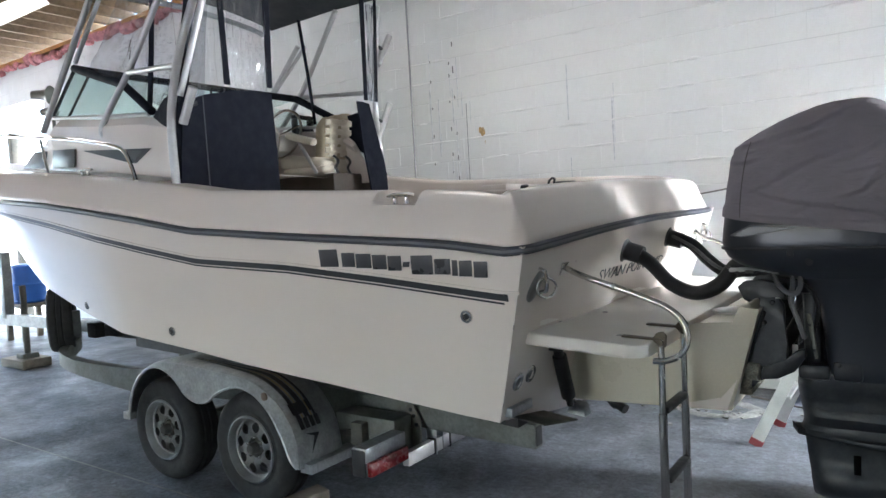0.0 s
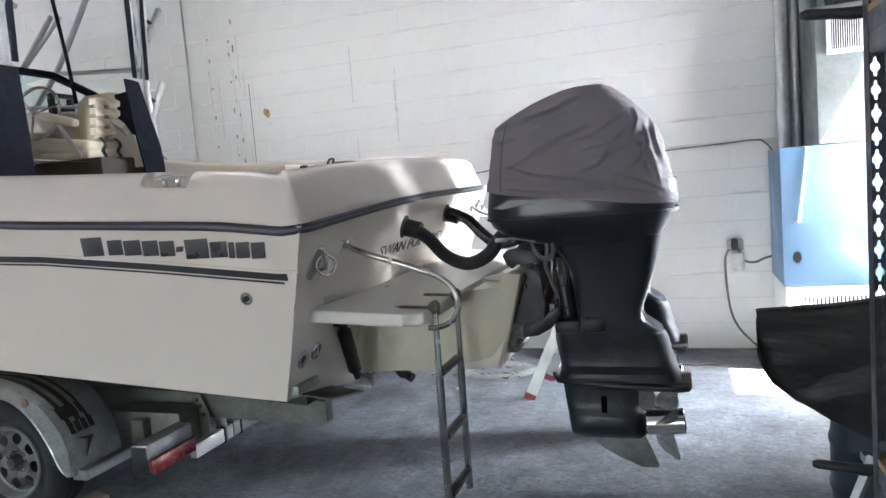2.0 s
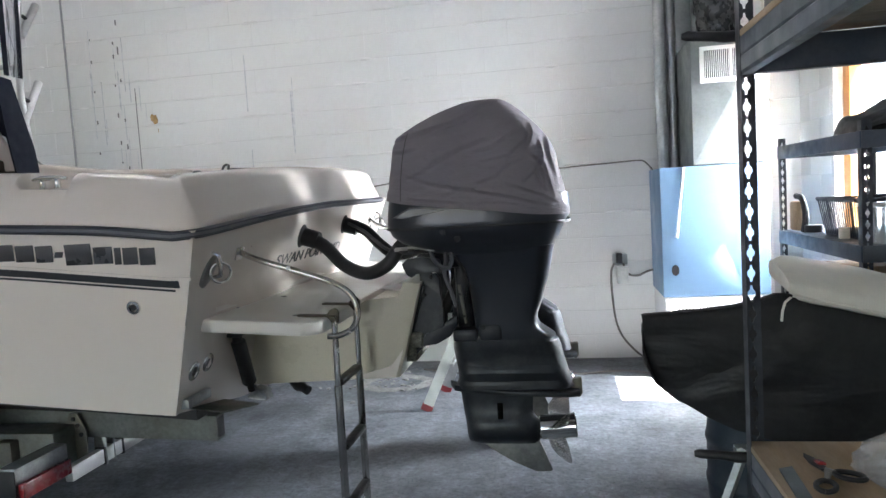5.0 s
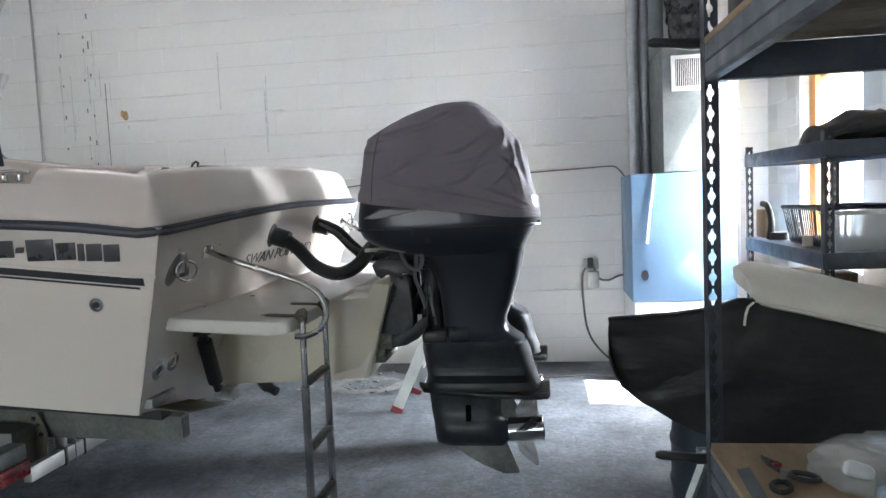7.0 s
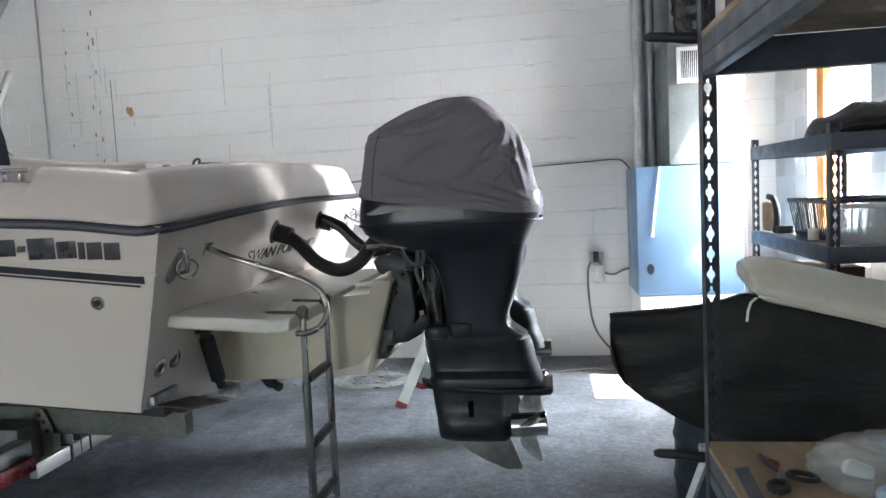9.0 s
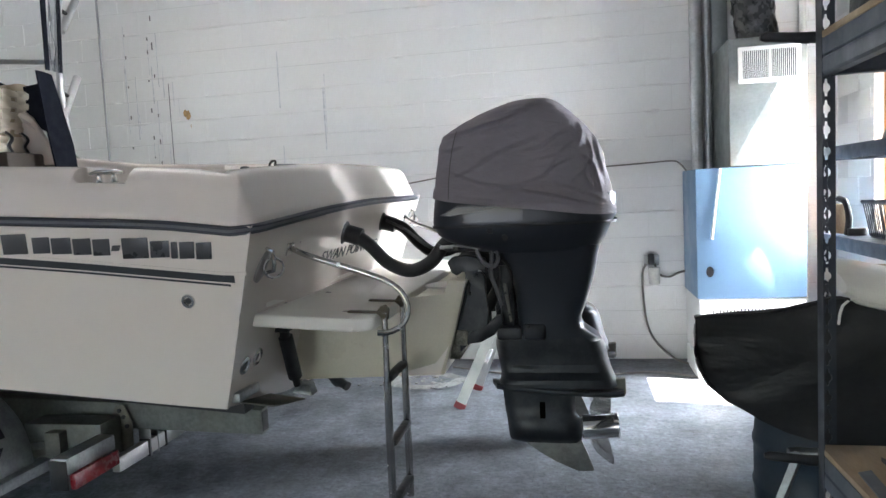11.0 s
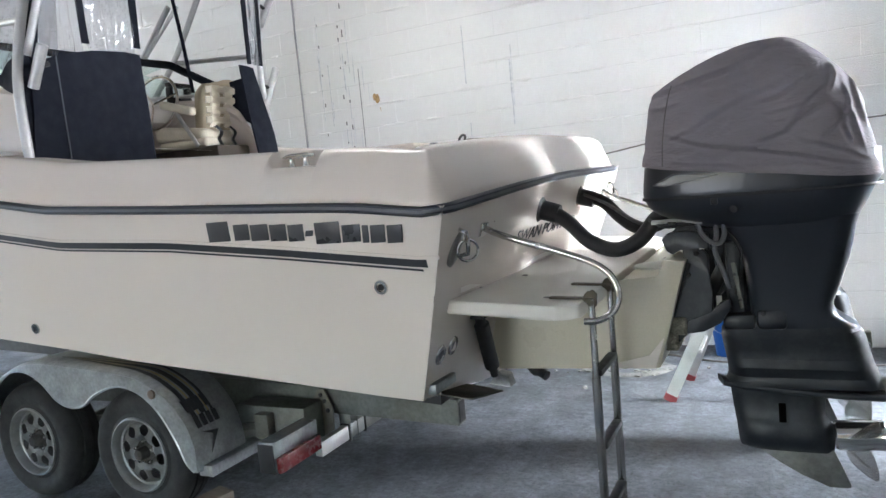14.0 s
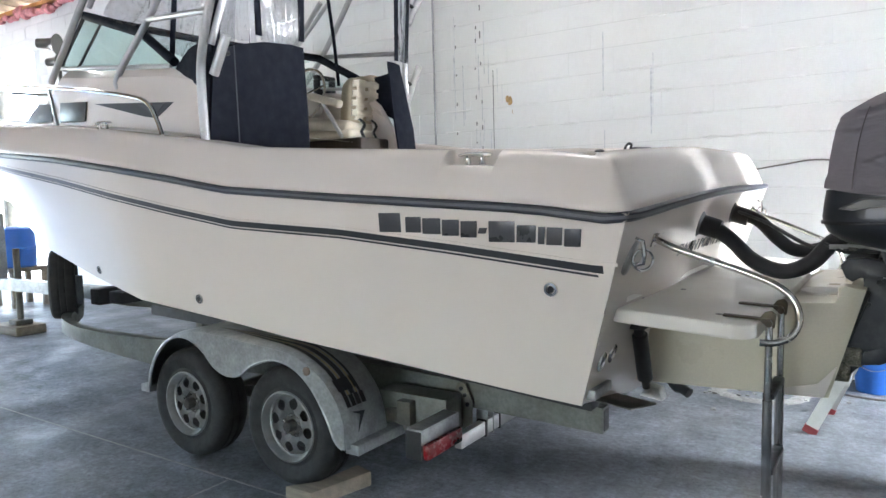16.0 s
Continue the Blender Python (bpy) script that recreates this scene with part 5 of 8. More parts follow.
def outboard(yc, covered):
    en = thing("outboard_engine", (0.72, yc, 0.62), "dark grey outboard engine bolted to the bracket, cowl covered", "outboard engine", "twin outboard engines")
    # lower cowl pan: rings from the front lip back to the rear
    pan = []
    for z, x0, x1, w in ((1.42, 0.60, 1.43, 0.262), (1.36, 0.592, 1.43, 0.265), (1.315, 0.588, 1.425, 0.264), (1.29, 0.592, 1.408, 0.262), (1.255, 0.61, 1.392, 0.25), (1.225, 0.65, 1.378, 0.235), (1.195, 0.72, 1.362, 0.205), (1.165, 0.83, 1.345, 0.175)):
        pan.append(superloop((x0 + x1) / 2, yc, z, (x1 - x0) / 2, w, 3.6, 48))
    cowl = part("lower_cowl", skin(B(), pan, True, True), M_ENG, en, "dark metallic grey cowl pan", 28)
    lipb = [superloop(1.008, yc, z, 0.424, w, 3.6, 48) for z, w in ((1.288, 0.266), (1.291, 0.268), (1.297, 0.268), (1.300, 0.266))]
    part("seam_line", skin(B(), lipb, True, False), M_BLACK, cowl)
    for s in (-1, 1):
        vy = yc + s * 0.262
        rim_ = part("air_vent", plate(B(), [(0.655, vy - s * 0.012, 1.350), (0.70, vy, 1.343), (0.80, vy, 1.357), (0.90, vy, 1.373), (0.80, vy, 1.388), (0.735, vy, 1.390)], (0, s, 0), 0.008, 0.002), M_HOSEGREY, cowl, "pale rimmed side vent")
        part("vent_mesh", plate(B(), [(0.676, vy + s * 0.001, 1.352), (0.71, vy + s * 0.003, 1.349), (0.80, vy + s * 0.003, 1.362), (0.872, vy + s * 0.003, 1.373), (0.80, vy + s * 0.003, 1.381), (0.74, vy + s * 0.003, 1.383)], (0, s, 0), 0.008), M_ENG, rim_)
        part("name_plate", box(B(), 0.862, 0.886, min(yc + s * 0.25, yc + s * 0.262), max(yc + s * 0.25, yc + s * 0.262), 1.262, 1.287, 0.003), M_BLACK, cowl)
    part("plug", lathe(B(), (0.94, yc - 0.262, 1.243), (0, -1, -0.2), [(0, 0.014), (0.006, 0.014)], 12), M_BLACK, cowl)
    # upper case: a narrowing column with a swept rear edge
    leg = []
    for z, x0, x1, w in ((1.19, 0.86, 1.356, 0.185), (1.15, 0.895, 1.342, 0.172), (1.10, 0.92, 1.334, 0.158), (1.03, 0.945, 1.319, 0.142), (0.97, 0.955, 1.300, 0.132), (0.92, 0.96, 1.284, 0.124), (0.885, 0.963, 1.270, 0.119), (0.855, 0.966, 1.259, 0.116), (0.83, 0.968, 1.259, 0.114), (0.805, 0.968, 1.27, 0.112), (0.785, 0.962, 1.298, 0.110), (0.765, 0.90, 1.328, 0.106), (0.755, 0.87, 1.34, 0.104)):
        leg.append(superloop((x0 + x1) / 2, yc, z, (x1 - x0) / 2, w, 4.6, 52))
    part("midsection", skin(B(), leg, True, True), M_ENG, en, "dark metallic grey leg housing", 30)
    # lower housing: a smooth wing section with a soft rib along each side
    low = []
    for z, x0, x1, w in ((0.765, 0.868, 1.325, 0.104), (0.74, 0.852, 1.352, 0.104), (0.71, 0.850, 1.364, 0.098), (0.685, 0.853, 1.369, 0.092), (0.655, 0.858, 1.375, 0.088), (0.63, 0.862, 1.381, 0.088), (0.612, 0.865, 1.386, 0.095), (0.595, 0.867, 1.391, 0.096), (0.58, 0.869, 1.397, 0.089), (0.555, 0.868, 1.407, 0.083), (0.535, 0.860, 1.414, 0.088), (0.515, 0.858, 1.42, 0.086)):
        low.append(foil(x0, x1, yc, z, w, 11.0, 41))
    part("exhaust_housing", skin(B(), low, True, True), M_ENGLOW, en, "dark worn lower housing", 20)
    pl = []
    for dz, g in ((0.0, 0.90), (0.006, 0.985), (0.012, 1.0), (0.018, 0.985), (0.026, 0.90)):
        pl.append([Vector((1.14 + (x - 1.14) * (0.99 + 0.01 * g), yc + y * g, 0.528 - 0.028 * (x - 0.83) / 0.62 - dz + (0.016 if x < 0.84 else 0.0))) for x, y in ((0.826, 0.0), (0.85, -0.04), (0.93, -0.075), (1.10, -0.098), (1.30, -0.100), (1.405, -0.09), (1.44, -0.06), (1.44, 0.06), (1.405, 0.09), (1.30, 0.100), (1.10, 0.098), (0.93, 0.075), (0.85, 0.04))])
    part("ventilation_plate", skin(B(), pl, True, True), M_ENGLOW, en, "", 30)
    tab = B()
    plate(tab, [(1.405, yc - 0.02, 0.545), (1.45, yc - 0.02, 0.55), (1.452, yc - 0.02, 0.475), (1.435, yc - 0.02, 0.455), (1.40, yc - 0.02, 0.475)], (0, 1, 0), 0.04, 0.006)
    part("trim_tab", tab, M_GALVDARK, en)
    gear = []
    for z, x0, x1, w in ((0.515, 0.872, 1.222, 0.046), (0.47, 0.876, 1.219, 0.038), (0.42, 0.881, 1.216, 0.036), (0.385, 0.885, 1.216, 0.040), (0.362, 0.888, 1.232, 0.049), (0.34, 0.891, 1.244, 0.057), (0.308, 0.893, 1.246, 0.061), (0.278, 0.896, 1.245, 0.056), (0.258, 0.899, 1.244, 0.044), (0.244, 0.905, 1.242, 0.028), (0.232, 0.94, 1.24, 0.013)):
        gear.append(foil(x0, x1, yc, z, w, 6.0, 33))
    gc = part("gearcase", skin(B(), gear, True, True), M_ENGLOW, en, "dark worn gearcase", 32)
    for s in (-1, 1):
        part("water_inlet", box(B(), 1.050, 1.076, yc + s * 0.044 - 0.006, yc + s * 0.044 + 0.006, 0.362, 0.440, 0.003), M_VOID, gc)
    sk = B()
    plate(sk, [(0.965, yc - 0.009, 0.236), (1.238, yc - 0.009, 0.25), (1.262, yc - 0.009, 0.19), (1.296, yc - 0.009, 0.101), (1.285, yc - 0.009, 0.094), (1.218, yc - 0.009, 0.092), (1.122, yc - 0.009, 0.136), (1.04, yc - 0.009, 0.185)], (0, 1, 0), 0.018, 0.005)
    part("skeg", sk, M_SKEG, gc, "bare metal skeg with worn paint")
    # propeller
    tip = Vector((1, 0, 0.07)).normalized()
    pr = part("propeller", lathe(B(), (1.243, yc, 0.307), tip, [(0, 0.05), (0.008, 0.058), (0.08, 0.060), (0.15, 0.057), (0.17, 0.060), (0.175, 0.055), (0.10, 0.048)], 28), M_STEEL, en, "polished stainless propeller")
    for k in range(3):
        a0 = radians(262 + 120 * k)
        bl, rs = B(), []
        for i in range(10):
            u = i / 9
            r = 0.05 + 0.145 * u
            half = 0.060 * math.sin(math.pi * (0.22 + 0.76 * u)) ** 0.7 + 0.002
            row = []
            for j in range(9):
                v = j / 8 * 2 - 1
                ang = a0 + 0.30 * u + v * half * 0.72 / (r + 0.02)
                row.append(Vector((1.325 - v * half * 0.75 + 0.05 * u * u, yc + r * math.cos(ang), 0.313 + r * math.sin(ang))))
            rs.append(row)
        skin(bl, rs, False)
        bmesh.ops.solidify(bl, geom=bl.faces[:], thickness=0.005)
        part("blade", bl, M_STEEL, pr, "", 60)
    # clamp brackets: a hooked top, a thick web and a swept lower arm
    for s in (-1, 1):
        yy = yc + s * 0.125
        cb_ = B()
        plate(cb_, [(0.645, yy, 0.70), (0.70, yy, 0.705), (0.745, yy, 0.757), (0.80, yy, 0.772), (0.838, yy, 0.83), (0.838, yy, 0.90), (0.83, yy, 0.98), (0.833, yy, 1.055), (0.80, yy, 1.10), (0.755, yy, 1.105), (0.735, yy, 1.085), (0.745, yy, 1.045), (0.72, yy, 0.95), (0.67, yy, 0.82)], (0, s, 0), 0.03, 0.007)
        cl = part("clamp_bracket", cb_, M_ENGLOW, en, "dark cast clamp bracket")
        part("hook", plate(B(), [(0.661, yy, 1.132), (0.685, yy, 1.155), (0.75, yy, 1.162), (0.835, yy, 1.145), (0.84, yy, 1.08), (0.80, yy, 1.098), (0.725, yy, 1.09), (0.705, yy, 1.068), (0.68, yy, 1.083)], (0, s, 0), 0.05, 0.005), M_ENGLOW, cl)
        part("flange", plate(B(), [(0.632, yy, 0.735), (0.66, yy, 0.735), (0.765, yy, 1.03), (0.74, yy, 1.035)], (0, s, 0), 0.052, 0.006), M_BLACK, cl)
        part("lower_arm", plate(B(), [(0.72, yy, 0.745), (0.80, yy, 0.755), (0.865, yy, 0.79), (0.905, yy, 0.85), (0.90, yy, 0.885), (0.865, yy, 0.87), (0.825, yy, 0.825), (0.75, yy, 0.805)], (0, s, 0), 0.034, 0.004), M_ENGLOW, cl)
        for x, z in ((0.672, 0.765), (0.73, 0.80), (0.70, 0.88), (0.79, 1.07), (0.69, 0.735), (0.755, 0.985)):
            part("bolt", lathe(B(), (x, yy + s * 0.03, z), (0, s, 0), [(0, 0.010), (0.014, 0.010), (0.018, 0.006)], 6), M_BLACK if z > 0.82 else M_SALT, cl)
        rough_ = B()
        box(rough_, 0.668, 0.738, yy - 0.012 + s * 0.038, yy + 0.012 + s * 0.038, 0.742, 0.815, 0.01)
        box(rough_, 0.648, 0.70, yy - 0.016 + s * 0.036, yy + 0.016 + s * 0.036, 0.70, 0.755, 0.012)
        for v in rough_.verts:
            v.co += Vector((noise.noise(v.co * 60), noise.noise(v.co * 55 + Vector((3, 1, 2))) * 0.6, noise.noise(v.co * 50 + Vector((7, 7, 7))))) * 0.012
        part("corrosion", rough_, M_SALT, cl, "crusty salt corroded fasteners")
        sl = [(0.912, yc + s * 0.165, 1.03), (0.93, yc + s * 0.168, 1.03), (0.951, yc + s * 0.168, 0.855), (0.939, yc + s * 0.165, 0.85)]
        rm = part("tilt_link", plate(B(), sl, (0, s, 0), 0.012, 0.003), M_GALVDARK, en, "dull drilled steel link")
        for f in (0.25, 0.82):
            part("hole", lathe(B(), (0.918 + 0.026 * f, yc + s * 0.178, 1.03 - 0.175 * f), (0, s, 0), [(0, 0.006), (0.003, 0.006)], 10), M_BLACK, rm)
    part("anode", box(B(), 0.64, 0.70, yc - 0.15, yc + 0.15, 0.672, 0.70, 0.01), M_SALT, en, "pitted grey anode bar")
    part("swivel_bracket", box(B(), 0.885, 0.955, yc - 0.07, yc + 0.07, 0.80, 1.14, 0.025), M_ENGLOW, en)
    part("tilt_ram", tube(B(), [(0.74, yc, 0.74), (0.90, yc, 1.04)], 0.028, 12), M_BLACK, en)
    part("swivel_tube", tube(B(), [(0.93, yc, 0.76), (0.925, yc, 1.16)], 0.05, 14), M_ENGLOW, en)
    part("top_yoke", box(B(), 0.78, 0.95, yc - 0.12, yc + 0.12, 1.10, 1.165, 0.02), M_ENGLOW, en)
    part("steering_arm", box(B(), 0.66, 0.95, yc - 0.03, yc + 0.03, 1.165, 1.195, 0.01), M_ENGLOW, en)
    part("pivot_block", box(B(), 0.868, 0.985, yc - 0.118, yc + 0.118, 0.752, 0.815, 0.016), M_ENGLOW, en)
    part("pivot_cover", box(B(), 0.99, 1.10, yc - 0.122, yc + 0.122, 0.752, 0.835, 0.022), M_ENGLOW, en)
    part("pivot_bolt", lathe(B(), (1.015, yc - 0.12, 0.822), (0, -1, 0), [(0, 0.011), (0.008, 0.011), (0.011, 0.006)], 8), M_BLACK, en)
    part("warning_label", box(B(), 0.80, 0.83, yc - 0.158, yc - 0.1555, 1.085, 1.10), M_WHITE, en, "small white sticker")
    part("warning_label", box(B(), 0.845, 0.866, yc - 0.08, yc - 0.075, 0.845, 0.885), M_WHITE, en, "small white sticker")
    for pts in (((0.80, -0.17, 1.19), (0.815, -0.185, 1.15), (0.845, -0.19, 1.118), (0.878, -0.19, 1.11), (0.897, -0.185, 1.14), (0.893, -0.17, 1.185)), ((0.865, -0.16, 1.19), (0.868, -0.175, 1.14), (0.86, -0.18, 1.08), (0.885, -0.18, 1.0), (0.905, -0.17, 0.93))):
        part("hose", tube(B(), smooth_line([(x, yc + y, z) for x, y, z in pts], 6), 0.0095, 8), M_HOSEGREY, en, "grey rubber hose loop")
    rod = part("steering_link", tube(B(), [(0.62, yc - 0.12, 1.195), (0.80, yc - 0.13, 1.205)], 0.007, 8), M_ALU, en, "bright steering link rod")
    part("ball_joint", lathe(B(), (0.70, yc - 0.13, 1.185), (0, 0, 1), [(0, 0.012), (0.012, 0.018), (0.026, 0.016), (0.032, 0.008)], 10), M_GALVDARK, rod)
    part("ball_joint", lathe(B(), (0.765, yc - 0.135, 1.195), (0, 0, 1), [(0, 0.008), (0.01, 0.013), (0.02, 0.012), (0.026, 0.006)], 10), M_STEEL, rod)
    wires = [((0.60, -0.06, 1.205), (0.68, -0.15, 1.18), (0.78, -0.17, 1.19), (0.86, -0.16, 1.215)), ((0.74, -0.12, 1.20), (0.88, -0.14, 1.16), (0.95, -0.14, 1.06), (0.92, -0.12, 0.90))]
    for w in wires:
        part("wire", tube(B(), smooth_line([(x, yc + y, z) for x, y, z in w], 5), 0.007, 6), M_BLACK, en)
    part("wire", tube(B(), smooth_line([(0.62, yc - 0.10, 1.20), (0.72, yc - 0.16, 1.205), (0.82, yc - 0.18, 1.19)], 5), 0.006, 6), M_ALU, en, "bright braided cable")
    return en


def engine_cover(yc, aft=0.0):
    """A loose cloth cover with folds: rings whose outline wavers, then sharp creases pressed into it. aft: how much shorter it is behind."""
    n, rs = 330, []
    levels = [(1.335, 0.592, 1.432, 0.282), (1.365, 0.592, 1.430, 0.286), (1.42, 0.596, 1.420, 0.286), (1.48, 0.603, 1.404, 0.285), (1.54, 0.612, 1.388, 0.283), (1.60, 0.621, 1.376, 0.280), (1.65, 0.630, 1.354, 0.277),
              (1.695, 0.645, 1.330, 0.272), (1.73, 0.690, 1.302, 0.265), (1.765, 0.752, 1.270, 0.252), (1.795, 0.815, 1.238, 0.234), (1.822, 0.885, 1.205, 0.203), (1.842, 0.945, 1.175, 0.16), (1.855, 0.995, 1.145, 0.10), (1.860, 1.03, 1.12, 0.05)]
    fine = []
    for a, b in zip(levels, levels[1:]):
        m_ = 11 if b[0] - a[0] > 0.04 else 7
        fine += [tuple(p + (q - p) * j / m_ for p, q in zip(a, b)) for j in range(m_)]
    levels = fine + [levels[-1]]
    for k, (z, x0, x1, w) in enumerate(levels):
        x1 -= aft * min(1.0, max(0.0, (z - 1.36) / 0.12))
        loop = superloop((x0 + x1) / 2, yc, z, (x1 - x0) / 2, w + 0.008 * max(0.0, (1.5 - z) / 0.15), 2.7 + 0.7 * max(0.0, min(1.0, (1.62 - z) / 0.2)), n)
        row = []
        for i, p in enumerate(loop):
            q = Vector((p.x - (x0 + x1) / 2, p.y - yc, 0)).normalized()
            u = (p.x - 0.6) / 0.8
            diag = p.z * 9.0 - p.x * 5.5
            fold = 0.006 * noise.noise(Vector((p.x * 3, p.y * 3, diag * 0.8))) + 0.003 * noise.noise(Vector((p.x * 2.2 + 9, p.y * 3, p.z * 16 - p.x * 9))) + 0.0012 * noise.noise(Vector((p.x * 30, p.y * 30, p.z * 30)))
            zz = p.z + (0.006 * noise.noise(Vector((p.x * 5, p.y * 5, 1))) if k < 7 else 0.004 * noise.noise(p * 9))
            # the hem rides up at the front
            zz += (0.104 * max(0.0, 1 - u) ** 1.2 - 0.012) * max(0.0, 1 - k / 30)
            row.append((p.x + q.x * fold, p.y + q.y * fold, zz))
        rs.append(row)
    V = np.array(rs).reshape(-1, 3)
    # fold lines as (x, z) on the side of the cover: height and width of each
    folds = (((0.60, 1.70), (0.75, 1.715), (0.95, 1.757), (1.14, 1.84), 0.016, 0.011), ((0.67, 1.555), (0.87, 1.49), (1.055, 1.452), (1.25, 1.403), (1.40, 1.368), 0.013, 0.010), ((0.81, 1.57), (0.95, 1.63), (1.14, 1.70), 0.009, 0.012),
             ((0.91, 1.515), (0.97, 1.58), 0.007, 0.008), ((1.01, 1.477), (1.13, 1.515), (1.195, 1.615), 0.010, 0.009), ((1.12, 1.51), (1.165, 1.55), (1.24, 1.58), 0.008, 0.008), ((1.27, 1.74), (1.28, 1.68), (1.26, 1.61), 0.014, 0.009),
             ((1.26, 1.60), (1.33, 1.54), (1.375, 1.40), 0.013, 0.009), ((1.30, 1.52), (1.34, 1.44), 0.010, 0.008), ((1.18, 1.475), (1.32, 1.425), (1.40, 1.375), 0.012, 0.009), ((0.89, 1.44), (0.975, 1.468), (1.05, 1.468), 0.007, 0.009),
             ((0.62, 1.65), (0.70, 1.64), (0.80, 1.66), 0.006, 0.010), ((0.72, 1.52), (0.80, 1.55), (0.90, 1.60), 0.006, 0.009), ((1.02, 1.62), (1.12, 1.645), (1.24, 1.72), 0.009, 0.010), ((1.05, 1.58), (1.18, 1.60), (1.25, 1.66), 0.007, 0.008),
             ((1.33, 1.70), (1.345, 1.60), (1.39, 1.47), 0.012, 0.009), ((1.30, 1.66), (1.32, 1.58), (1.31, 1.50), 0.009, 0.008), ((1.22, 1.46), (1.28, 1.52), (1.30, 1.60), 0.008, 0.009), ((0.70, 1.44), (0.86, 1.42), (1.0, 1.40), 0.005, 0.010),
             ((1.02, 1.40), (1.15, 1.395), (1.30, 1.375), 0.006, 0.009), ((0.80, 1.72), (0.92, 1.715), (1.05, 1.755), 0.008, 0.012), ((0.95, 1.775), (1.03, 1.80), (1.10, 1.84), 0.008, 0.010))
    wob = np.array([0.016 * noise.noise(Vector((x * 5, z * 5, 2.0 if y < yc else 8.0))) for x, y, z in V])
    X, Z, lift = V[:, 0] + wob, V[:, 2] + wob * 0.7, np.zeros(len(V))
    for *line, high, wide in folds:
        best, side, along = np.full(len(V), 9.0), np.ones(len(V)), np.zeros(len(V))
        for k, ((xa, za), (xb, zb)) in enumerate(zip(line, line[1:])):
            dx, dz = xb - xa, zb - za
            t = np.clip(((X - xa) * dx + (Z - za) * dz) / (dx * dx + dz * dz), 0, 1)
            ox, oz = X - xa - dx * t, Z - za - dz * t
            d = np.hypot(ox, oz)
            near_ = d < best
            side = np.where(near_, np.where(dx * oz - dz * ox > 0, 1.0, -1.0), side)
            along = np.where(near_, (k + t) / (len(line) - 1), along)
            best = np.minimum(best, d)
        fade = np.clip(np.minimum(along, 1 - along) * 4, 0.15, 1)
        q = best / wide
        # a ridge that falls gently on one side and tucks in sharply on the other
        lift += high * fade * np.where(side > 0, np.exp(-q * 0.9), np.exp(-(q * 1.6) ** 2) - 0.65 * np.exp(-((q - 1.7) / 0.8) ** 2))
    f = np.minimum(1.0, np.abs(V[:, 1] - yc) / 0.10) * np.clip((V[:, 2] - 1.35) / 0.05, 0, 1)
    D = np.stack([(V[:, 0] - 1.0) * 0.5, (V[:, 1] - yc) * 2.4, (V[:, 2] - 1.55) * 0.5], 1)
    V = V + D / np.linalg.norm(D, axis=1, keepdims=True) * (lift * f)[:, None]
    cv_ = skin(B(), [[Vector(p) for p in row] for row in V.reshape(len(levels), n, 3)], True, False)
    cv_.verts.ensure_lookup_table()
    cv_.faces.new(list(reversed([cv_.verts[(len(levels) - 1) * n + i] for i in range(n)])))
    c = thing("engine_cover", (1.0, yc, 1.34), "wrinkled mauve grey cloth cover pulled over the outboard", "engine cover", "engine covers")
    part("cloth", cv_, M_CLOTH, c, "", 70)
    # sewn seams that follow the cloth
    seam = []
    for z, x in ((1.42, 0.700), (1.5, 0.706), (1.6, 0.720), (1.68, 0.738), (1.715, 0.75)):
        seam.append((x, yc - 0.278 + max(0, z - 1.66) * 0.2, z))
    part("seam", tube(B(), smooth_line(seam, 4), 0.0022, 5), M_SEAM, c)
    return c


outboard(2.90, True)
outboard(3.66, True)
engine_cover(2.90)
engine_cover(3.66, 0.035)

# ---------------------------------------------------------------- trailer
# stained galvanising, its base darkened to carry the shade under the hull
M_GALVSHADE = mat("stained_shaded_galvanised", (0.15, 0.158, 0.148), 0.55, metal=0.4, var=0.25, scale=5, fine=50, bump=0.06, dirt=(0.10, 0.09, 0.06), dirt_amount=0.6, dirt_scale=3)
trailer = thing("boat_trailer", (-2.0, CY, 0.0), "galvanised tandem axle boat trailer with stained fenders", "trailer")


def bar(pts, w, h, mt=M_GALV, name="frame_rail", label="", bevel=0.006):
    """A box section along a line in plan; w across, h high, one height or one for each point."""
    P = [Vector(p) for p in pts]
    rs = []
    for i, p in enumerate(P):
        d = P[min(i + 1, len(P) - 1)] - P[max(i - 1, 0)]
        n = Vector((-d.y, d.x, 0)).normalized() * (w / 2)
        up = Z_AXIS * ((h[i] if isinstance(h, list) else h) / 2)
        rs.append([p - n - up, p + n - up, p + n + up, p - n + up])
    bm = skin(B(), rs, True, True)
    return part(name, bm, mt, trailer, label, 30)


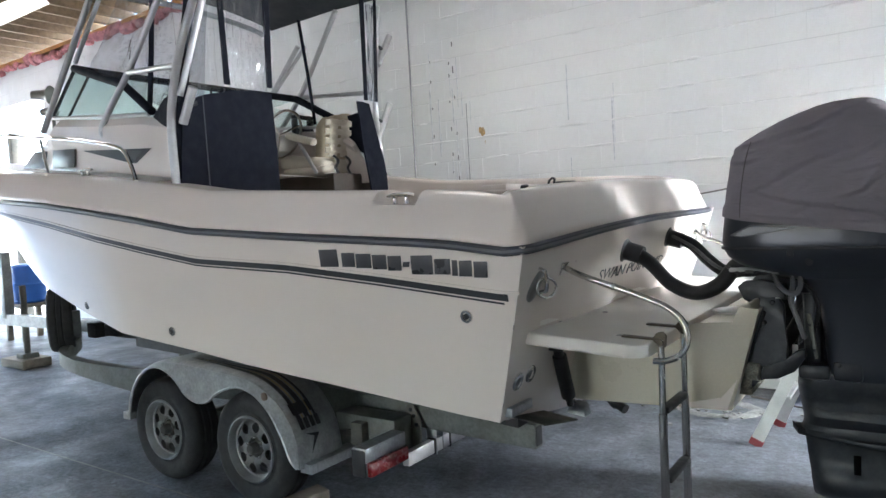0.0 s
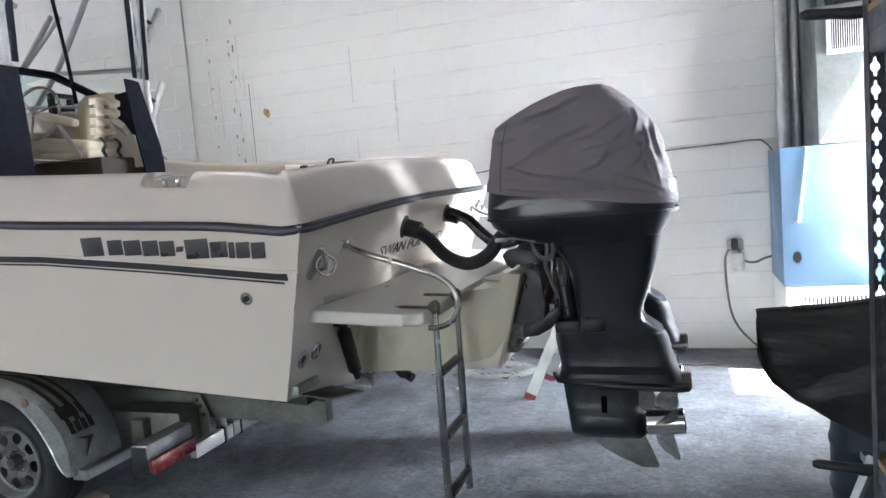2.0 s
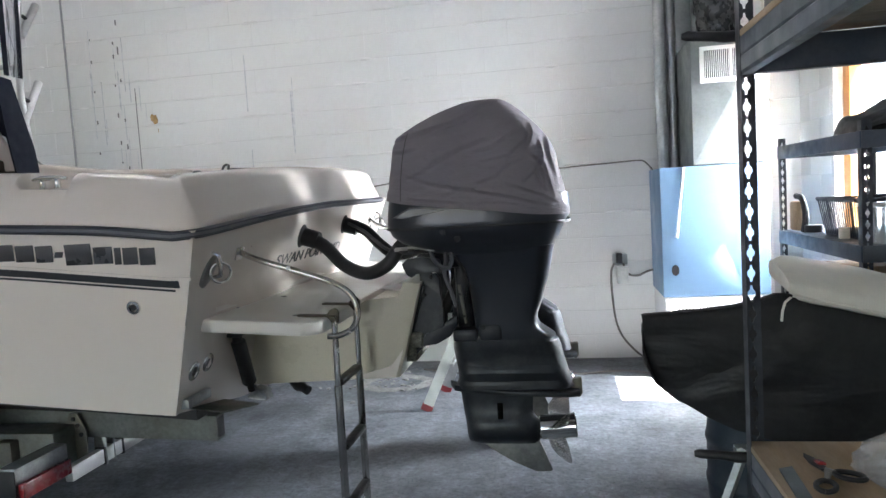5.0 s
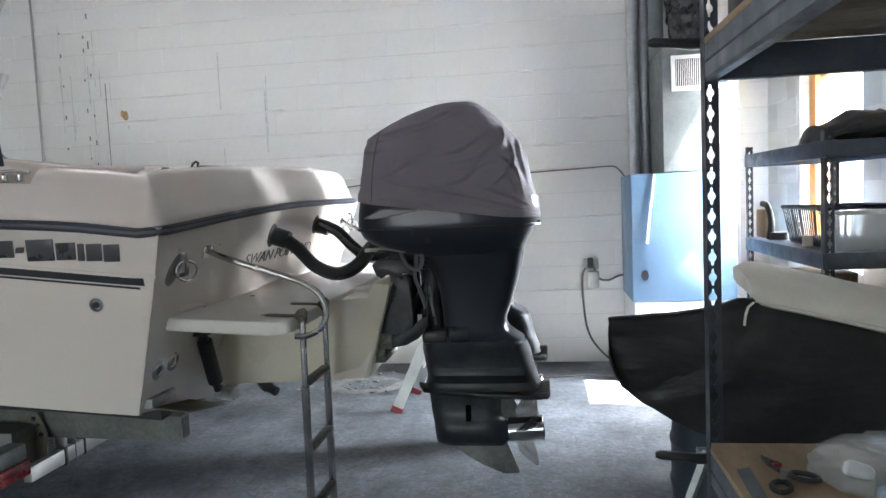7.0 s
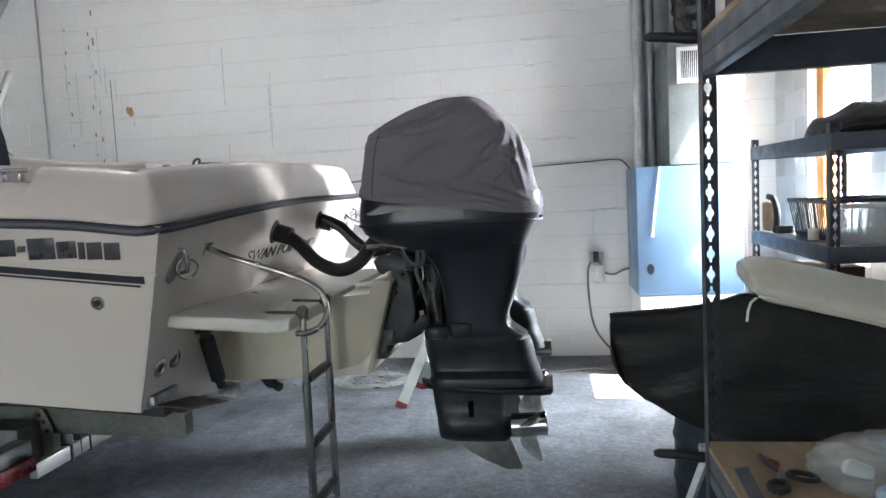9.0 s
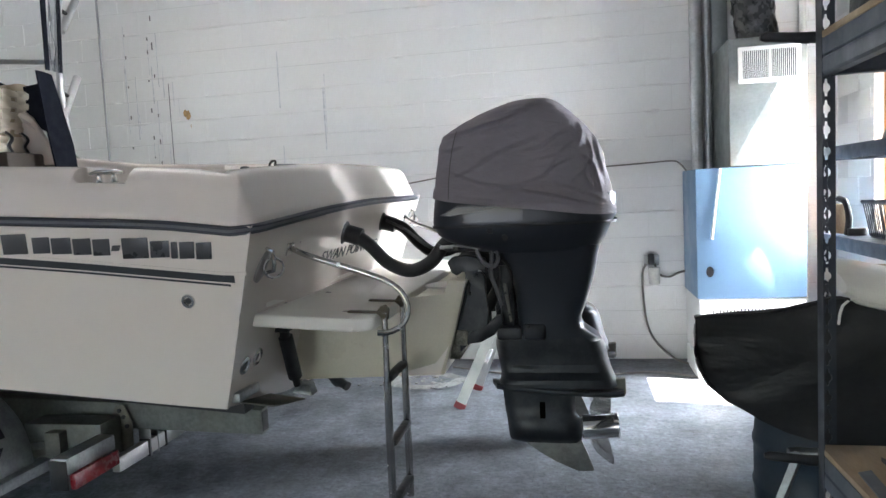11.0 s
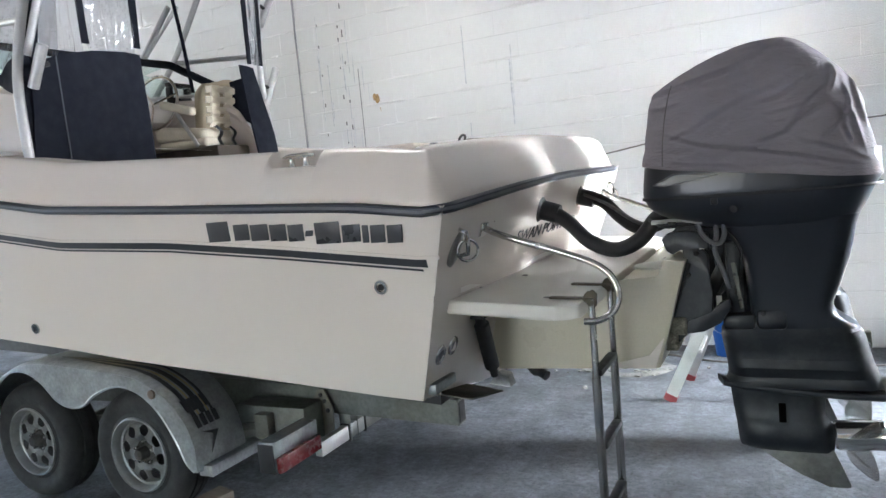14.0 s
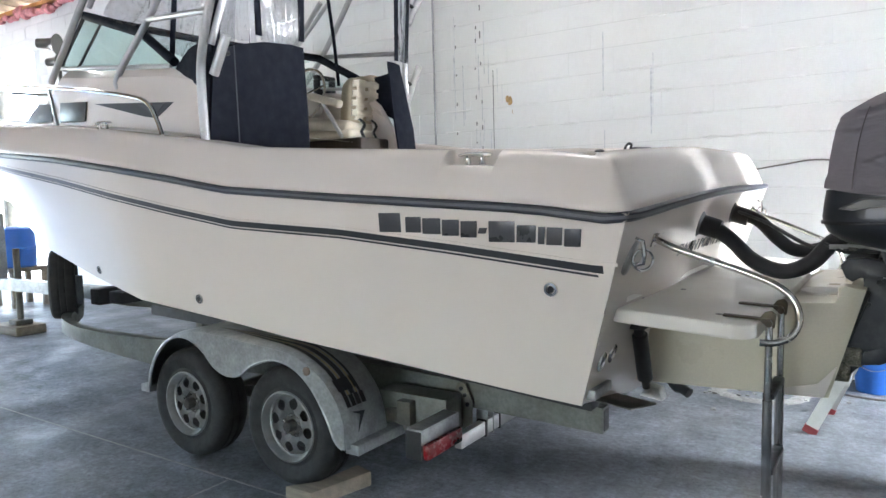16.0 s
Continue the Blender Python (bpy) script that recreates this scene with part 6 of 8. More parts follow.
for s in (-1, 1):
    o = 0.68 * s
    pts = [(-0.22, CY + o, 0.428), (-1.5, CY + o, 0.47), (-2.8, CY + o, 0.435)] + smooth_line([(-3.5, CY + o, 0.385), (-4.0, CY + o, 0.395), (-4.50, CY + o * 0.99, 0.42), (-4.86, CY + o * 0.88, 0.45), (-5.05, CY + o * 0.66, 0.47), (-5.35, CY + o * 0.34, 0.51), (-6.0, CY + o * 0.14, 0.58)], 5)
    bar(pts, 0.075, [0.115, 0.13, 0.17] + [max(0.115, 0.185 - 0.075 * (-3.5 - p[0])) for p in pts[3:]], M_GALVSHADE)
    # hollow end of the rail
    part("rail_end", box(B(), -0.219, -0.216, CY + o - 0.028, CY + o + 0.028, 0.382, 0.474), M_BLACK, trailer)
    # bunks with a dark carpet
    bar([(-0.20, CY + s * 0.86, 0.56), (-1.2, CY + s * 0.86, 0.64), (-2.4, CY + s * 0.84, 0.70), (-3.3, CY + s * 0.80, 0.72)], 0.09, 0.06, M_BLACK, "bunk", "bunk board wrapped in dark carpet")
    for x, z in ((-0.35, 0.53), (-1.9, 0.59), (-3.1, 0.62)):
        part("bunk_bracket", box(B(), x - 0.03, x + 0.03, CY + s * 0.60 - 0.03, CY + s * 0.60 + 0.03, 0.40, z, 0.004), M_GALVDARK, trailer)
bar([(-5.3, CY, 0.60), (-8.0, CY, 0.58)], 0.09, 0.12, M_GALV, "tongue", "galvanised trailer tongue")
for x, z, w in ((-1.665, 0.31, 0.07), (-2.46, 0.31, 0.07)):
    part("axle", tube(B(), [(x, CY - 1.10, z), (x, CY + 1.10, z)], 0.035, 10), M_GALVDARK, trailer)
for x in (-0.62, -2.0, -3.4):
    part("crossmember", box(B(), x - 0.04, x + 0.04, CY - 0.66, CY + 0.66, 0.385, 0.46, 0.005), M_GALVDARK, trailer)
# rear light bar
part("light_bar", box(B(), -0.88, -0.84, CY - 0.90, CY + 0.90, 0.245, 0.315, 0.004), M_ALU, trailer, "bare aluminium rear light bar")
for s in (-1, 1):
    y0 = CY + s * 1.06
    tl = part("tail_light", box(B(), -0.93, -0.845, y0 - 0.15, y0 + 0.15, 0.36, 0.43, 0.006), M_GALV, trailer, "tail light box with a red lens")
    part("lens", box(B(), -0.848, -0.82, y0 - 0.145, y0 + 0.14, 0.295, 0.365, 0.008), M_RED, tl, "dull red lens")
    part("end_cap", box(B(), -0.93, -0.85, y0 - s * -0.152 - 0.004, y0 - s * -0.152 + 0.004, 0.295, 0.42, 0.002), M_BLACK, tl)
    br = B()
    yb = CY + s * 0.735
    plate(br, [(-0.99, yb, 0.285), (-0.88, yb, 0.285), (-0.875, yb, 0.43), (-0.915, yb, 0.51), (-0.955, yb, 0.51), (-0.985, yb, 0.45)], (0, s, 0), 0.008, 0.001)
    bp = part("bracket_plate", br, M_GALVDARK, trailer, "drilled galvanised bracket plate")
    for x, z in ((-0.935, 0.485), (-0.915, 0.455), (-0.945, 0.43), (-0.90, 0.41)):
        part("bolt", lathe(B(), (x, yb + s * 0.008, z), (0, s, 0), [(0, 0.011), (0.007, 0.011), (0.009, 0.006)], 6), M_BLACK, bp)
    # angle brackets that hang the light bar, and the straps round it
    for dy in (0.075, 0.135):
        yk = yb - s * dy
        part("hanger", plate(B(), [(-0.90, yk, 0.235), (-0.835, yk, 0.235), (-0.835, yk, 0.375), (-0.865, yk, 0.395), (-0.90, yk, 0.395)], (0, s, 0), 0.005, 0.001), M_GALV, trailer, "bent steel hanger of the light bar")
    for dy in (0.06, 0.20):
        yk = yb - s * dy
        part("strap", box(B(), -0.886, -0.836, yk - 0.006, yk + 0.006, 0.238, 0.322, 0.001), M_BLACK, trailer, "black strap round the light bar")
# support behind the wheels
part("side_step", box(B(), -1.27, -1.19, 2.03, 2.60, 0.255, 0.305, 0.004), M_GALV, trailer, "fender support angle")
part("side_step", box(B(), -2.86, -2.78, 2.03, 2.60, 0.33, 0.375, 0.004), M_GALV, trailer, "fender support angle")
part("spring_box", box(B(), -1.34, -0.93, 2.37, 2.515, 0.275, 0.465, 0.008), M_GALVSHADE, trailer, "stained steel hanger box with under-hull shade in its colour")
for x in (-1.15, -2.0, -2.85):
    part("spring_hanger", box(B(), x - 0.04, x + 0.04, 2.32, 2.40, 0.32, 0.44, 0.006), M_GALVDARK, trailer)
for xc in (-1.57, -2.43):
    part("leaf_spring", tube(B(), smooth_line([(xc - 0.38, 2.36, 0.36), (xc, 2.36, 0.315), (xc + 0.38, 2.36, 0.36)], 5), 0.022, 6, squash=1.6), M_GALVDARK, trailer)

HUBS = ((-1.668, 0.307), (-2.46, 0.307))
WY = 2.05   # outer tyre wall


def tandem_fender(s):
    """A double-arched fender: a rolled top and a skirt cut to the wheels."""
    top = smooth_line([(-2.75, 0, 0.38), (-2.733, 0, 0.475), (-2.669, 0, 0.581), (-2.554, 0, 0.681), (-2.40, 0, 0.736), (-2.25, 0, 0.75), (-2.047, 0, 0.743), (-1.834, 0, 0.729), (-1.634, 0, 0.713), (-1.52, 0, 0.687), (-1.414, 0, 0.634), (-1.346, 0, 0.578), (-1.28, 0, 0.49), (-1.245, 0, 0.38), (-1.235, 0, 0.28)], 4)
    lip = smooth_line([(-2.744, 0, 0.38), (-2.686, 0, 0.533), (-2.596, 0, 0.633), (-2.488, 0, 0.689), (-2.364, 0, 0.694), (-2.248, 0, 0.644), (-2.161, 0, 0.569), (-2.085, 0, 0.536), (-2.007, 0, 0.531), (-1.94, 0, 0.551), (-1.873, 0, 0.597), (-1.767, 0, 0.638), (-1.667, 0, 0.65), (-1.553, 0, 0.622), (-1.446, 0, 0.54), (-1.363, 0, 0.418), (-1.315, 0, 0.318), (-1.272, 0, 0.281)], 5)
    yo, yi = CY + s * (CY - WY + 0.045), CY + s * (CY - WY - 0.25)
    rs = []
    for p in top:
        c = Vector((-2.02, 0, 0.33))
        q = (p - c).normalized()
        rs.append([Vector((p.x, yi, p.z)), Vector((p.x, yo + s * -0.03, p.z)), Vector((p.x - q.x * 0.01, yo + s * -0.008, p.z - q.z * 0.01)), Vector((p.x - q.x * 0.03, yo, p.z - q.z * 0.03))])
    fb_ = B()
    skin(fb_, rs, False)
    fen = part("fender", fb_, M_GALV, trailer, "galvanised steel tandem fender with gold and black stripes", 40)
    # skirt: strip between the top line and the wheel arches
    sk_ = B()
    n, up, dn = 110, [], []
    for i in range(n + 1):
        x = -2.744 + (2.744 - 1.25) * i / n
        zt = max(lerp_table([(p.x, p.z) for p in top], x) - 0.012, 0.28)
        zl = min(lerp_table([(p.x, p.z) for p in lip], x), zt - 0.004)
        up.append(Vector((x, yo, zt)))
        dn.append(Vector((x, yo, zl)))
    back = Vector((0, -s * 0.005, 0))
    skin(sk_, [[a - back * 0.3, b - back * 0.3, b + back, a + back] for a, b in zip(up, dn)], True, True)
    part("skirt", sk_, M_GALV, fen)
    # rolled edge that follows both arches
    part("rolled_edge", tube(B(), [(p.x, yo - s * 0.004, p.z) for p in lip], 0.008, 7), M_GALV, fen)
    # decal stripes over the rear shoulder and plain blocks for the maker's mark
    if s < 0:
        sect = [p for p in top if -2.25 < p.x < -1.28 and p.z > 0.50]
        for k, (a, b, mt) in enumerate(((0.045, 0.070, M_NAVYSTRIPE), (0.080, 0.088, M_GOLD), (0.098, 0.128, M_NAVYSTRIPE), (0.138, 0.146, M_GOLD), (0.156, 0.172, M_NAVYSTRIPE))):
            rs2 = []
            for j, p in enumerate(sect):
                q = (p - Vector((-2.02, 0, 0.33))).normalized() * 0.0035
                taper = min(1.0, (j + 1) / 14)
                mid = 0.10
                rs2.append([Vector((p.x + q.x, yo + (mid + (e - mid) * taper), p.z + q.z)) for e in (a, b)])
            d_ = skin(B(), rs2, False)
            part("decal_stripe", d_, mt, fen, "worn decal stripe")
        for row, (f0, cells) in enumerate(((0.535, 4), (0.465, 4))):
            for k in range(cells):
                ya = yo + 0.035 + k * 0.036 + row * 0.01
                P = []
                for yy, zz in ((ya, f0), (ya + 0.026, f0), (ya + 0.026, f0 + 0.05), (ya, f0 + 0.05)):
                    xx = lerp_table([(p.z, p.x) for p in top if p.x > -1.6], zz) + 0.004
                    P.append((xx, yy, zz))
                part("decal_block", plate(B(), P, (1, 0, 0.3), 0.002), M_NAVYSTRIPE, fen, "black block of the maker's mark")
        P = []
        for yy, zz in ((0.06, 0.445), (0.15, 0.43), (0.08, 0.345), (0.115, 0.42)):
            P.append((lerp_table([(p.z, p.x) for p in top if p.x > -1.6], zz) + 0.005, yo + yy, zz))
        part("decal_block", plate(B(), P, (1, 0, 0.1), 0.002), M_NAVYSTRIPE, fen, "black arrow of the maker's mark")
    lamp = lathe(B(), (-1.47, yo - s * 0.0, 0.625), (0, s, 0), [(0, 0.022), (0.01, 0.021), (0.016, 0.012)], 14)
    part("marker_lamp", lamp, M_AMBER, fen, "faded amber marker lamp")


M_HUB = mat("greasy_hub", (0.07, 0.066, 0.06), 0.5, metal=0.5, var=0.3, scale=20, bump=0.1)
M_GOLD = mat("gold_film", (0.42, 0.33, 0.14), 0.4, var=0.1, bump=0.0)
M_AMBER = mat("faded_amber", (0.17, 0.12, 0.09), 0.4, var=0.1, bump=0.0)


def wheel_at(cx, cy, cz, s, r=0.306, parent=trailer, turn=0.0):
    """A trailer wheel: tyre, spoked rim and hub. s: the side that its face looks to."""
    w = 0.185
    prof = [(0.0, 0.182), (0.006, 0.20), (0.0, 0.22), (-0.010, 0.252), (-0.005, 0.275), (0.010, 0.292), (0.030, r - 0.004), (0.045, r), (0.062, r), (0.066, r - 0.008), (0.072, r - 0.008), (0.076, r), (0.108, r), (0.112, r - 0.008), (0.118, r - 0.008), (0.122, r), (w - 0.045, r), (w - 0.030, r - 0.004), (w - 0.01, 0.292), (w + 0.006, 0.275), (w + 0.010, 0.25), (w, 0.20), (w - 0.005, 0.18)]
    axis = (0, -s, 0)
    ty = part("tyre", lathe(B(), (cx, cy, cz), axis, prof, 56, False), M_TYRE, parent, "worn black trailer tyre", 30)
    # rim barrel and lip
    rim = part("rim", lathe(B(), (cx, cy, cz), axis, [(0.0, 0.182), (-0.008, 0.179), (-0.010, 0.174), (-0.002, 0.168), (0.018, 0.162), (0.030, 0.158), (0.034, 0.150), (0.15, 0.150), (0.15, 0.145), (0.075, 0.143), (0.045, 0.140)], 48, False), M_RIM, ty, "silver eight spoke steel rim")
    sp_ = B()
    for q in range(8):
        a = 2 * math.pi * q / 8 + turn
        u, v = Vector((math.cos(a), 0, math.sin(a))), Vector((-math.sin(a), 0, math.cos(a)))
        c = Vector((cx, cy - s * 0.040, cz))
        rows_s = []
        # narrow waist by the hub, widening to meet its neighbours at the rim
        for rad, half, dep in ((0.055, 0.023, 0.0), (0.074, 0.0305, -0.012), (0.082, 0.031, -0.016), (0.090, 0.0205, -0.017), (0.105, 0.0165, -0.016), (0.120, 0.0185, -0.014), (0.128, 0.030, -0.011), (0.134, 0.052, -0.008), (0.142, 0.058, -0.002), (0.150, 0.061, 0.010)):
            rows_s.append([c + u * rad - v * half + Vector((0, -s * dep, 0)), c + u * rad + Vector((0, -s * (dep - 0.006), 0)), c + u * rad + v * half + Vector((0, -s * dep, 0))])
        skin(sp_, rows_s, False)
    bmesh.ops.solidify(sp_, geom=sp_.faces[:], thickness=0.004)
    part("spokes", sp_, M_RIM, ty)
    hub = lathe(B(), (cx, cy - s * 0.075, cz), (0, s, 0), [(0.0, 0.066), (0.028, 0.064), (0.034, 0.050), (0.040, 0.033), (0.075, 0.030), (0.082, 0.024), (0.084, 0.0)], 24)
    part("hub", hub, M_HUB, ty, "grease-stained hub cap")
    for k in range(5):
        a = 2 * math.pi * k / 5 + 0.3
        nt_ = lathe(B(), (cx + 0.054 * math.cos(a), cy - s * 0.045, cz + 0.054 * math.sin(a)), (0, s, 0), [(0, 0.011), (0.02, 0.011), (0.026, 0.006)], 6)
        part("lug_nut", nt_, M_STEEL, ty)
    part("disc", lathe(B(), (cx, cy - s * 0.12, cz), (0, s, 0), [(0, 0.142), (0.01, 0.142)], 24), M_BLACK, ty)
    return ty


for s in (-1, 1):
    tandem_fender(s)
    for k, (hx, hz) in enumerate(HUBS):
        wheel_at(hx, CY + s * (CY - WY), hz, s, turn=0.2 + 0.5 * k)
# spare wheel on its post
part("spare_post", box(B(), -5.27, -5.19, 2.92, 3.00, 0.50, 0.80, 0.004), M_GALV, trailer)
spare = wheel_at(-5.20, 2.74, 0.745, -1, 0.30)
hub_at = Matrix.Translation((-5.20, 2.80, 0.745))
spare.matrix_basis = hub_at @ Matrix.Rotation(radians(-31), 4, "Z") @ hub_at.inverted()
# roller bracket on the tongue, winch post and jack
rb_ = B()
box(rb_, -5.0, -4.86, 2.95, 3.25, 0.56, 0.70, 0.01)
box(rb_, -4.8, -4.6, 3.0, 3.3, 0.58, 0.68, 0.01)
part("roller_bracket", rb_, M_BLACK, trailer, "dark roller bracket")
part("keel_roller", tube(B(), [(-4.7, CY - 0.12, 0.62), (-4.7, CY + 0.12, 0.62)], 0.05, 12), M_BLACK, trailer)
part("winch_post", box(B(), -7.35, -7.25, CY - 0.05, CY + 0.05, 0.60, 1.35, 0.006), M_GALV, trailer)
jk = part("jack", tube(B(), [(-7.35, 3.45, 0.10), (-7.35, 3.45, 0.95)], 0.035, 12), M_GALVDARK, trailer, "upright tongue jack")
part("jack_foot", box(B(), -7.44, -7.26, 3.36, 3.54, 0.10, 0.16, 0.01), M_GALVDARK, jk)

# timber beneath the jack and behind the rear wheel
solo("timber_block", box(B(), -7.70, -7.15, 3.30, 3.62, 0.0, 0.10, 0.008), M_LUMBER, "weathered timber block under the trailer jack", "timber block")
solo("wheel_chock", plate(B(), [(-1.57, 1.925, 0), (-1.40, 1.93, 0), (-1.32, 2.27, 0), (-1.44, 2.30, 0), (-1.455, 2.04, 0)], (0, 0, 1), 0.075, 0.008), M_LUMBER, "pale timber offcut chocking the rear wheel", "wheel chock")
# ---------------------------------------------------------------- furnace, duct and pipes by the back wall
fu = thing("furnace", (2.5, 5.2, 0.0), "pale blue enamelled warm-air furnace with a sheet metal plenum", "furnace")
part("cabinet", box(B(), 2.096, 2.835, 4.86, 5.47, 0.595, 1.537, 0.008), M_FURN, fu, "pale blue enamelled cabinet")
part("base", box(B(), 2.106, 2.825, 4.868, 5.46, 0.162, 0.592, 0.006), M_WHITE, fu, "white slotted base panel")
part("base_flange", box(B(), 2.110, 2.145, 4.855, 4.866, 0.17, 0.57, 0.003), M_WHITE, fu, "bent edge of the base panel")
for i in range(24):
    part("louvre", box(B(), 2.20 + i * 0.024, 2.208 + i * 0.024, 4.8645, 4.872, 0.40, 0.522), M_BLACK, fu)
for x0 in (2.09, 2.59):
    # hollow concrete blocks, one core open to the front
    fb = B()
    for x_0, x_1, z_0, z_1 in ((0.0, 0.235, 0.0, 0.026), (0.0, 0.235, 0.134, 0.16), (0.0, 0.030, 0.0265, 0.1335), (0.205, 0.235, 0.0265, 0.1335)):
        box(fb, x0 + x_0, x0 + x_1, 4.85, 5.38, z_0, z_1, 0.003)
    part("foot", fb, M_WHITE, fu, "white painted hollow block foot")
ho = lathe(B(), (2.184, 4.86, 0.793), (0, -1, 0), [(0.0, 0.026), (0.003, 0.026)], 18)
for v in ho.verts:
    v.co.z = 0.793 + (v.co.z - 0.793) * 1.5
part("finger_hole", ho, M_BLACK, fu, "black oval finger hole")
pln = B()
box(pln, 2.334, 2.845, 4.86, 5.42, 1.541, 2.43, 0.004)
plenum = part("plenum", pln, M_DUCT, fu, "shiny sheet metal plenum with creased faces")
# cross-broken front: a shallow pyramid
pc = B()
c0, c1, c2, c3, ap = (pc.verts.new(p) for p in ((2.336, 4.858, 1.544), (2.843, 4.858, 1.544), (2.843, 4.858, 2.427), (2.336, 4.858, 2.427), (2.597, 4.826, 2.014)))
for q in ((c0, c1, ap), (c1, c2, ap), (c2, c3, ap), (c3, c0, ap)):
    pc.faces.new(q)
part("creased_face", pc, M_DUCT, plenum, "", 1)
gr = part("grille", box(B(), 2.388, 2.796, 4.817, 4.837, 2.11, 2.36, 0.006), M_WHITE, fu, "white two-panel air grille")
for a, b in ((2.417, 2.585), (2.605, 2.767)):
    part("grille_opening", box(B(), a, b, 4.812, 4.819, 2.14, 2.33), M_BLACK, gr)
    n = 13
    for i in range(n):
        x = a + (b - a) * (i + 0.5) / n
        part("vane", box(B(), x - 0.0018, x + 0.0018, 4.808, 4.813, 2.14, 2.33), M_WHITE, gr)
stick = tube(B(), [(2.261, 4.848, 1.533), (2.229, 4.843, 1.284), (2.200, 4.843, 1.051), (2.197, 4.841, 1.031)], [0.009, 0.009, 0.009, 0.013], 8)
solo("white_rod", stick, M_WHITE, "thin white rod hanging on the furnace front", "rod")
# flexible duct going up from the plenum
fd = B()
rs_ = []
for i in range(110):
    z, row = 2.433 + i * 0.019, []
    cx = 2.60 - 0.10 * min(1.0, i / 45) ** 1.3
    for k in range(44):
        a = 2 * math.pi * k / 44
        c, q = math.cos(a), math.sin(a)
        fold = 0.020 * noise.noise(Vector((c * 2.2, q * 2.2, z * 9 + c * 2))) + 0.010 * noise.noise(Vector((c * 6, q * 6, z * 22 - c * 5))) + 0.004 * math.sin(i * 1.05)
        r = 0.142 + fold
        row.append(Vector((cx + r * c, 5.18 + r * q, z)))
    rs_.append(row)
skin(fd, rs_, True, True)
solo("flexible_duct", fd, M_DUCTFILM, "crinkled black flexible duct above the furnace", "duct", angle=60)
# vertical pipes beside the furnace
for x, y, r, nm in ((2.203, 5.40, 0.047, "flue_pipe"), (2.29, 5.43, 0.036, "flue_pipe")):
    pp = thing(nm, (x, y, 1.54), "tall galvanised pipe running up the block wall", "pipe", "pipes by the furnace")
    part("pipe", tube(B(), [(x, y, 1.545), (x, y, TOP)], r, 16), M_PIPE, pp)
    for z in (2.1, 3.0):
        part("strap", tube(B(), [(x, y, z - 0.012), (x, y, z + 0.012)], r + 0.004, 16), M_PIPE, pp)
# flat grey strip just right of the pipes
solo("duct_board", box(B(), 2.335, 2.45, 5.44, 5.497, 1.55, TOP, 0.003), M_DUCT, "flat grey strip up the wall", "channel")
solo("vent_pipe", tube(B(), [(2.985, 5.42, 0.0), (2.985, 5.42, TOP)], 0.026, 12), M_WHITE, "white painted vertical pipe beside the furnace", "pipe")
part_p = solo("wall_pipe", tube(B(), smooth_line([(2.93, 5.43, 2.03), (2.97, 5.40, 2.03), (3.02, 5.40, 2.02)], 4), 0.012, 8), M_WHITE, "short white pipe stub", "pipe")

# outlet box and cables on the wall
ob_ = thing("outlet", (1.825, 5.49, 0.84), "grimy weatherproof outlet box with a clear flap", "outlet")
part("box", box(B(), 1.78, 1.90, 5.44, 5.493, 0.785, 0.872, 0.010), M_CONDUIT, ob_, "grey metal outlet box")
part("flap", lathe(B(), (1.855, 5.425, 0.635), (0, 0, 1), [(0, 0.040), (0.01, 0.044), (0.125, 0.047), (0.135, 0.047), (0.14, 0.03)], 18), M_CLOUDY, ob_, "cloudy plastic cover hanging open")
part("plug", box(B(), 1.808, 1.856, 5.40, 5.439, 0.80, 0.885, 0.010), M_BLACK, ob_, "black plug")
solo("power_cable", tube(B(), smooth_line([(1.79, 5.43, 0.80), (1.765, 5.44, 0.72), (1.77, 5.46, 0.5), (1.80, 5.46, 0.28), (1.88, 5.44, 0.13), (2.02, 5.36, 0.02), (2.2, 5.2, 0.012)], 6), 0.009, 7), M_CABLE, "grey power cable hanging from the outlet to the floor", "cable")
solo("power_cable", tube(B(), smooth_line([(1.86, 5.43, 0.80), (1.90, 5.44, 0.71), (1.98, 5.46, 0.69), (2.05, 5.46, 0.72), (2.13, 5.40, 0.75)], 6), 0.009, 7), M_CABLE, "grey cable looping from the outlet to the furnace", "cable")
solo("wall_cable", tube(B(), smooth_line([(-0.6, 5.485, 1.53), (-0.2, 5.485, 1.552), (0.1, 5.485, 1.592), (0.3, 5.485, 1.618), (0.55, 5.485, 1.60), (0.9, 5.485, 1.585), (1.4, 5.485, 1.605), (1.8, 5.485, 1.618), (2.02, 5.485, 1.625), (2.08, 5.485, 1.60), (2.13, 5.45, 1.53)], 5), 0.0065, 6), M_CABLE, "thin grey cable sagging along the block wall", "cable")
solo("floor_cable", tube(B(), smooth_line([(0.2, 5.2, 0.008), (0.7, 5.0, 0.008), (1.2, 5.12, 0.008), (1.45, 4.98, 0.008), (1.8, 5.05, 0.008), (2.1, 4.9, 0.008)], 6), 0.008, 6), M_CABLE, "thin dark cable lying on the floor", "cable")

# ---------------------------------------------------------------- near shelf
NX, NY = 1.829, 1.46


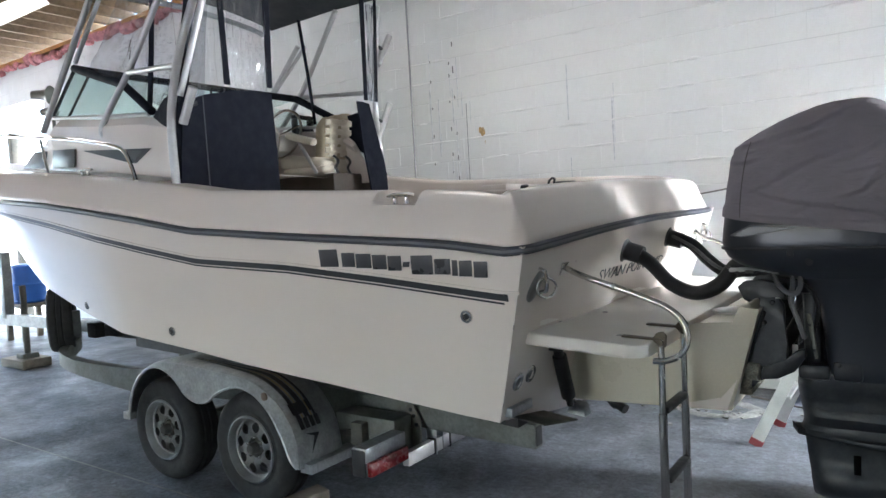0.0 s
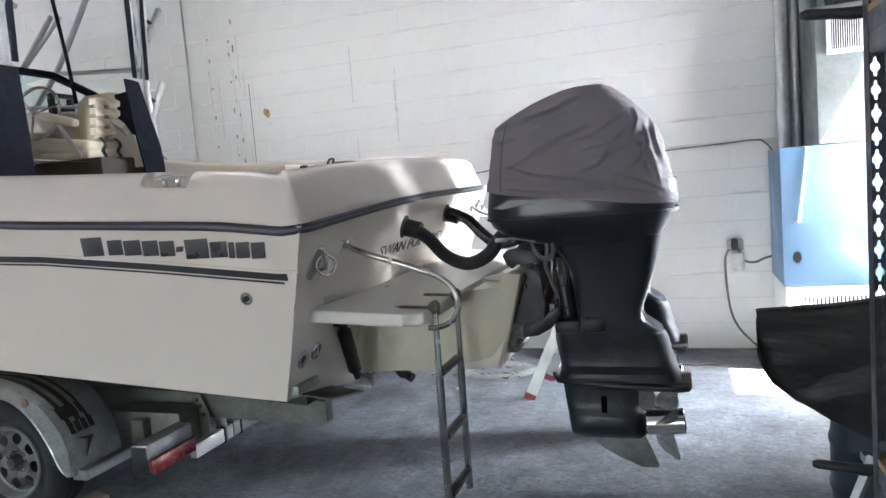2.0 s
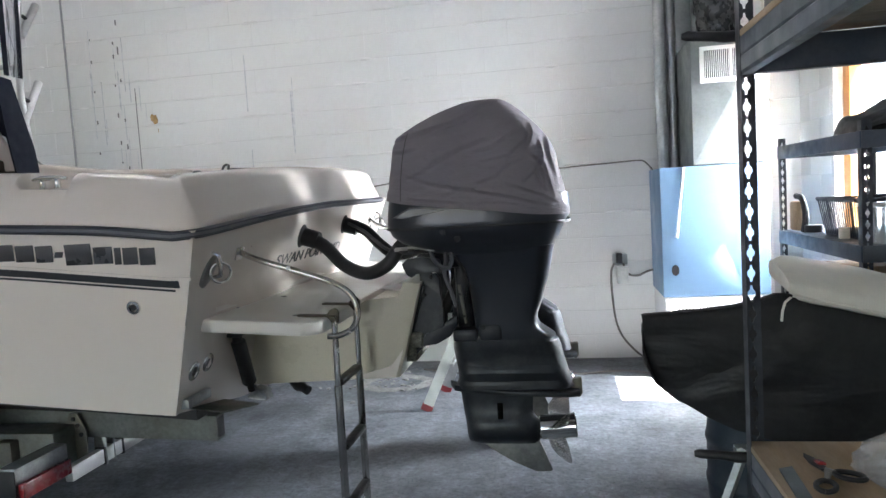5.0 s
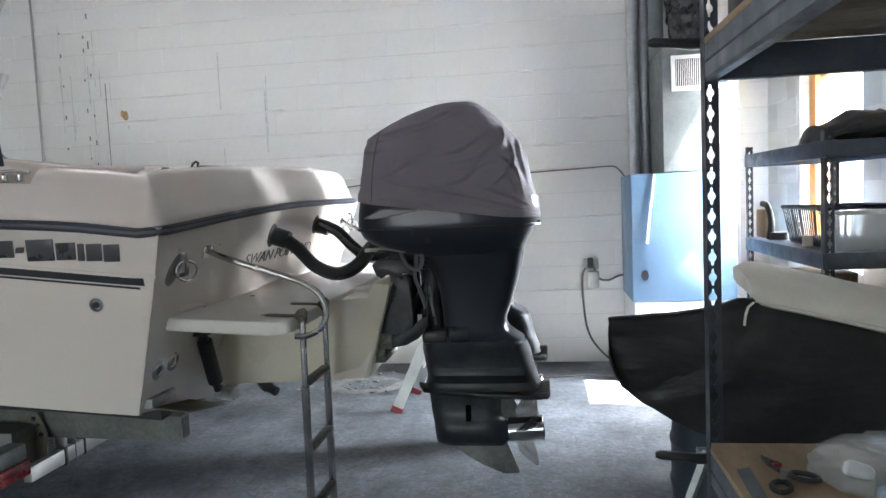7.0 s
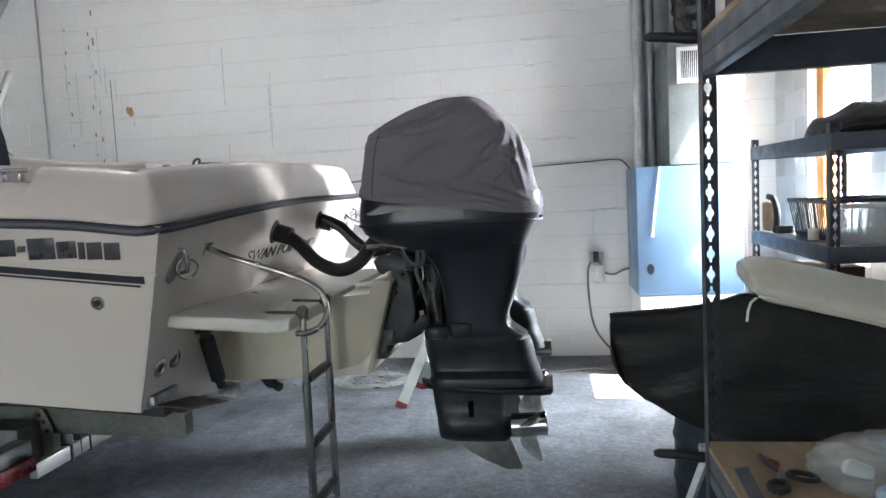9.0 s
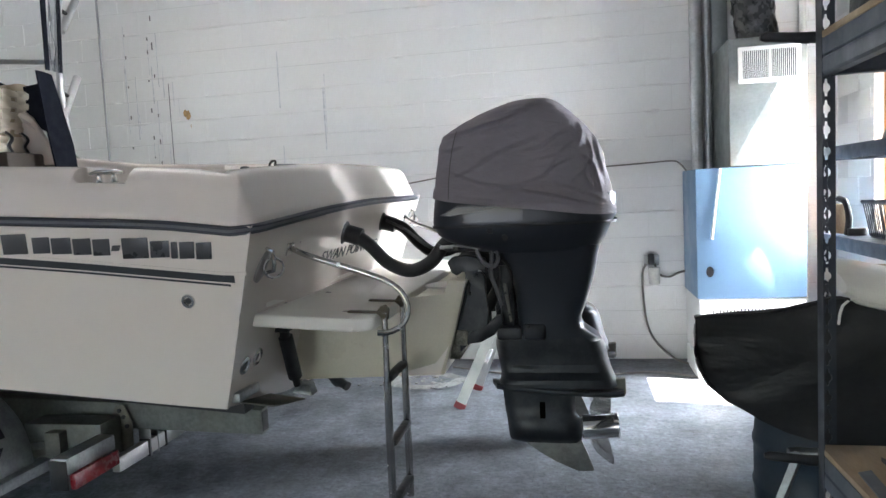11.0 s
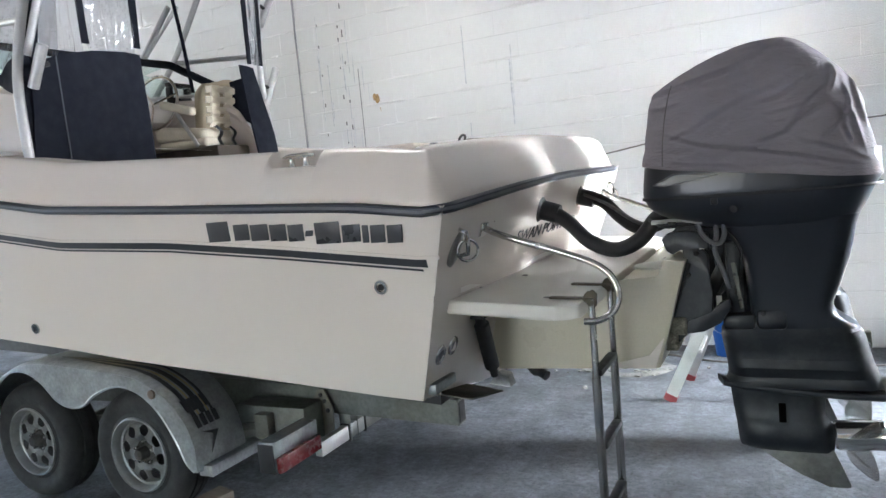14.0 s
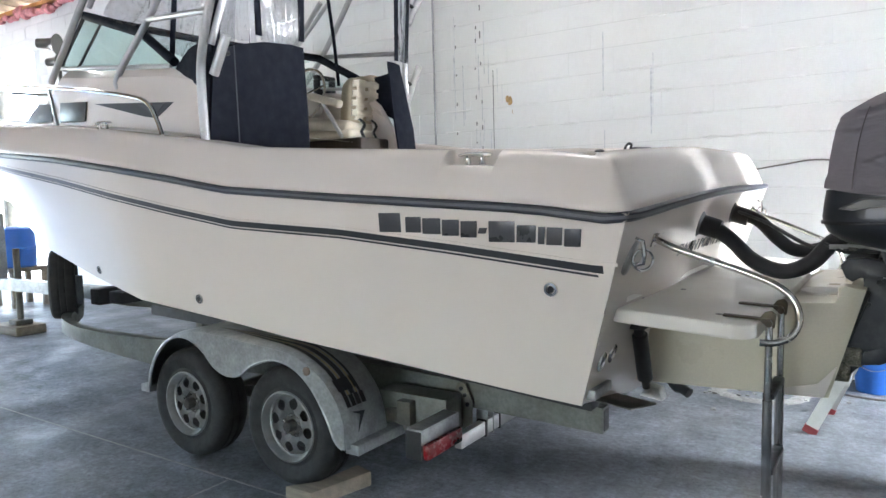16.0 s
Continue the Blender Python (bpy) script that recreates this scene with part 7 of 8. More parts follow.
def slot_post(x, y, z0, z1, sx, sy, name, parent, mt):
    """A steel angle post; sx, sy: the ways its two flanges run. The flange along x has teardrop slots."""
    bm = B()
    w, t = 0.042, 0.0025
    box(bm, min(x, x + sx * t), max(x, x + sx * t), min(y, y + sy * w), max(y, y + sy * w), z0, z1)
    # slotted flange: built as two strips with bridges, so that the slots go right through
    def xs(a, b):
        return (min(x + sx * a, x + sx * b), max(x + sx * a, x + sx * b))
    y0, y1 = min(y, y + sy * t), max(y, y + sy * t)
    mid, levels, z = 0.0215, [], z0
    while z < z1 - 0.05:
        levels += [(z + dz, hw) for dz, hw in ((0.0, 0.0), (0.008, 0.0), (0.0085, 0.0028), (0.018, 0.0040), (0.023, 0.0088), (0.0285, 0.0102), (0.034, 0.0088), (0.040, 0.0038), (0.0495, 0.0024), (0.050, 0.0))]
        z += 0.0508
    levels.append((z1, 0.0))
    for end, side in ((0.003, -1), (w, 1)):
        rs = []
        for zz, hw in levels:
            a = x + sx * (mid + side * hw)
            b = x + sx * end
            rs.append([Vector((a, y0, zz)), Vector((b, y0, zz)), Vector((b, y1, zz)), Vector((a, y1, zz))])
        skin(bm, rs, True, True)
    return part(name, bm, mt, parent, "", 20)


def shelf_beam(parent, p0, p1, h, mt):
    """A pressed shelf beam between two points at its top edge: a face with a rolled lower lip."""
    p0, p1 = Vector(p0), Vector(p1)
    d = (p1 - p0).normalized()
    n = Vector((-d.y, d.x, 0))
    prof = [(0, 0), (0.0, -h * 0.45), (0.004, -h * 0.5), (0.0, -h * 0.55), (0.0, -h + 0.006), (0.006, -h), (0.03, -h), (0.03, -h + 0.003), (0.009, -h + 0.004), (0.004, -h + 0.01), (0.004, 0)]
    bm = skin(B(), [[p + n * a + Z_AXIS * b for a, b in prof] for p in (p0, p1)], True, True)
    return part("beam", bm, mt, parent, "", 30)


near = thing("storage_shelf", (NX + 0.3, NY - 0.6, 0.0), "dark grey slotted steel shelf unit with plywood boards", "shelf", "shelf units")
X1, Y1 = NX + 0.92, NY - 1.25
slot_post(NX, NY, 0.0, 2.45, 1, -1, "post", near, M_POST)
slot_post(X1, NY, 0.0, 2.45, -1, -1, "post", near, M_SHELF)
slot_post(NX, Y1, 0.0, 2.45, 1, 1, "post", near, M_SHELF)
slot_post(X1, Y1, 0.0, 2.45, -1, 1, "post", near, M_SHELF)
for zt in (1.764, 0.755):
    shelf_beam(near, (NX + 0.001, NY - 0.003, zt), (NX + 0.001, Y1, zt), 0.084, M_SHELF)
    shelf_beam(near, (X1, NY - 0.004, zt), (NX + 0.0, NY - 0.004, zt), 0.084, M_SHELF)
    shelf_beam(near, (X1 - 0.004, NY, zt), (X1 - 0.004, Y1, zt), 0.084, M_SHELF)
    part("board", box(B(), NX + 0.0005, X1 - 0.004, Y1 + 0.01, NY - 0.006, zt + 0.002, zt + 0.018, 0.002), M_PLY, near, "plywood shelf board")
    part("batten", box(B(), NX + 0.06, X1 - 0.06, NY - 0.38, NY - 0.29, zt - 0.04, zt - 0.001, 0.003), M_LUMBER, near)
# padded hooks that stick out of the post
for z, d in ((1.782, 0.122), (0.728, 0.125)):
    hk = solo("padded_hook", tube(B(), [(NX - d, NY + 0.012, z + 0.006), (NX - d + 0.012, NY + 0.012, z + 0.006), (NX - 0.05, NY + 0.012, z), (NX - 0.02, NY + 0.012, z - 0.004), (NX + 0.04, NY + 0.012, z - 0.004)], [0.007, 0.012, 0.012, 0.014, 0.014], 10), M_BLACK, "black rubber padded hook on the shelf post", "hook", "padded hooks")

# scissors, square and bag on the lower board
ZB = 0.774
sc = thing("shears", (1.93, 1.24, ZB), "heavy shears with black handles and a red spot", "shears")
for k, (a, b, c) in enumerate((((1.923, 1.334), (1.945, 1.245), (1.916, 1.172)), ((1.923, 1.334), (1.938, 1.242), (1.978, 1.214)))):
    A_, B_, C_ = (Vector((*p, ZB + 0.006 + 0.005 * k)) for p in (a, b, c))
    d = (B_ - A_).normalized()
    n = Vector((-d.y, d.x, 0)) * 0.010
    part("blade", plate(B(), [A_, A_ + d * 0.04 - n, B_ - n * 0.8, B_ + n * 0.8, A_ + d * 0.03 + n], (0, 0, 1), 0.004), M_BLACK, sc)
    e = (C_ - B_).normalized()
    w = Vector((-e.y, e.x, 0))
    part("handle", tube(B(), [C_ + e * (0.030 * math.cos(t)) + w * (0.019 * math.sin(t)) for t in [2 * math.pi * i / 18 for i in range(19)]], 0.0058, 7), M_BLACK, sc)
    part("shank", tube(B(), [B_, C_ - e * 0.028], [0.008, 0.006], 7), M_HINGE, sc)
part("pivot", plate(B(), [(1.928, 1.285, ZB + 0.016), (1.944, 1.282, ZB + 0.016), (1.947, 1.258, ZB + 0.016), (1.930, 1.262, ZB + 0.016)], (0, 0, 1), 0.005, 0.001), M_RED, sc, "red grip by the pivot")
solo("steel_rule", plate(B(), [(1.852, 1.272, ZB), (1.884, 1.286, ZB), (1.872, 1.10, ZB), (1.842, 1.10, ZB)], (0, 0, 1), 0.003), M_SHELF, "short dull steel rule lying on plywood", "rule")
bg, rs_ = B(), []
for j in range(9):
    v = j / 8
    row = []
    for i in range(24):
        a = 2 * math.pi * i / 24
        r = (1.0 - 0.55 * v ** 2) * (1 + 0.22 * noise.noise(Vector((math.cos(a) * 2, math.sin(a) * 2, v * 3))))
        row.append(Vector((2.21 + 0.20 * r * math.cos(a), 1.25 + 0.17 * r * math.sin(a), ZB + 0.002 + 0.075 * v + 0.02 * v * noise.noise(Vector((a * 2, v * 5, 3))))))
    rs_.append(row)
solo("plastic_bag", skin(bg, rs_, True, True), M_BAG, "crumpled clear plastic bag on the lower shelf", "plastic bag", angle=70)
for k in range(5):
    a = k * 1.3
    solo("bagged_part", lathe(B(), (2.18 + 0.06 * math.cos(a), 1.20 + 0.07 * math.sin(a), ZB + 0.004), (math.cos(a), math.sin(a), 0.2), [(0, 0.012), (0.01, 0.02), (0.05, 0.02), (0.06, 0.01)], 10), M_PALEBLUE if k % 2 else M_CLOUDY, "small plastic fitting inside the clear bag", "fitting", "bagged fittings")
# black bundle above, on the top board
bd, rs_ = B(), []
for j in range(8):
    v = j / 7
    rs_.append([Vector((p.x + 0.02 * noise.noise(p * 14), p.y + 0.02 * noise.noise(p * 11), p.z)) for p in superloop(1.99, 1.28, 1.786 + 0.22 * v, 0.13 * (1 - 0.3 * v * v), 0.16 * (1 - 0.3 * v * v), 2.6, 24)])
solo("black_bag", skin(bd, rs_, True, True), M_TARP, "crumpled black bag on the top board", "bag", angle=70)

# ---------------------------------------------------------------- covered dinghy with a cushion on it
# near face almost flat; each row: x, bottom, top, width
DIN = [(1.672, 0.80, 0.944, 0.035), (1.684, 0.765, 0.948, 0.05), (1.72, 0.695, 0.951, 0.10), (1.80, 0.61, 0.954, 0.25), (1.90, 0.545, 0.959, 0.40), (2.0, 0.495, 0.972, 0.46), (2.08, 0.47, 0.992, 0.49), (2.14, 0.455, 1.012, 0.50), (2.18, 0.45, 1.01, 0.50), (2.30, 0.44, 0.975, 0.51), (2.50, 0.42, 0.93, 0.52), (2.75, 0.41, 0.88, 0.52), (3.05, 0.40, 0.84, 0.52), (3.12, 0.42, 0.82, 0.50)]
dn, rs_ = B(), []
for x, z0, z1, w in DIN:
    y0 = 2.262 + 0.02 * abs(x - 2.1)
    h = z1 - z0
    near_side = [(y0 + 0.02 + 0.05 * (1 - u) ** 3, z0 + h * u) for u in (0.0, 0.12, 0.25, 0.4, 0.55, 0.7, 0.84, 0.93)] + [(y0 + 0.03, z0 + h * 0.985), (y0 + 0.055, z1)]
    top_side = [(y0 + 0.06 + (2 * w - 0.12) * u, z1 - 0.30 * w * 2 * u) for u in (0.2, 0.4, 0.6, 0.8)]
    zf = max(z1 - 0.62 * w, z0 + 0.04)
    far_side = [(y0 + 2 * w - 0.05, zf), (y0 + 2 * w - 0.02, zf - 0.01), (y0 + 2 * w, z0 + (zf - z0) * 0.6), (y0 + 2 * w - 0.02, z0 + (zf - z0) * 0.3), (y0 + 2 * w - 0.08, z0)]
    under = [(y0 + w * 1.5, z0 - 0.02), (y0 + w, z0 - 0.03), (y0 + w * 0.5, z0 - 0.02)]
    rs_.append([Vector((x, y, z)) for y, z in near_side + top_side + far_side + under])
skin(dn, rs_, True, True)
bmesh.ops.subdivide_edges(dn, edges=dn.edges[:], cuts=2, use_grid_fill=True)
for v in dn.verts:
    p = v.co
    sag = math.sin((p.z * 1.2 + p.x * 0.75 - 2.2) * 9) * 0.010
    v.co = p + Vector((0, sag + 0.018 * noise.noise(Vector((p.x * 3, p.y * 2, p.z * 6 - p.x * 3))) + 0.006 * noise.noise(p * 14), 0.004 * noise.noise(p * 8)))
dinghy = thing("covered_dinghy", (2.4, 2.7, 0.40), "small boat under a dusty black vinyl cover, on stands", "dinghy")
part("cover", dn, M_TARP, dinghy, "", 50)
hem = smooth_line([(x, 2.262 + 0.02 * abs(x - 2.1) + 0.028, z1 - 0.006) for x, z0, z1, w in DIN], 3)
part("hem", tube(B(), hem, 0.006, 6), M_TARP, dinghy)
part("hull_under_cover", box(B(), 2.2, 3.0, 2.45, 3.1, 0.36, 0.44, 0.05), M_BLACK, dinghy)
cu, rs_ = B(), []
for k in range(23):
    # a long pad that slopes down to one end; the other end is rolled over
    u = k / 22
    x = 2.175 + 0.87 * u
    end = max(0.0, 1 - u / 0.07)
    zn = 1.068 - 0.255 * (x - 2.175)
    row = []
    for y, z in ((2.262, -0.006), (2.248, -0.022), (2.246, -0.05), (2.256, -0.068), (2.29, -0.076), (2.48, -0.04), (2.545, -0.02), (2.56, 0.03), (2.545, 0.068), (2.50, 0.076), (2.38, 0.050), (2.30, 0.018)):
        f = (y - 2.246) / 0.314
        row.append(Vector((x + 0.012 * f, y + end * 0.02 * (0.5 - f) + 0.006 * noise.noise(Vector((x * 6, y * 6, 3))), zn + 0.01 + (z - 0.01) * (1 - 0.45 * end * end) + 0.006 * noise.noise(Vector((x * 7, y * 5, 8))) - 0.008 * end)))
    rs_.append(row)
skin(cu, rs_, True, True)
cush = thing("boat_cushion", (2.6, 2.6, 0.9), "off-white vinyl boat cushion lying on the covered dinghy", "cushion")
part("cushion", cu, M_CUSHION, cush, "", 40)
part("piping", tube(B(), [(2.185, 2.247, 1.008), (2.52, 2.245, 0.924), (2.72, 2.245, 0.873), (3.0, 2.245, 0.802)], 0.006, 6), M_CUSHION, cush)
part("strap", tube(B(), [(2.182, 2.262, 1.0), (2.160, 2.252, 0.985), (2.150, 2.25, 0.955), (2.146, 2.25, 0.918)], 0.007, 6, squash=0.5), M_CUSHION, cush, "white hanging tie")
dr = thing("plastic_drum", (2.17, 2.66, 0.0), "dark blue plastic drum under the covered dinghy", "drum")
part("drum", lathe(B(), (2.17, 2.66, 0.0), (0, 0, 1), [(0.0, 0.19), (0.012, 0.205), (0.15, 0.212), (0.16, 0.218), (0.18, 0.218), (0.19, 0.212), (0.33, 0.212), (0.34, 0.218), (0.36, 0.218), (0.37, 0.212), (0.45, 0.205), (0.465, 0.18), (0.47, 0.0)], 36), M_DRUM, dr)
stn = thing("dinghy_stand", (2.3, 2.3, 0.0), "grey steel trestle stand under the covered dinghy", "stand")
for a, b in (((2.02, 2.22, 0.0), (2.14, 2.22, 0.47)), ((1.83, 2.20, 0.0), (2.00, 2.20, 0.47)), ((2.95, 2.4, 0.0), (2.95, 2.4, 0.42))):
    part("leg", tube(B(), [a, b], 0.018, 4), M_GALV, stn)
part("top_bar", box(B(), 1.97, 3.0, 2.20, 2.25, 0.44, 0.47, 0.004), M_GALV, stn)

# ---------------------------------------------------------------- far shelf by the window
SX, SY0, SY1 = 2.68, 2.93, 4.10
far = thing("storage_shelf", (2.95, 3.5, 0.0), "blue grey steel shelf unit under the window, full of boxes", "shelf", "shelf units")
for x, sx in ((SX, 1), (3.20, -1)):
    for y, sy in ((SY0, 1), (SY1, -1)):
        slot_post(x, y, 0.0, 1.65, sx, sy, "post", far, M_POST)
for zt in (1.605, 1.105, 0.5):
    for x in (SX - 0.002, 3.20):
        part("beam", box(B(), x - 0.004, x + 0.014, SY0, SY1, zt - 0.075, zt, 0.003), M_SHELFBLUE, far)
    for y in (SY0 - 0.002, SY1):
        part("beam", box(B(), SX, 3.20, y - 0.004, y + 0.012, zt - 0.075, zt, 0.003), M_SHELF, far)
    part("board", box(B(), SX + 0.016, 3.19, SY0 + 0.012, SY1 - 0.004, zt - 0.018, zt - 0.002), M_SHELFBLUE, far)
# things on it: crumpled black cloth on top, basket, bin, bottles
cl_, rs_ = B(), []
for j in range(9):
    v = j / 8
    rs_.append([Vector((p.x, p.y, p.z)) + Vector((0.03, 0.05, 0.05)) * noise.noise(p * 8 + Vector((0, 0, v))) for p in superloop(2.94, 3.22 - 0.06 * v, 1.607 + 0.14 * v, 0.22 * math.cos(v * 1.3) + 0.01, 0.30 * math.cos(v * 1.25) ** 0.8 + 0.01, 2.6, 30)])
solo("folded_cloth", skin(cl_, rs_, True, True), M_TARP, "heap of crumpled black cloth on the shelf top", "cloth", angle=70)


def basket(x, y, z, lx, ly, h, mt):
    bs = thing("plastic_basket", (x, y, z), "dark blue slotted plastic basket on the shelf", "basket")
    rim_ = B()
    tube(rim_, [Vector((x + lx / 2 * a, y + ly / 2 * b, z + h)) for a, b in ((-1, -1), (1, -1), (1, 1), (-1, 1), (-1, -1))], 0.012, 6)
    part("rim", rim_, mt, bs)
    part("bottom", box(B(), x - lx / 2 * 0.86, x + lx / 2 * 0.86, y - ly / 2 * 0.86, y + ly / 2 * 0.86, z, z + 0.03, 0.004), mt, bs)
    n = 18
    for i in range(n + 1):
        u = -1 + 2 * i / n
        for side in (-1, 1):
            part("bar", tube(B(), [(x + side * lx / 2 * 0.86, y + u * ly / 2 * 0.86, z + 0.01), (x + side * lx / 2, y + u * ly / 2, z + h)], 0.0035, 5), mt, bs)
            if i % 2 == 0:
                part("bar", tube(B(), [(x + u * lx / 2 * 0.86, y + side * ly / 2 * 0.86, z + 0.01), (x + u * lx / 2, y + side * ly / 2, z + h)], 0.0035, 5), mt, bs)
    return bs


basket(2.93, 3.42, 1.106, 0.36, 0.50, 0.19, M_BASKET)
bn = thing("storage_bin", (2.93, 3.04, 1.105), "cloudy clear plastic bin on the shelf", "bin")
part("bin", box(B(), 2.74, 3.12, 2.96, 3.13, 1.107, 1.275, 0.015), M_BIN, bn)
part("rim", tube(B(), [(2.735, 2.955, 1.277), (3.125, 2.955, 1.277), (3.125, 3.135, 1.277), (2.735, 3.135, 1.277), (2.735, 2.955, 1.277)], 0.008, 6), M_CLOUDY, bn)
td = thing("tape_gun", (2.76, 3.98, 1.105), "brown tape dispenser with a grey handle", "tape gun")
part("body", box(B(), 2.72, 2.76, 3.92, 4.05, 1.108, 1.28, 0.015), M_PLY, td)
part("handle", tube(B(), smooth_line([(2.74, 3.86, 1.11), (2.74, 3.83, 1.20), (2.74, 3.88, 1.29), (2.74, 3.98, 1.31)], 4), 0.018, 8), M_BLACK, td)
for k, (x, y, r, h, mt, nm, lb) in enumerate(((2.78, 3.82, 0.05, 0.04, M_BLACK, "tape", "black tape ring lying on the shelf"), (2.84, 3.76, 0.03, 0.14, M_BAG, "spray_bottle", "clear bottle on the shelf beside the basket"),
                                              (3.05, 3.80, 0.035, 0.17, M_WHITE, "bottle", "white plastic bottle on the shelf"), (2.75, 3.32, 0.025, 0.05, M_CUSHION, "cord_coil", "pale coil of cord on the shelf"))):
    solo(nm, lathe(B(), (x, y, 1.107), (0, 0, 1), [(0, r), (h * 0.7, r), (h * 0.82, r * 0.5), (h, r * 0.45)] if h > 0.1 else [(0, r), (h, r), (h, r * 0.6)], 18), mt, lb, nm.split("_")[-1])
for k, (y, w, h, mt, lb) in enumerate(((3.02, 0.15, 0.43, M_AMBERJUG, "amber brown jug with a narrow neck below the shelf"), (3.28, 0.14, 0.36, M_BLACK, "black jug with a narrow neck below the shelf"), (3.66, 0.34, 0.44, M_PLY, "brown carton below the shelf"))):
    if "carton" in lb:
        solo("carton", box(B(), 2.76, 3.06, y - w / 2, y + w / 2, 0.502, 0.502 + h, 0.004), mt, lb, "carton")
    else:
        solo("jug", lathe(B(), (2.86, y, 0.502), (0, 0, 1), [(0, w * 0.5), (h * 0.6, w * 0.5), (h * 0.85, w * 0.2), (h, w * 0.18)], 20), mt, lb, "jug")

# ---------------------------------------------------------------- step ladder and odds behind the engines
sl = thing("step_ladder", (0.6, 4.2, 0.0), "aluminium step stool with red rubber feet behind the engines", "step ladder")
F0, F1 = Vector((0.443, 4.12, 0.03)), Vector((0.500, 4.56, 0.03))
T0, T1 = Vector((0.79, 4.22, 0.78)), Vector((0.81, 4.50, 0.78))
R0, R1 = Vector((1.14, 4.20, 0.03)), Vector((1.14, 4.60, 0.03))


def channel(a, b, w=0.068, t=0.024):
    d = (b - a).normalized()
    u = Vector((0, 1, 0))
    n = d.cross(u).normalized()
    return skin(B(), [[p + n * w / 2 * i + u * t / 2 * j for i, j in ((-1, -1), (1, -1), (1, 1), (-1, 1))] for p in (a, b)], True, True)


for a, b in ((F0, T0), (F1, T1), (R0, T0), (R1, T1)):
    part("rail", channel(a, b), M_ALU, sl)
    d = (b - a).normalized()
    part("foot", channel(a - d * 0.03, a + d * 0.012, 0.076, 0.032), M_REDRUBBER, sl, "red rubber foot")
for f in (0.36, 0.72):
    a, b = F0.lerp(T0, f), F1.lerp(T1, f)
    part("tread", box(B(), a.x - 0.03, a.x + 0.06, a.y, b.y, a.z - 0.01, a.z + 0.012, 0.004), M_ALU, sl)
part("top_step", box(B(), 0.72, 0.94, 4.2, 4.52, 0.78, 0.81, 0.006), M_ALU, sl)
bu = thing("plastic_bucket", (0.72, 5.25, 0.0), "bright blue plastic bucket on the floor", "bucket")
part("bucket", lathe(B(), (0.72, 5.25, 0.0), (0, 0, 1), [(0, 0.11), (0.30, 0.145), (0.305, 0.155), (0.33, 0.155), (0.33, 0.14), (0.02, 0.10)], 28), M_BLUE, bu)
part("handle", tube(B(), smooth_line([(0.57, 5.25, 0.31), (0.60, 5.15, 0.22), (0.72, 5.10, 0.17), (0.84, 5.15, 0.22), (0.87, 5.25, 0.31)], 5), 0.004, 6), M_STEEL, bu)
random.seed(8)
RUBBLE = (0.05, 4.82)
rub_ = B()
for k in range(46):
    x, y = random.gauss(RUBBLE[0], 0.22), random.gauss(RUBBLE[1], 0.16)
    r = random.uniform(0.006, 0.022)
    q = bmesh.ops.create_icosphere(rub_, subdivisions=1, radius=r)["verts"]
    for v in q:
        v.co = Vector((x + v.co.x * random.uniform(0.7, 1.6), y + v.co.y * random.uniform(0.7, 1.4), r * 0.35 + v.co.z * 0.6))
ridge = []
for k in range(41):
    a = 2 * math.pi * k / 40
    cx, cy = RUBBLE[0] + 0.26 * math.cos(a) * (1 + 0.2 * noise.noise(Vector((k * 0.3, 1, 0)))), RUBBLE[1] + 0.20 * math.sin(a)
    ridge.append([Vector((cx + d * math.cos(a), cy + d * math.sin(a), h)) for d, h in ((-0.07, -0.003), (-0.035, 0.006 + 0.008 * noise.noise(Vector((k * 0.9, 2, 3)))), (0.0, 0.011 + 0.016 * noise.noise(Vector((k * 0.7, 5, 3)))), (0.03, 0.005 + 0.008 * noise.noise(Vector((k * 1.1, 7, 3)))), (0.06, -0.003))])
skin(rub_, ridge, False)
solo("rubble", rub_, M_CRUMB, "broken ring of mortar left on the floor", "rubble", kind="stuff")

# ---------------------------------------------------------------- beyond the bow
solo("steel_post", box(B(), -11.6, -11.45, 5.25, 5.40, 0.0, 3.3, 0.008), M_GALVDARK, "dark steel post by the far opening", "post")
bb = thing("plastic_barrel", (-9.62, 4.52, 0.55), "bright blue plastic barrel on a timber stand", "barrel")
part("barrel", lathe(B(), (-9.62, 4.52, 0.551), (0, 0, 1), [(0, 0.20), (0.03, 0.225), (0.25, 0.23), (0.26, 0.24), (0.28, 0.24), (0.29, 0.23), (0.54, 0.225), (0.57, 0.18), (0.58, 0.0)], 30), M_BLUE, bb)
st_ = thing("timber_stand", (-9.62, 4.52, 0.0), "rough timber stand holding a blue barrel", "stand")
part("top", box(B(), -9.92, -9.32, 4.25, 4.80, 0.50, 0.55, 0.006), M_LUMBER, st_)
for x in (-9.88, -9.40):
    for y in (4.28, 4.70):
        part("leg", box(B(), x, x + 0.07, y, y + 0.07, 0.0, 0.50, 0.005), M_LUMBER, st_)
solo("ceiling_duct", tube(B(), [(-12.5, 4.4, 4.22), (-8.0, 3.4, 4.22)], 0.20, 20), M_GALVDARK, "dull round metal duct under the joists", "duct")

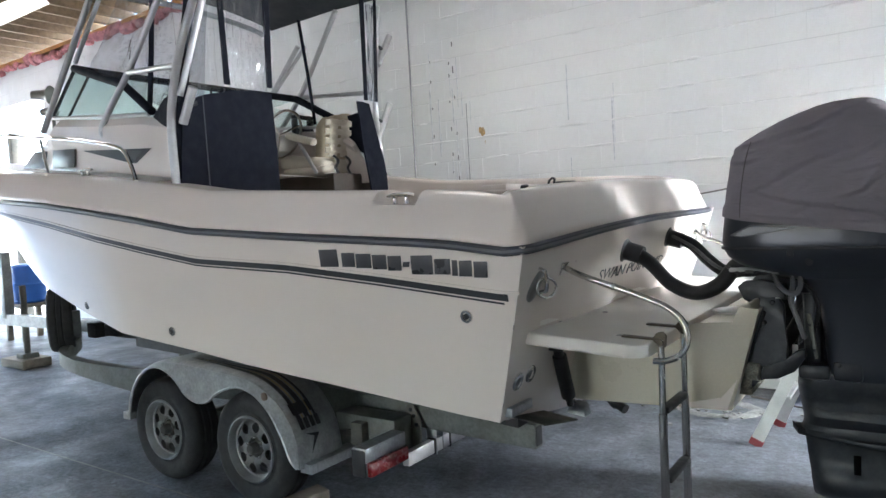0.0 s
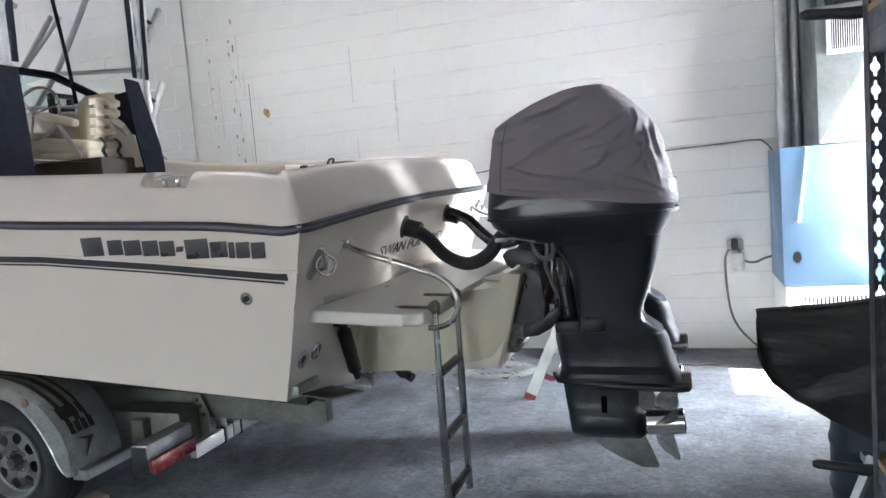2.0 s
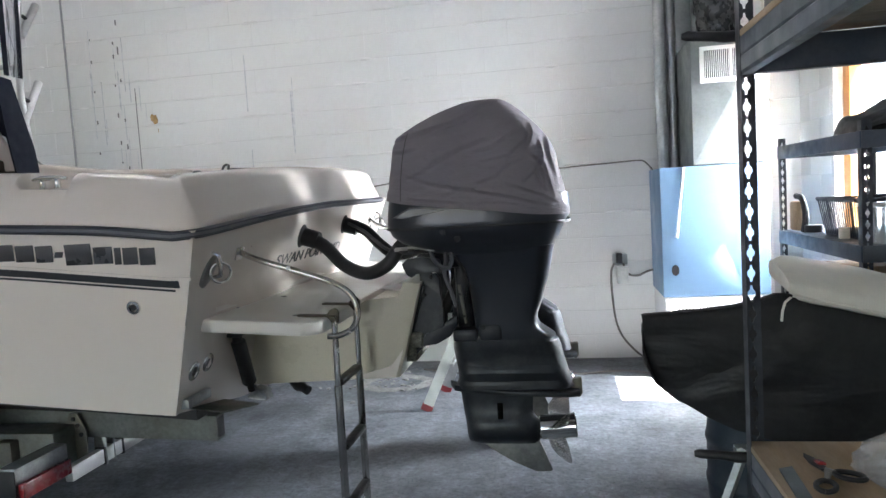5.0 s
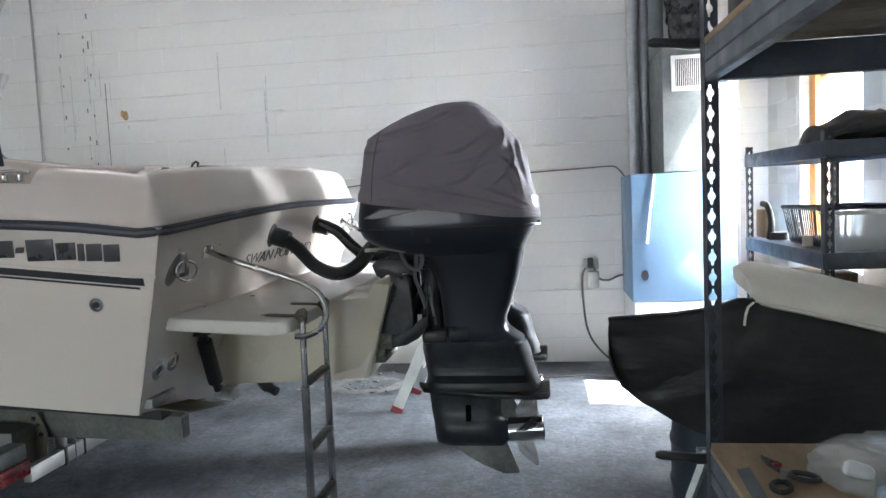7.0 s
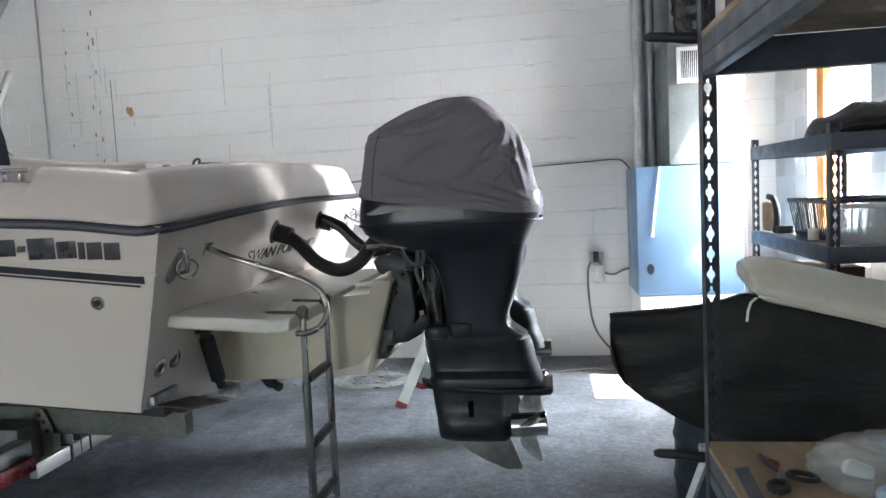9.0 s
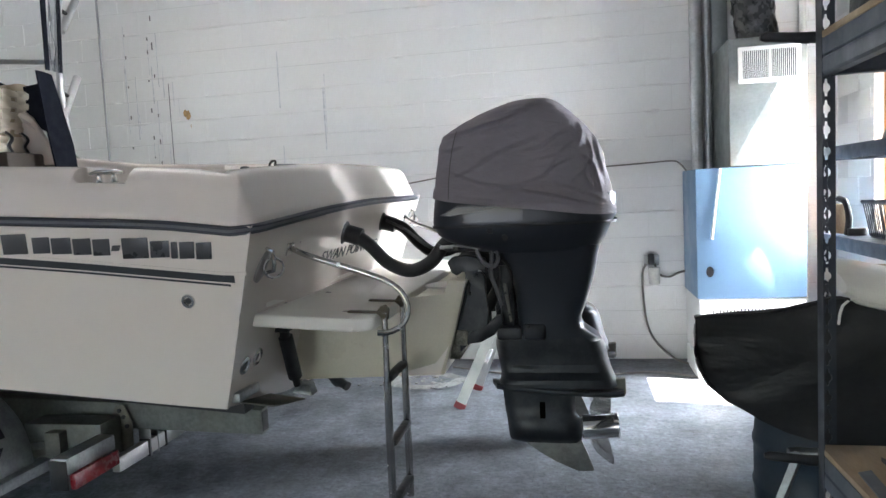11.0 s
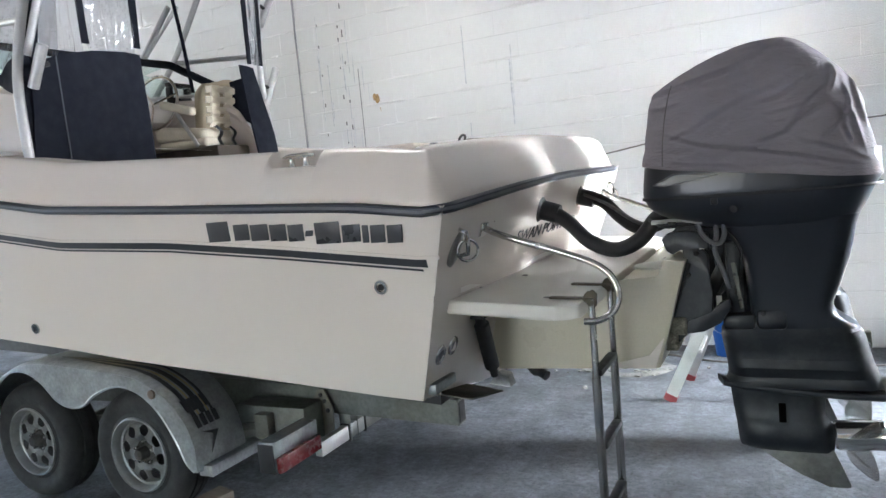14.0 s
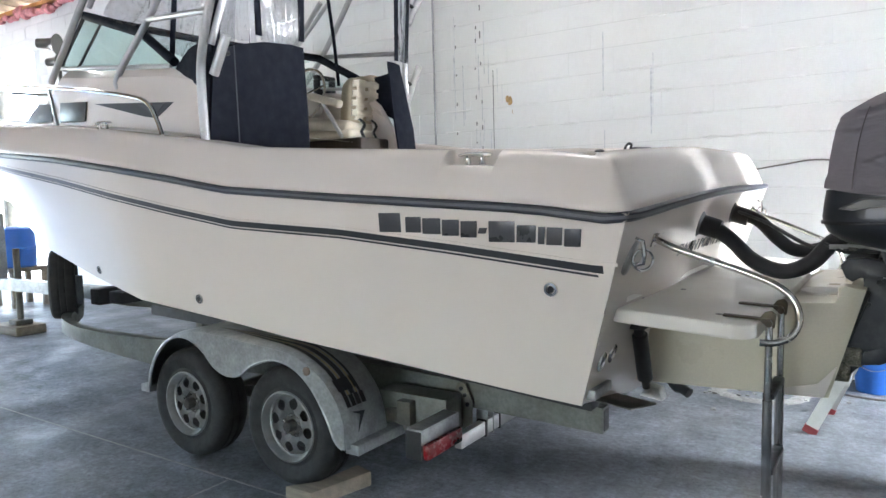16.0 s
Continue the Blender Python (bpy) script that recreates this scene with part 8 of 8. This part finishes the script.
# stains and marks of the block wall
sp_ = B()
for dx, dz, r in ((0.0, 0.0, 0.032), (-0.018, 0.018, 0.020), (0.012, -0.026, 0.024), (-0.022, -0.006, 0.014), (0.016, 0.022, 0.013)):
    first = len(sp_.verts)
    lathe(sp_, (-2.225 + dx, WALL_Y - 0.006, 2.295 + dz), (0, -1, 0), [(0, r), (0.0015 + r * 0.03, r * 0.85), (0.003 + r * 0.03, 0.0)], 14)
    sp_.verts.ensure_lookup_table()
    for v in sp_.verts[first:]:
        v.co.x += 0.008 * noise.noise(v.co * 45)
        v.co.z += 0.010 * noise.noise(v.co * 38)
box(sp_, -2.190, -2.187, WALL_Y - 0.009, WALL_Y - 0.005, 2.165, 2.20)
solo("rust_stain", sp_, M_RUST, "brown patch where the wall paint has failed", "stain")
solo("wall_conduit", tube(B(), [(-3.055, WALL_Y - 0.010, 1.0), (-3.055, WALL_Y - 0.010, TOP)], 0.010, 8), M_CONDUIT, "thin painted conduit running up the wall", "conduit")
random.seed(21)
mk = B()
for (x, zs) in ((-2.80, (3.05, 2.85, 2.58, 2.3, 2.02, 1.85)), (-2.56, (3.0, 2.88, 2.62, 2.35, 2.1, 1.92)), (-2.515, (3.18, 2.93, 2.66, 2.30, 2.06, 1.86))):
    for z in zs:
        h = random.uniform(0.006, 0.02) * (1.8 if x > -2.53 else 1)
        x += random.uniform(-0.008, 0.008)
        box(mk, x - 0.004, x + 0.004, WALL_Y - 0.012, WALL_Y - 0.004, z - h, z + h)
box(mk, -2.390, -2.386, WALL_Y - 0.010, WALL_Y - 0.004, 1.6, 2.58)
random.seed(33)
stk = B()
for x, n in ((-2.80, 3), (-2.70, 2), (-2.56, 5), (-2.50, 5), (-2.42, 3), (-2.33, 2), (-0.88, 3), (-1.3, 2)):
    for k in range(n):
        xa, za, zl, w = x + random.gauss(0, 0.018), random.uniform(1.6, 2.7), random.uniform(0.15, 0.6), random.uniform(0.0012, 0.005)
        box(stk, xa - w, xa + w, WALL_Y - 0.0065, WALL_Y - 0.004, za, za + zl)
solo("paint_streaks", stk, M_STREAK, "faint grey drip streaks down the wall paint", "streaks", kind="stuff")
solo("wall_marks", mk, M_MARK, "rows of dark anchor holes left in the wall", "marks", kind="stuff")

# ---------------------------------------------------------------- concrete blocks of the walls
BH, BL, GAP = 0.2032, 0.4064, 0.005


def block_mesh(w, h, depth=0.0030):
    bm = B()
    box(bm, -w / 2, w / 2, -depth, 0.0, -h / 2, h / 2)
    front = [e for e in bm.edges if all(v.co.y < -depth * 0.5 for v in e.verts)]
    bmesh.ops.bevel(bm, geom=front, offset=0.0016, segments=1, affect="EDGES")
    return mesh_of("block", bm, M_WALL, 15)


full, half = block_mesh(BL - 0.0012, BH - 0.006), block_mesh(BL / 2 - 0.0012, BH - 0.006)
random.seed(12)
rest = B()


def rest_block(x0, x1, z0, z1, y):
    p = GAP / 2
    box(rest, x0 + p, x1 - p, y - 0.0045, y, z0 + p, z1 - p)


rows_n = int(TOP / BH) + 1
for r in range(rows_n):
    z = r * BH
    x = RIGHT_X - (BL / 2 if r % 2 else 0.0)
    if r % 2:
        if z < 2.9:
            ob = new("block", half)
            ob.location = (x + BL / 4, WALL_Y, z + BH / 2)
            ob.parent = wall_back
        else:
            rest_block(x, RIGHT_X, z, min(z + BH, TOP), WALL_Y)
    while x > LEFT_X + BL:
        x -= BL
        if z + BH > TOP + 0.02:
            continue
        if FAR_DOOR[0] - BL < x < FAR_DOOR[1] and z < FAR_DOOR[3]:
            continue
        if x > -4.3 and z < 3.2:
            ob = new("block", full)
            ob.location = (x + BL / 2, WALL_Y + random.uniform(-0.0006, 0.0014), z + BH / 2)
            ob.parent = wall_back
        else:
            rest_block(x, x + BL, z, z + BH, WALL_Y)
tagged(part("block_courses", rest, M_WALL, wall_back), kind="stuff")
# ragged beads of mortar that stand proud of some joints
random.seed(31)
bead = B()
for r in range(1, 22):
    x = -5.2 + random.uniform(0, 0.4)
    while x < 2.0:
        ln = random.uniform(0.08, 0.75)
        if random.random() < 0.62:
            zj, n_, rs_ = r * BH + random.uniform(-0.003, 0.003), max(4, int(ln / 0.035)), []
            for i in range(n_ + 1):
                u = i / n_
                t = (0.0032 + 0.0060 * abs(noise.noise(Vector((x * 3 + u * ln * 14, r * 3.1, 0.5)))) * 2) * min(1.0, 4 * u, 4 * (1 - u)) + 0.0004
                d = 0.0048 + 1.1 * t
                xx, zz = x + ln * u, zj + 0.004 * noise.noise(Vector((x + u * ln * 6, r * 2.7, 9)))
                rs_.append([Vector((xx, WALL_Y - 0.003, zz + t * 1.3)), Vector((xx, WALL_Y - d, zz + t * 0.6)), Vector((xx, WALL_Y - d, zz - t * 0.6)), Vector((xx, WALL_Y - 0.003, zz - t * 1.3))])
            skin(bead, rs_, True, True)
        x += ln + random.uniform(0.02, 0.3)
tagged(part("mortar_beads", bead, M_WALL, wall_back, "ragged painted mortar beads"), kind="stuff")
fullr = block_mesh(BL - GAP, BH - GAP)
fullr.transform(Matrix.Rotation(radians(-90), 4, "Z"))
for r in range(14):
    z = r * BH
    y = WALL_Y - 0.013 - (BL / 2 if r % 2 else 0)
    while y > 2.4:
        y -= BL
        if z + BH > WIN[2] - 0.002 and z < WIN[3] + 0.002 and y + BL > WIN[0] - 0.002 and y < WIN[1] + 0.002:
            continue
        ob = new("block", fullr)
        ob.location = (RIGHT_X, y + BL / 2, z + BH / 2)
        ob.parent = wall_right
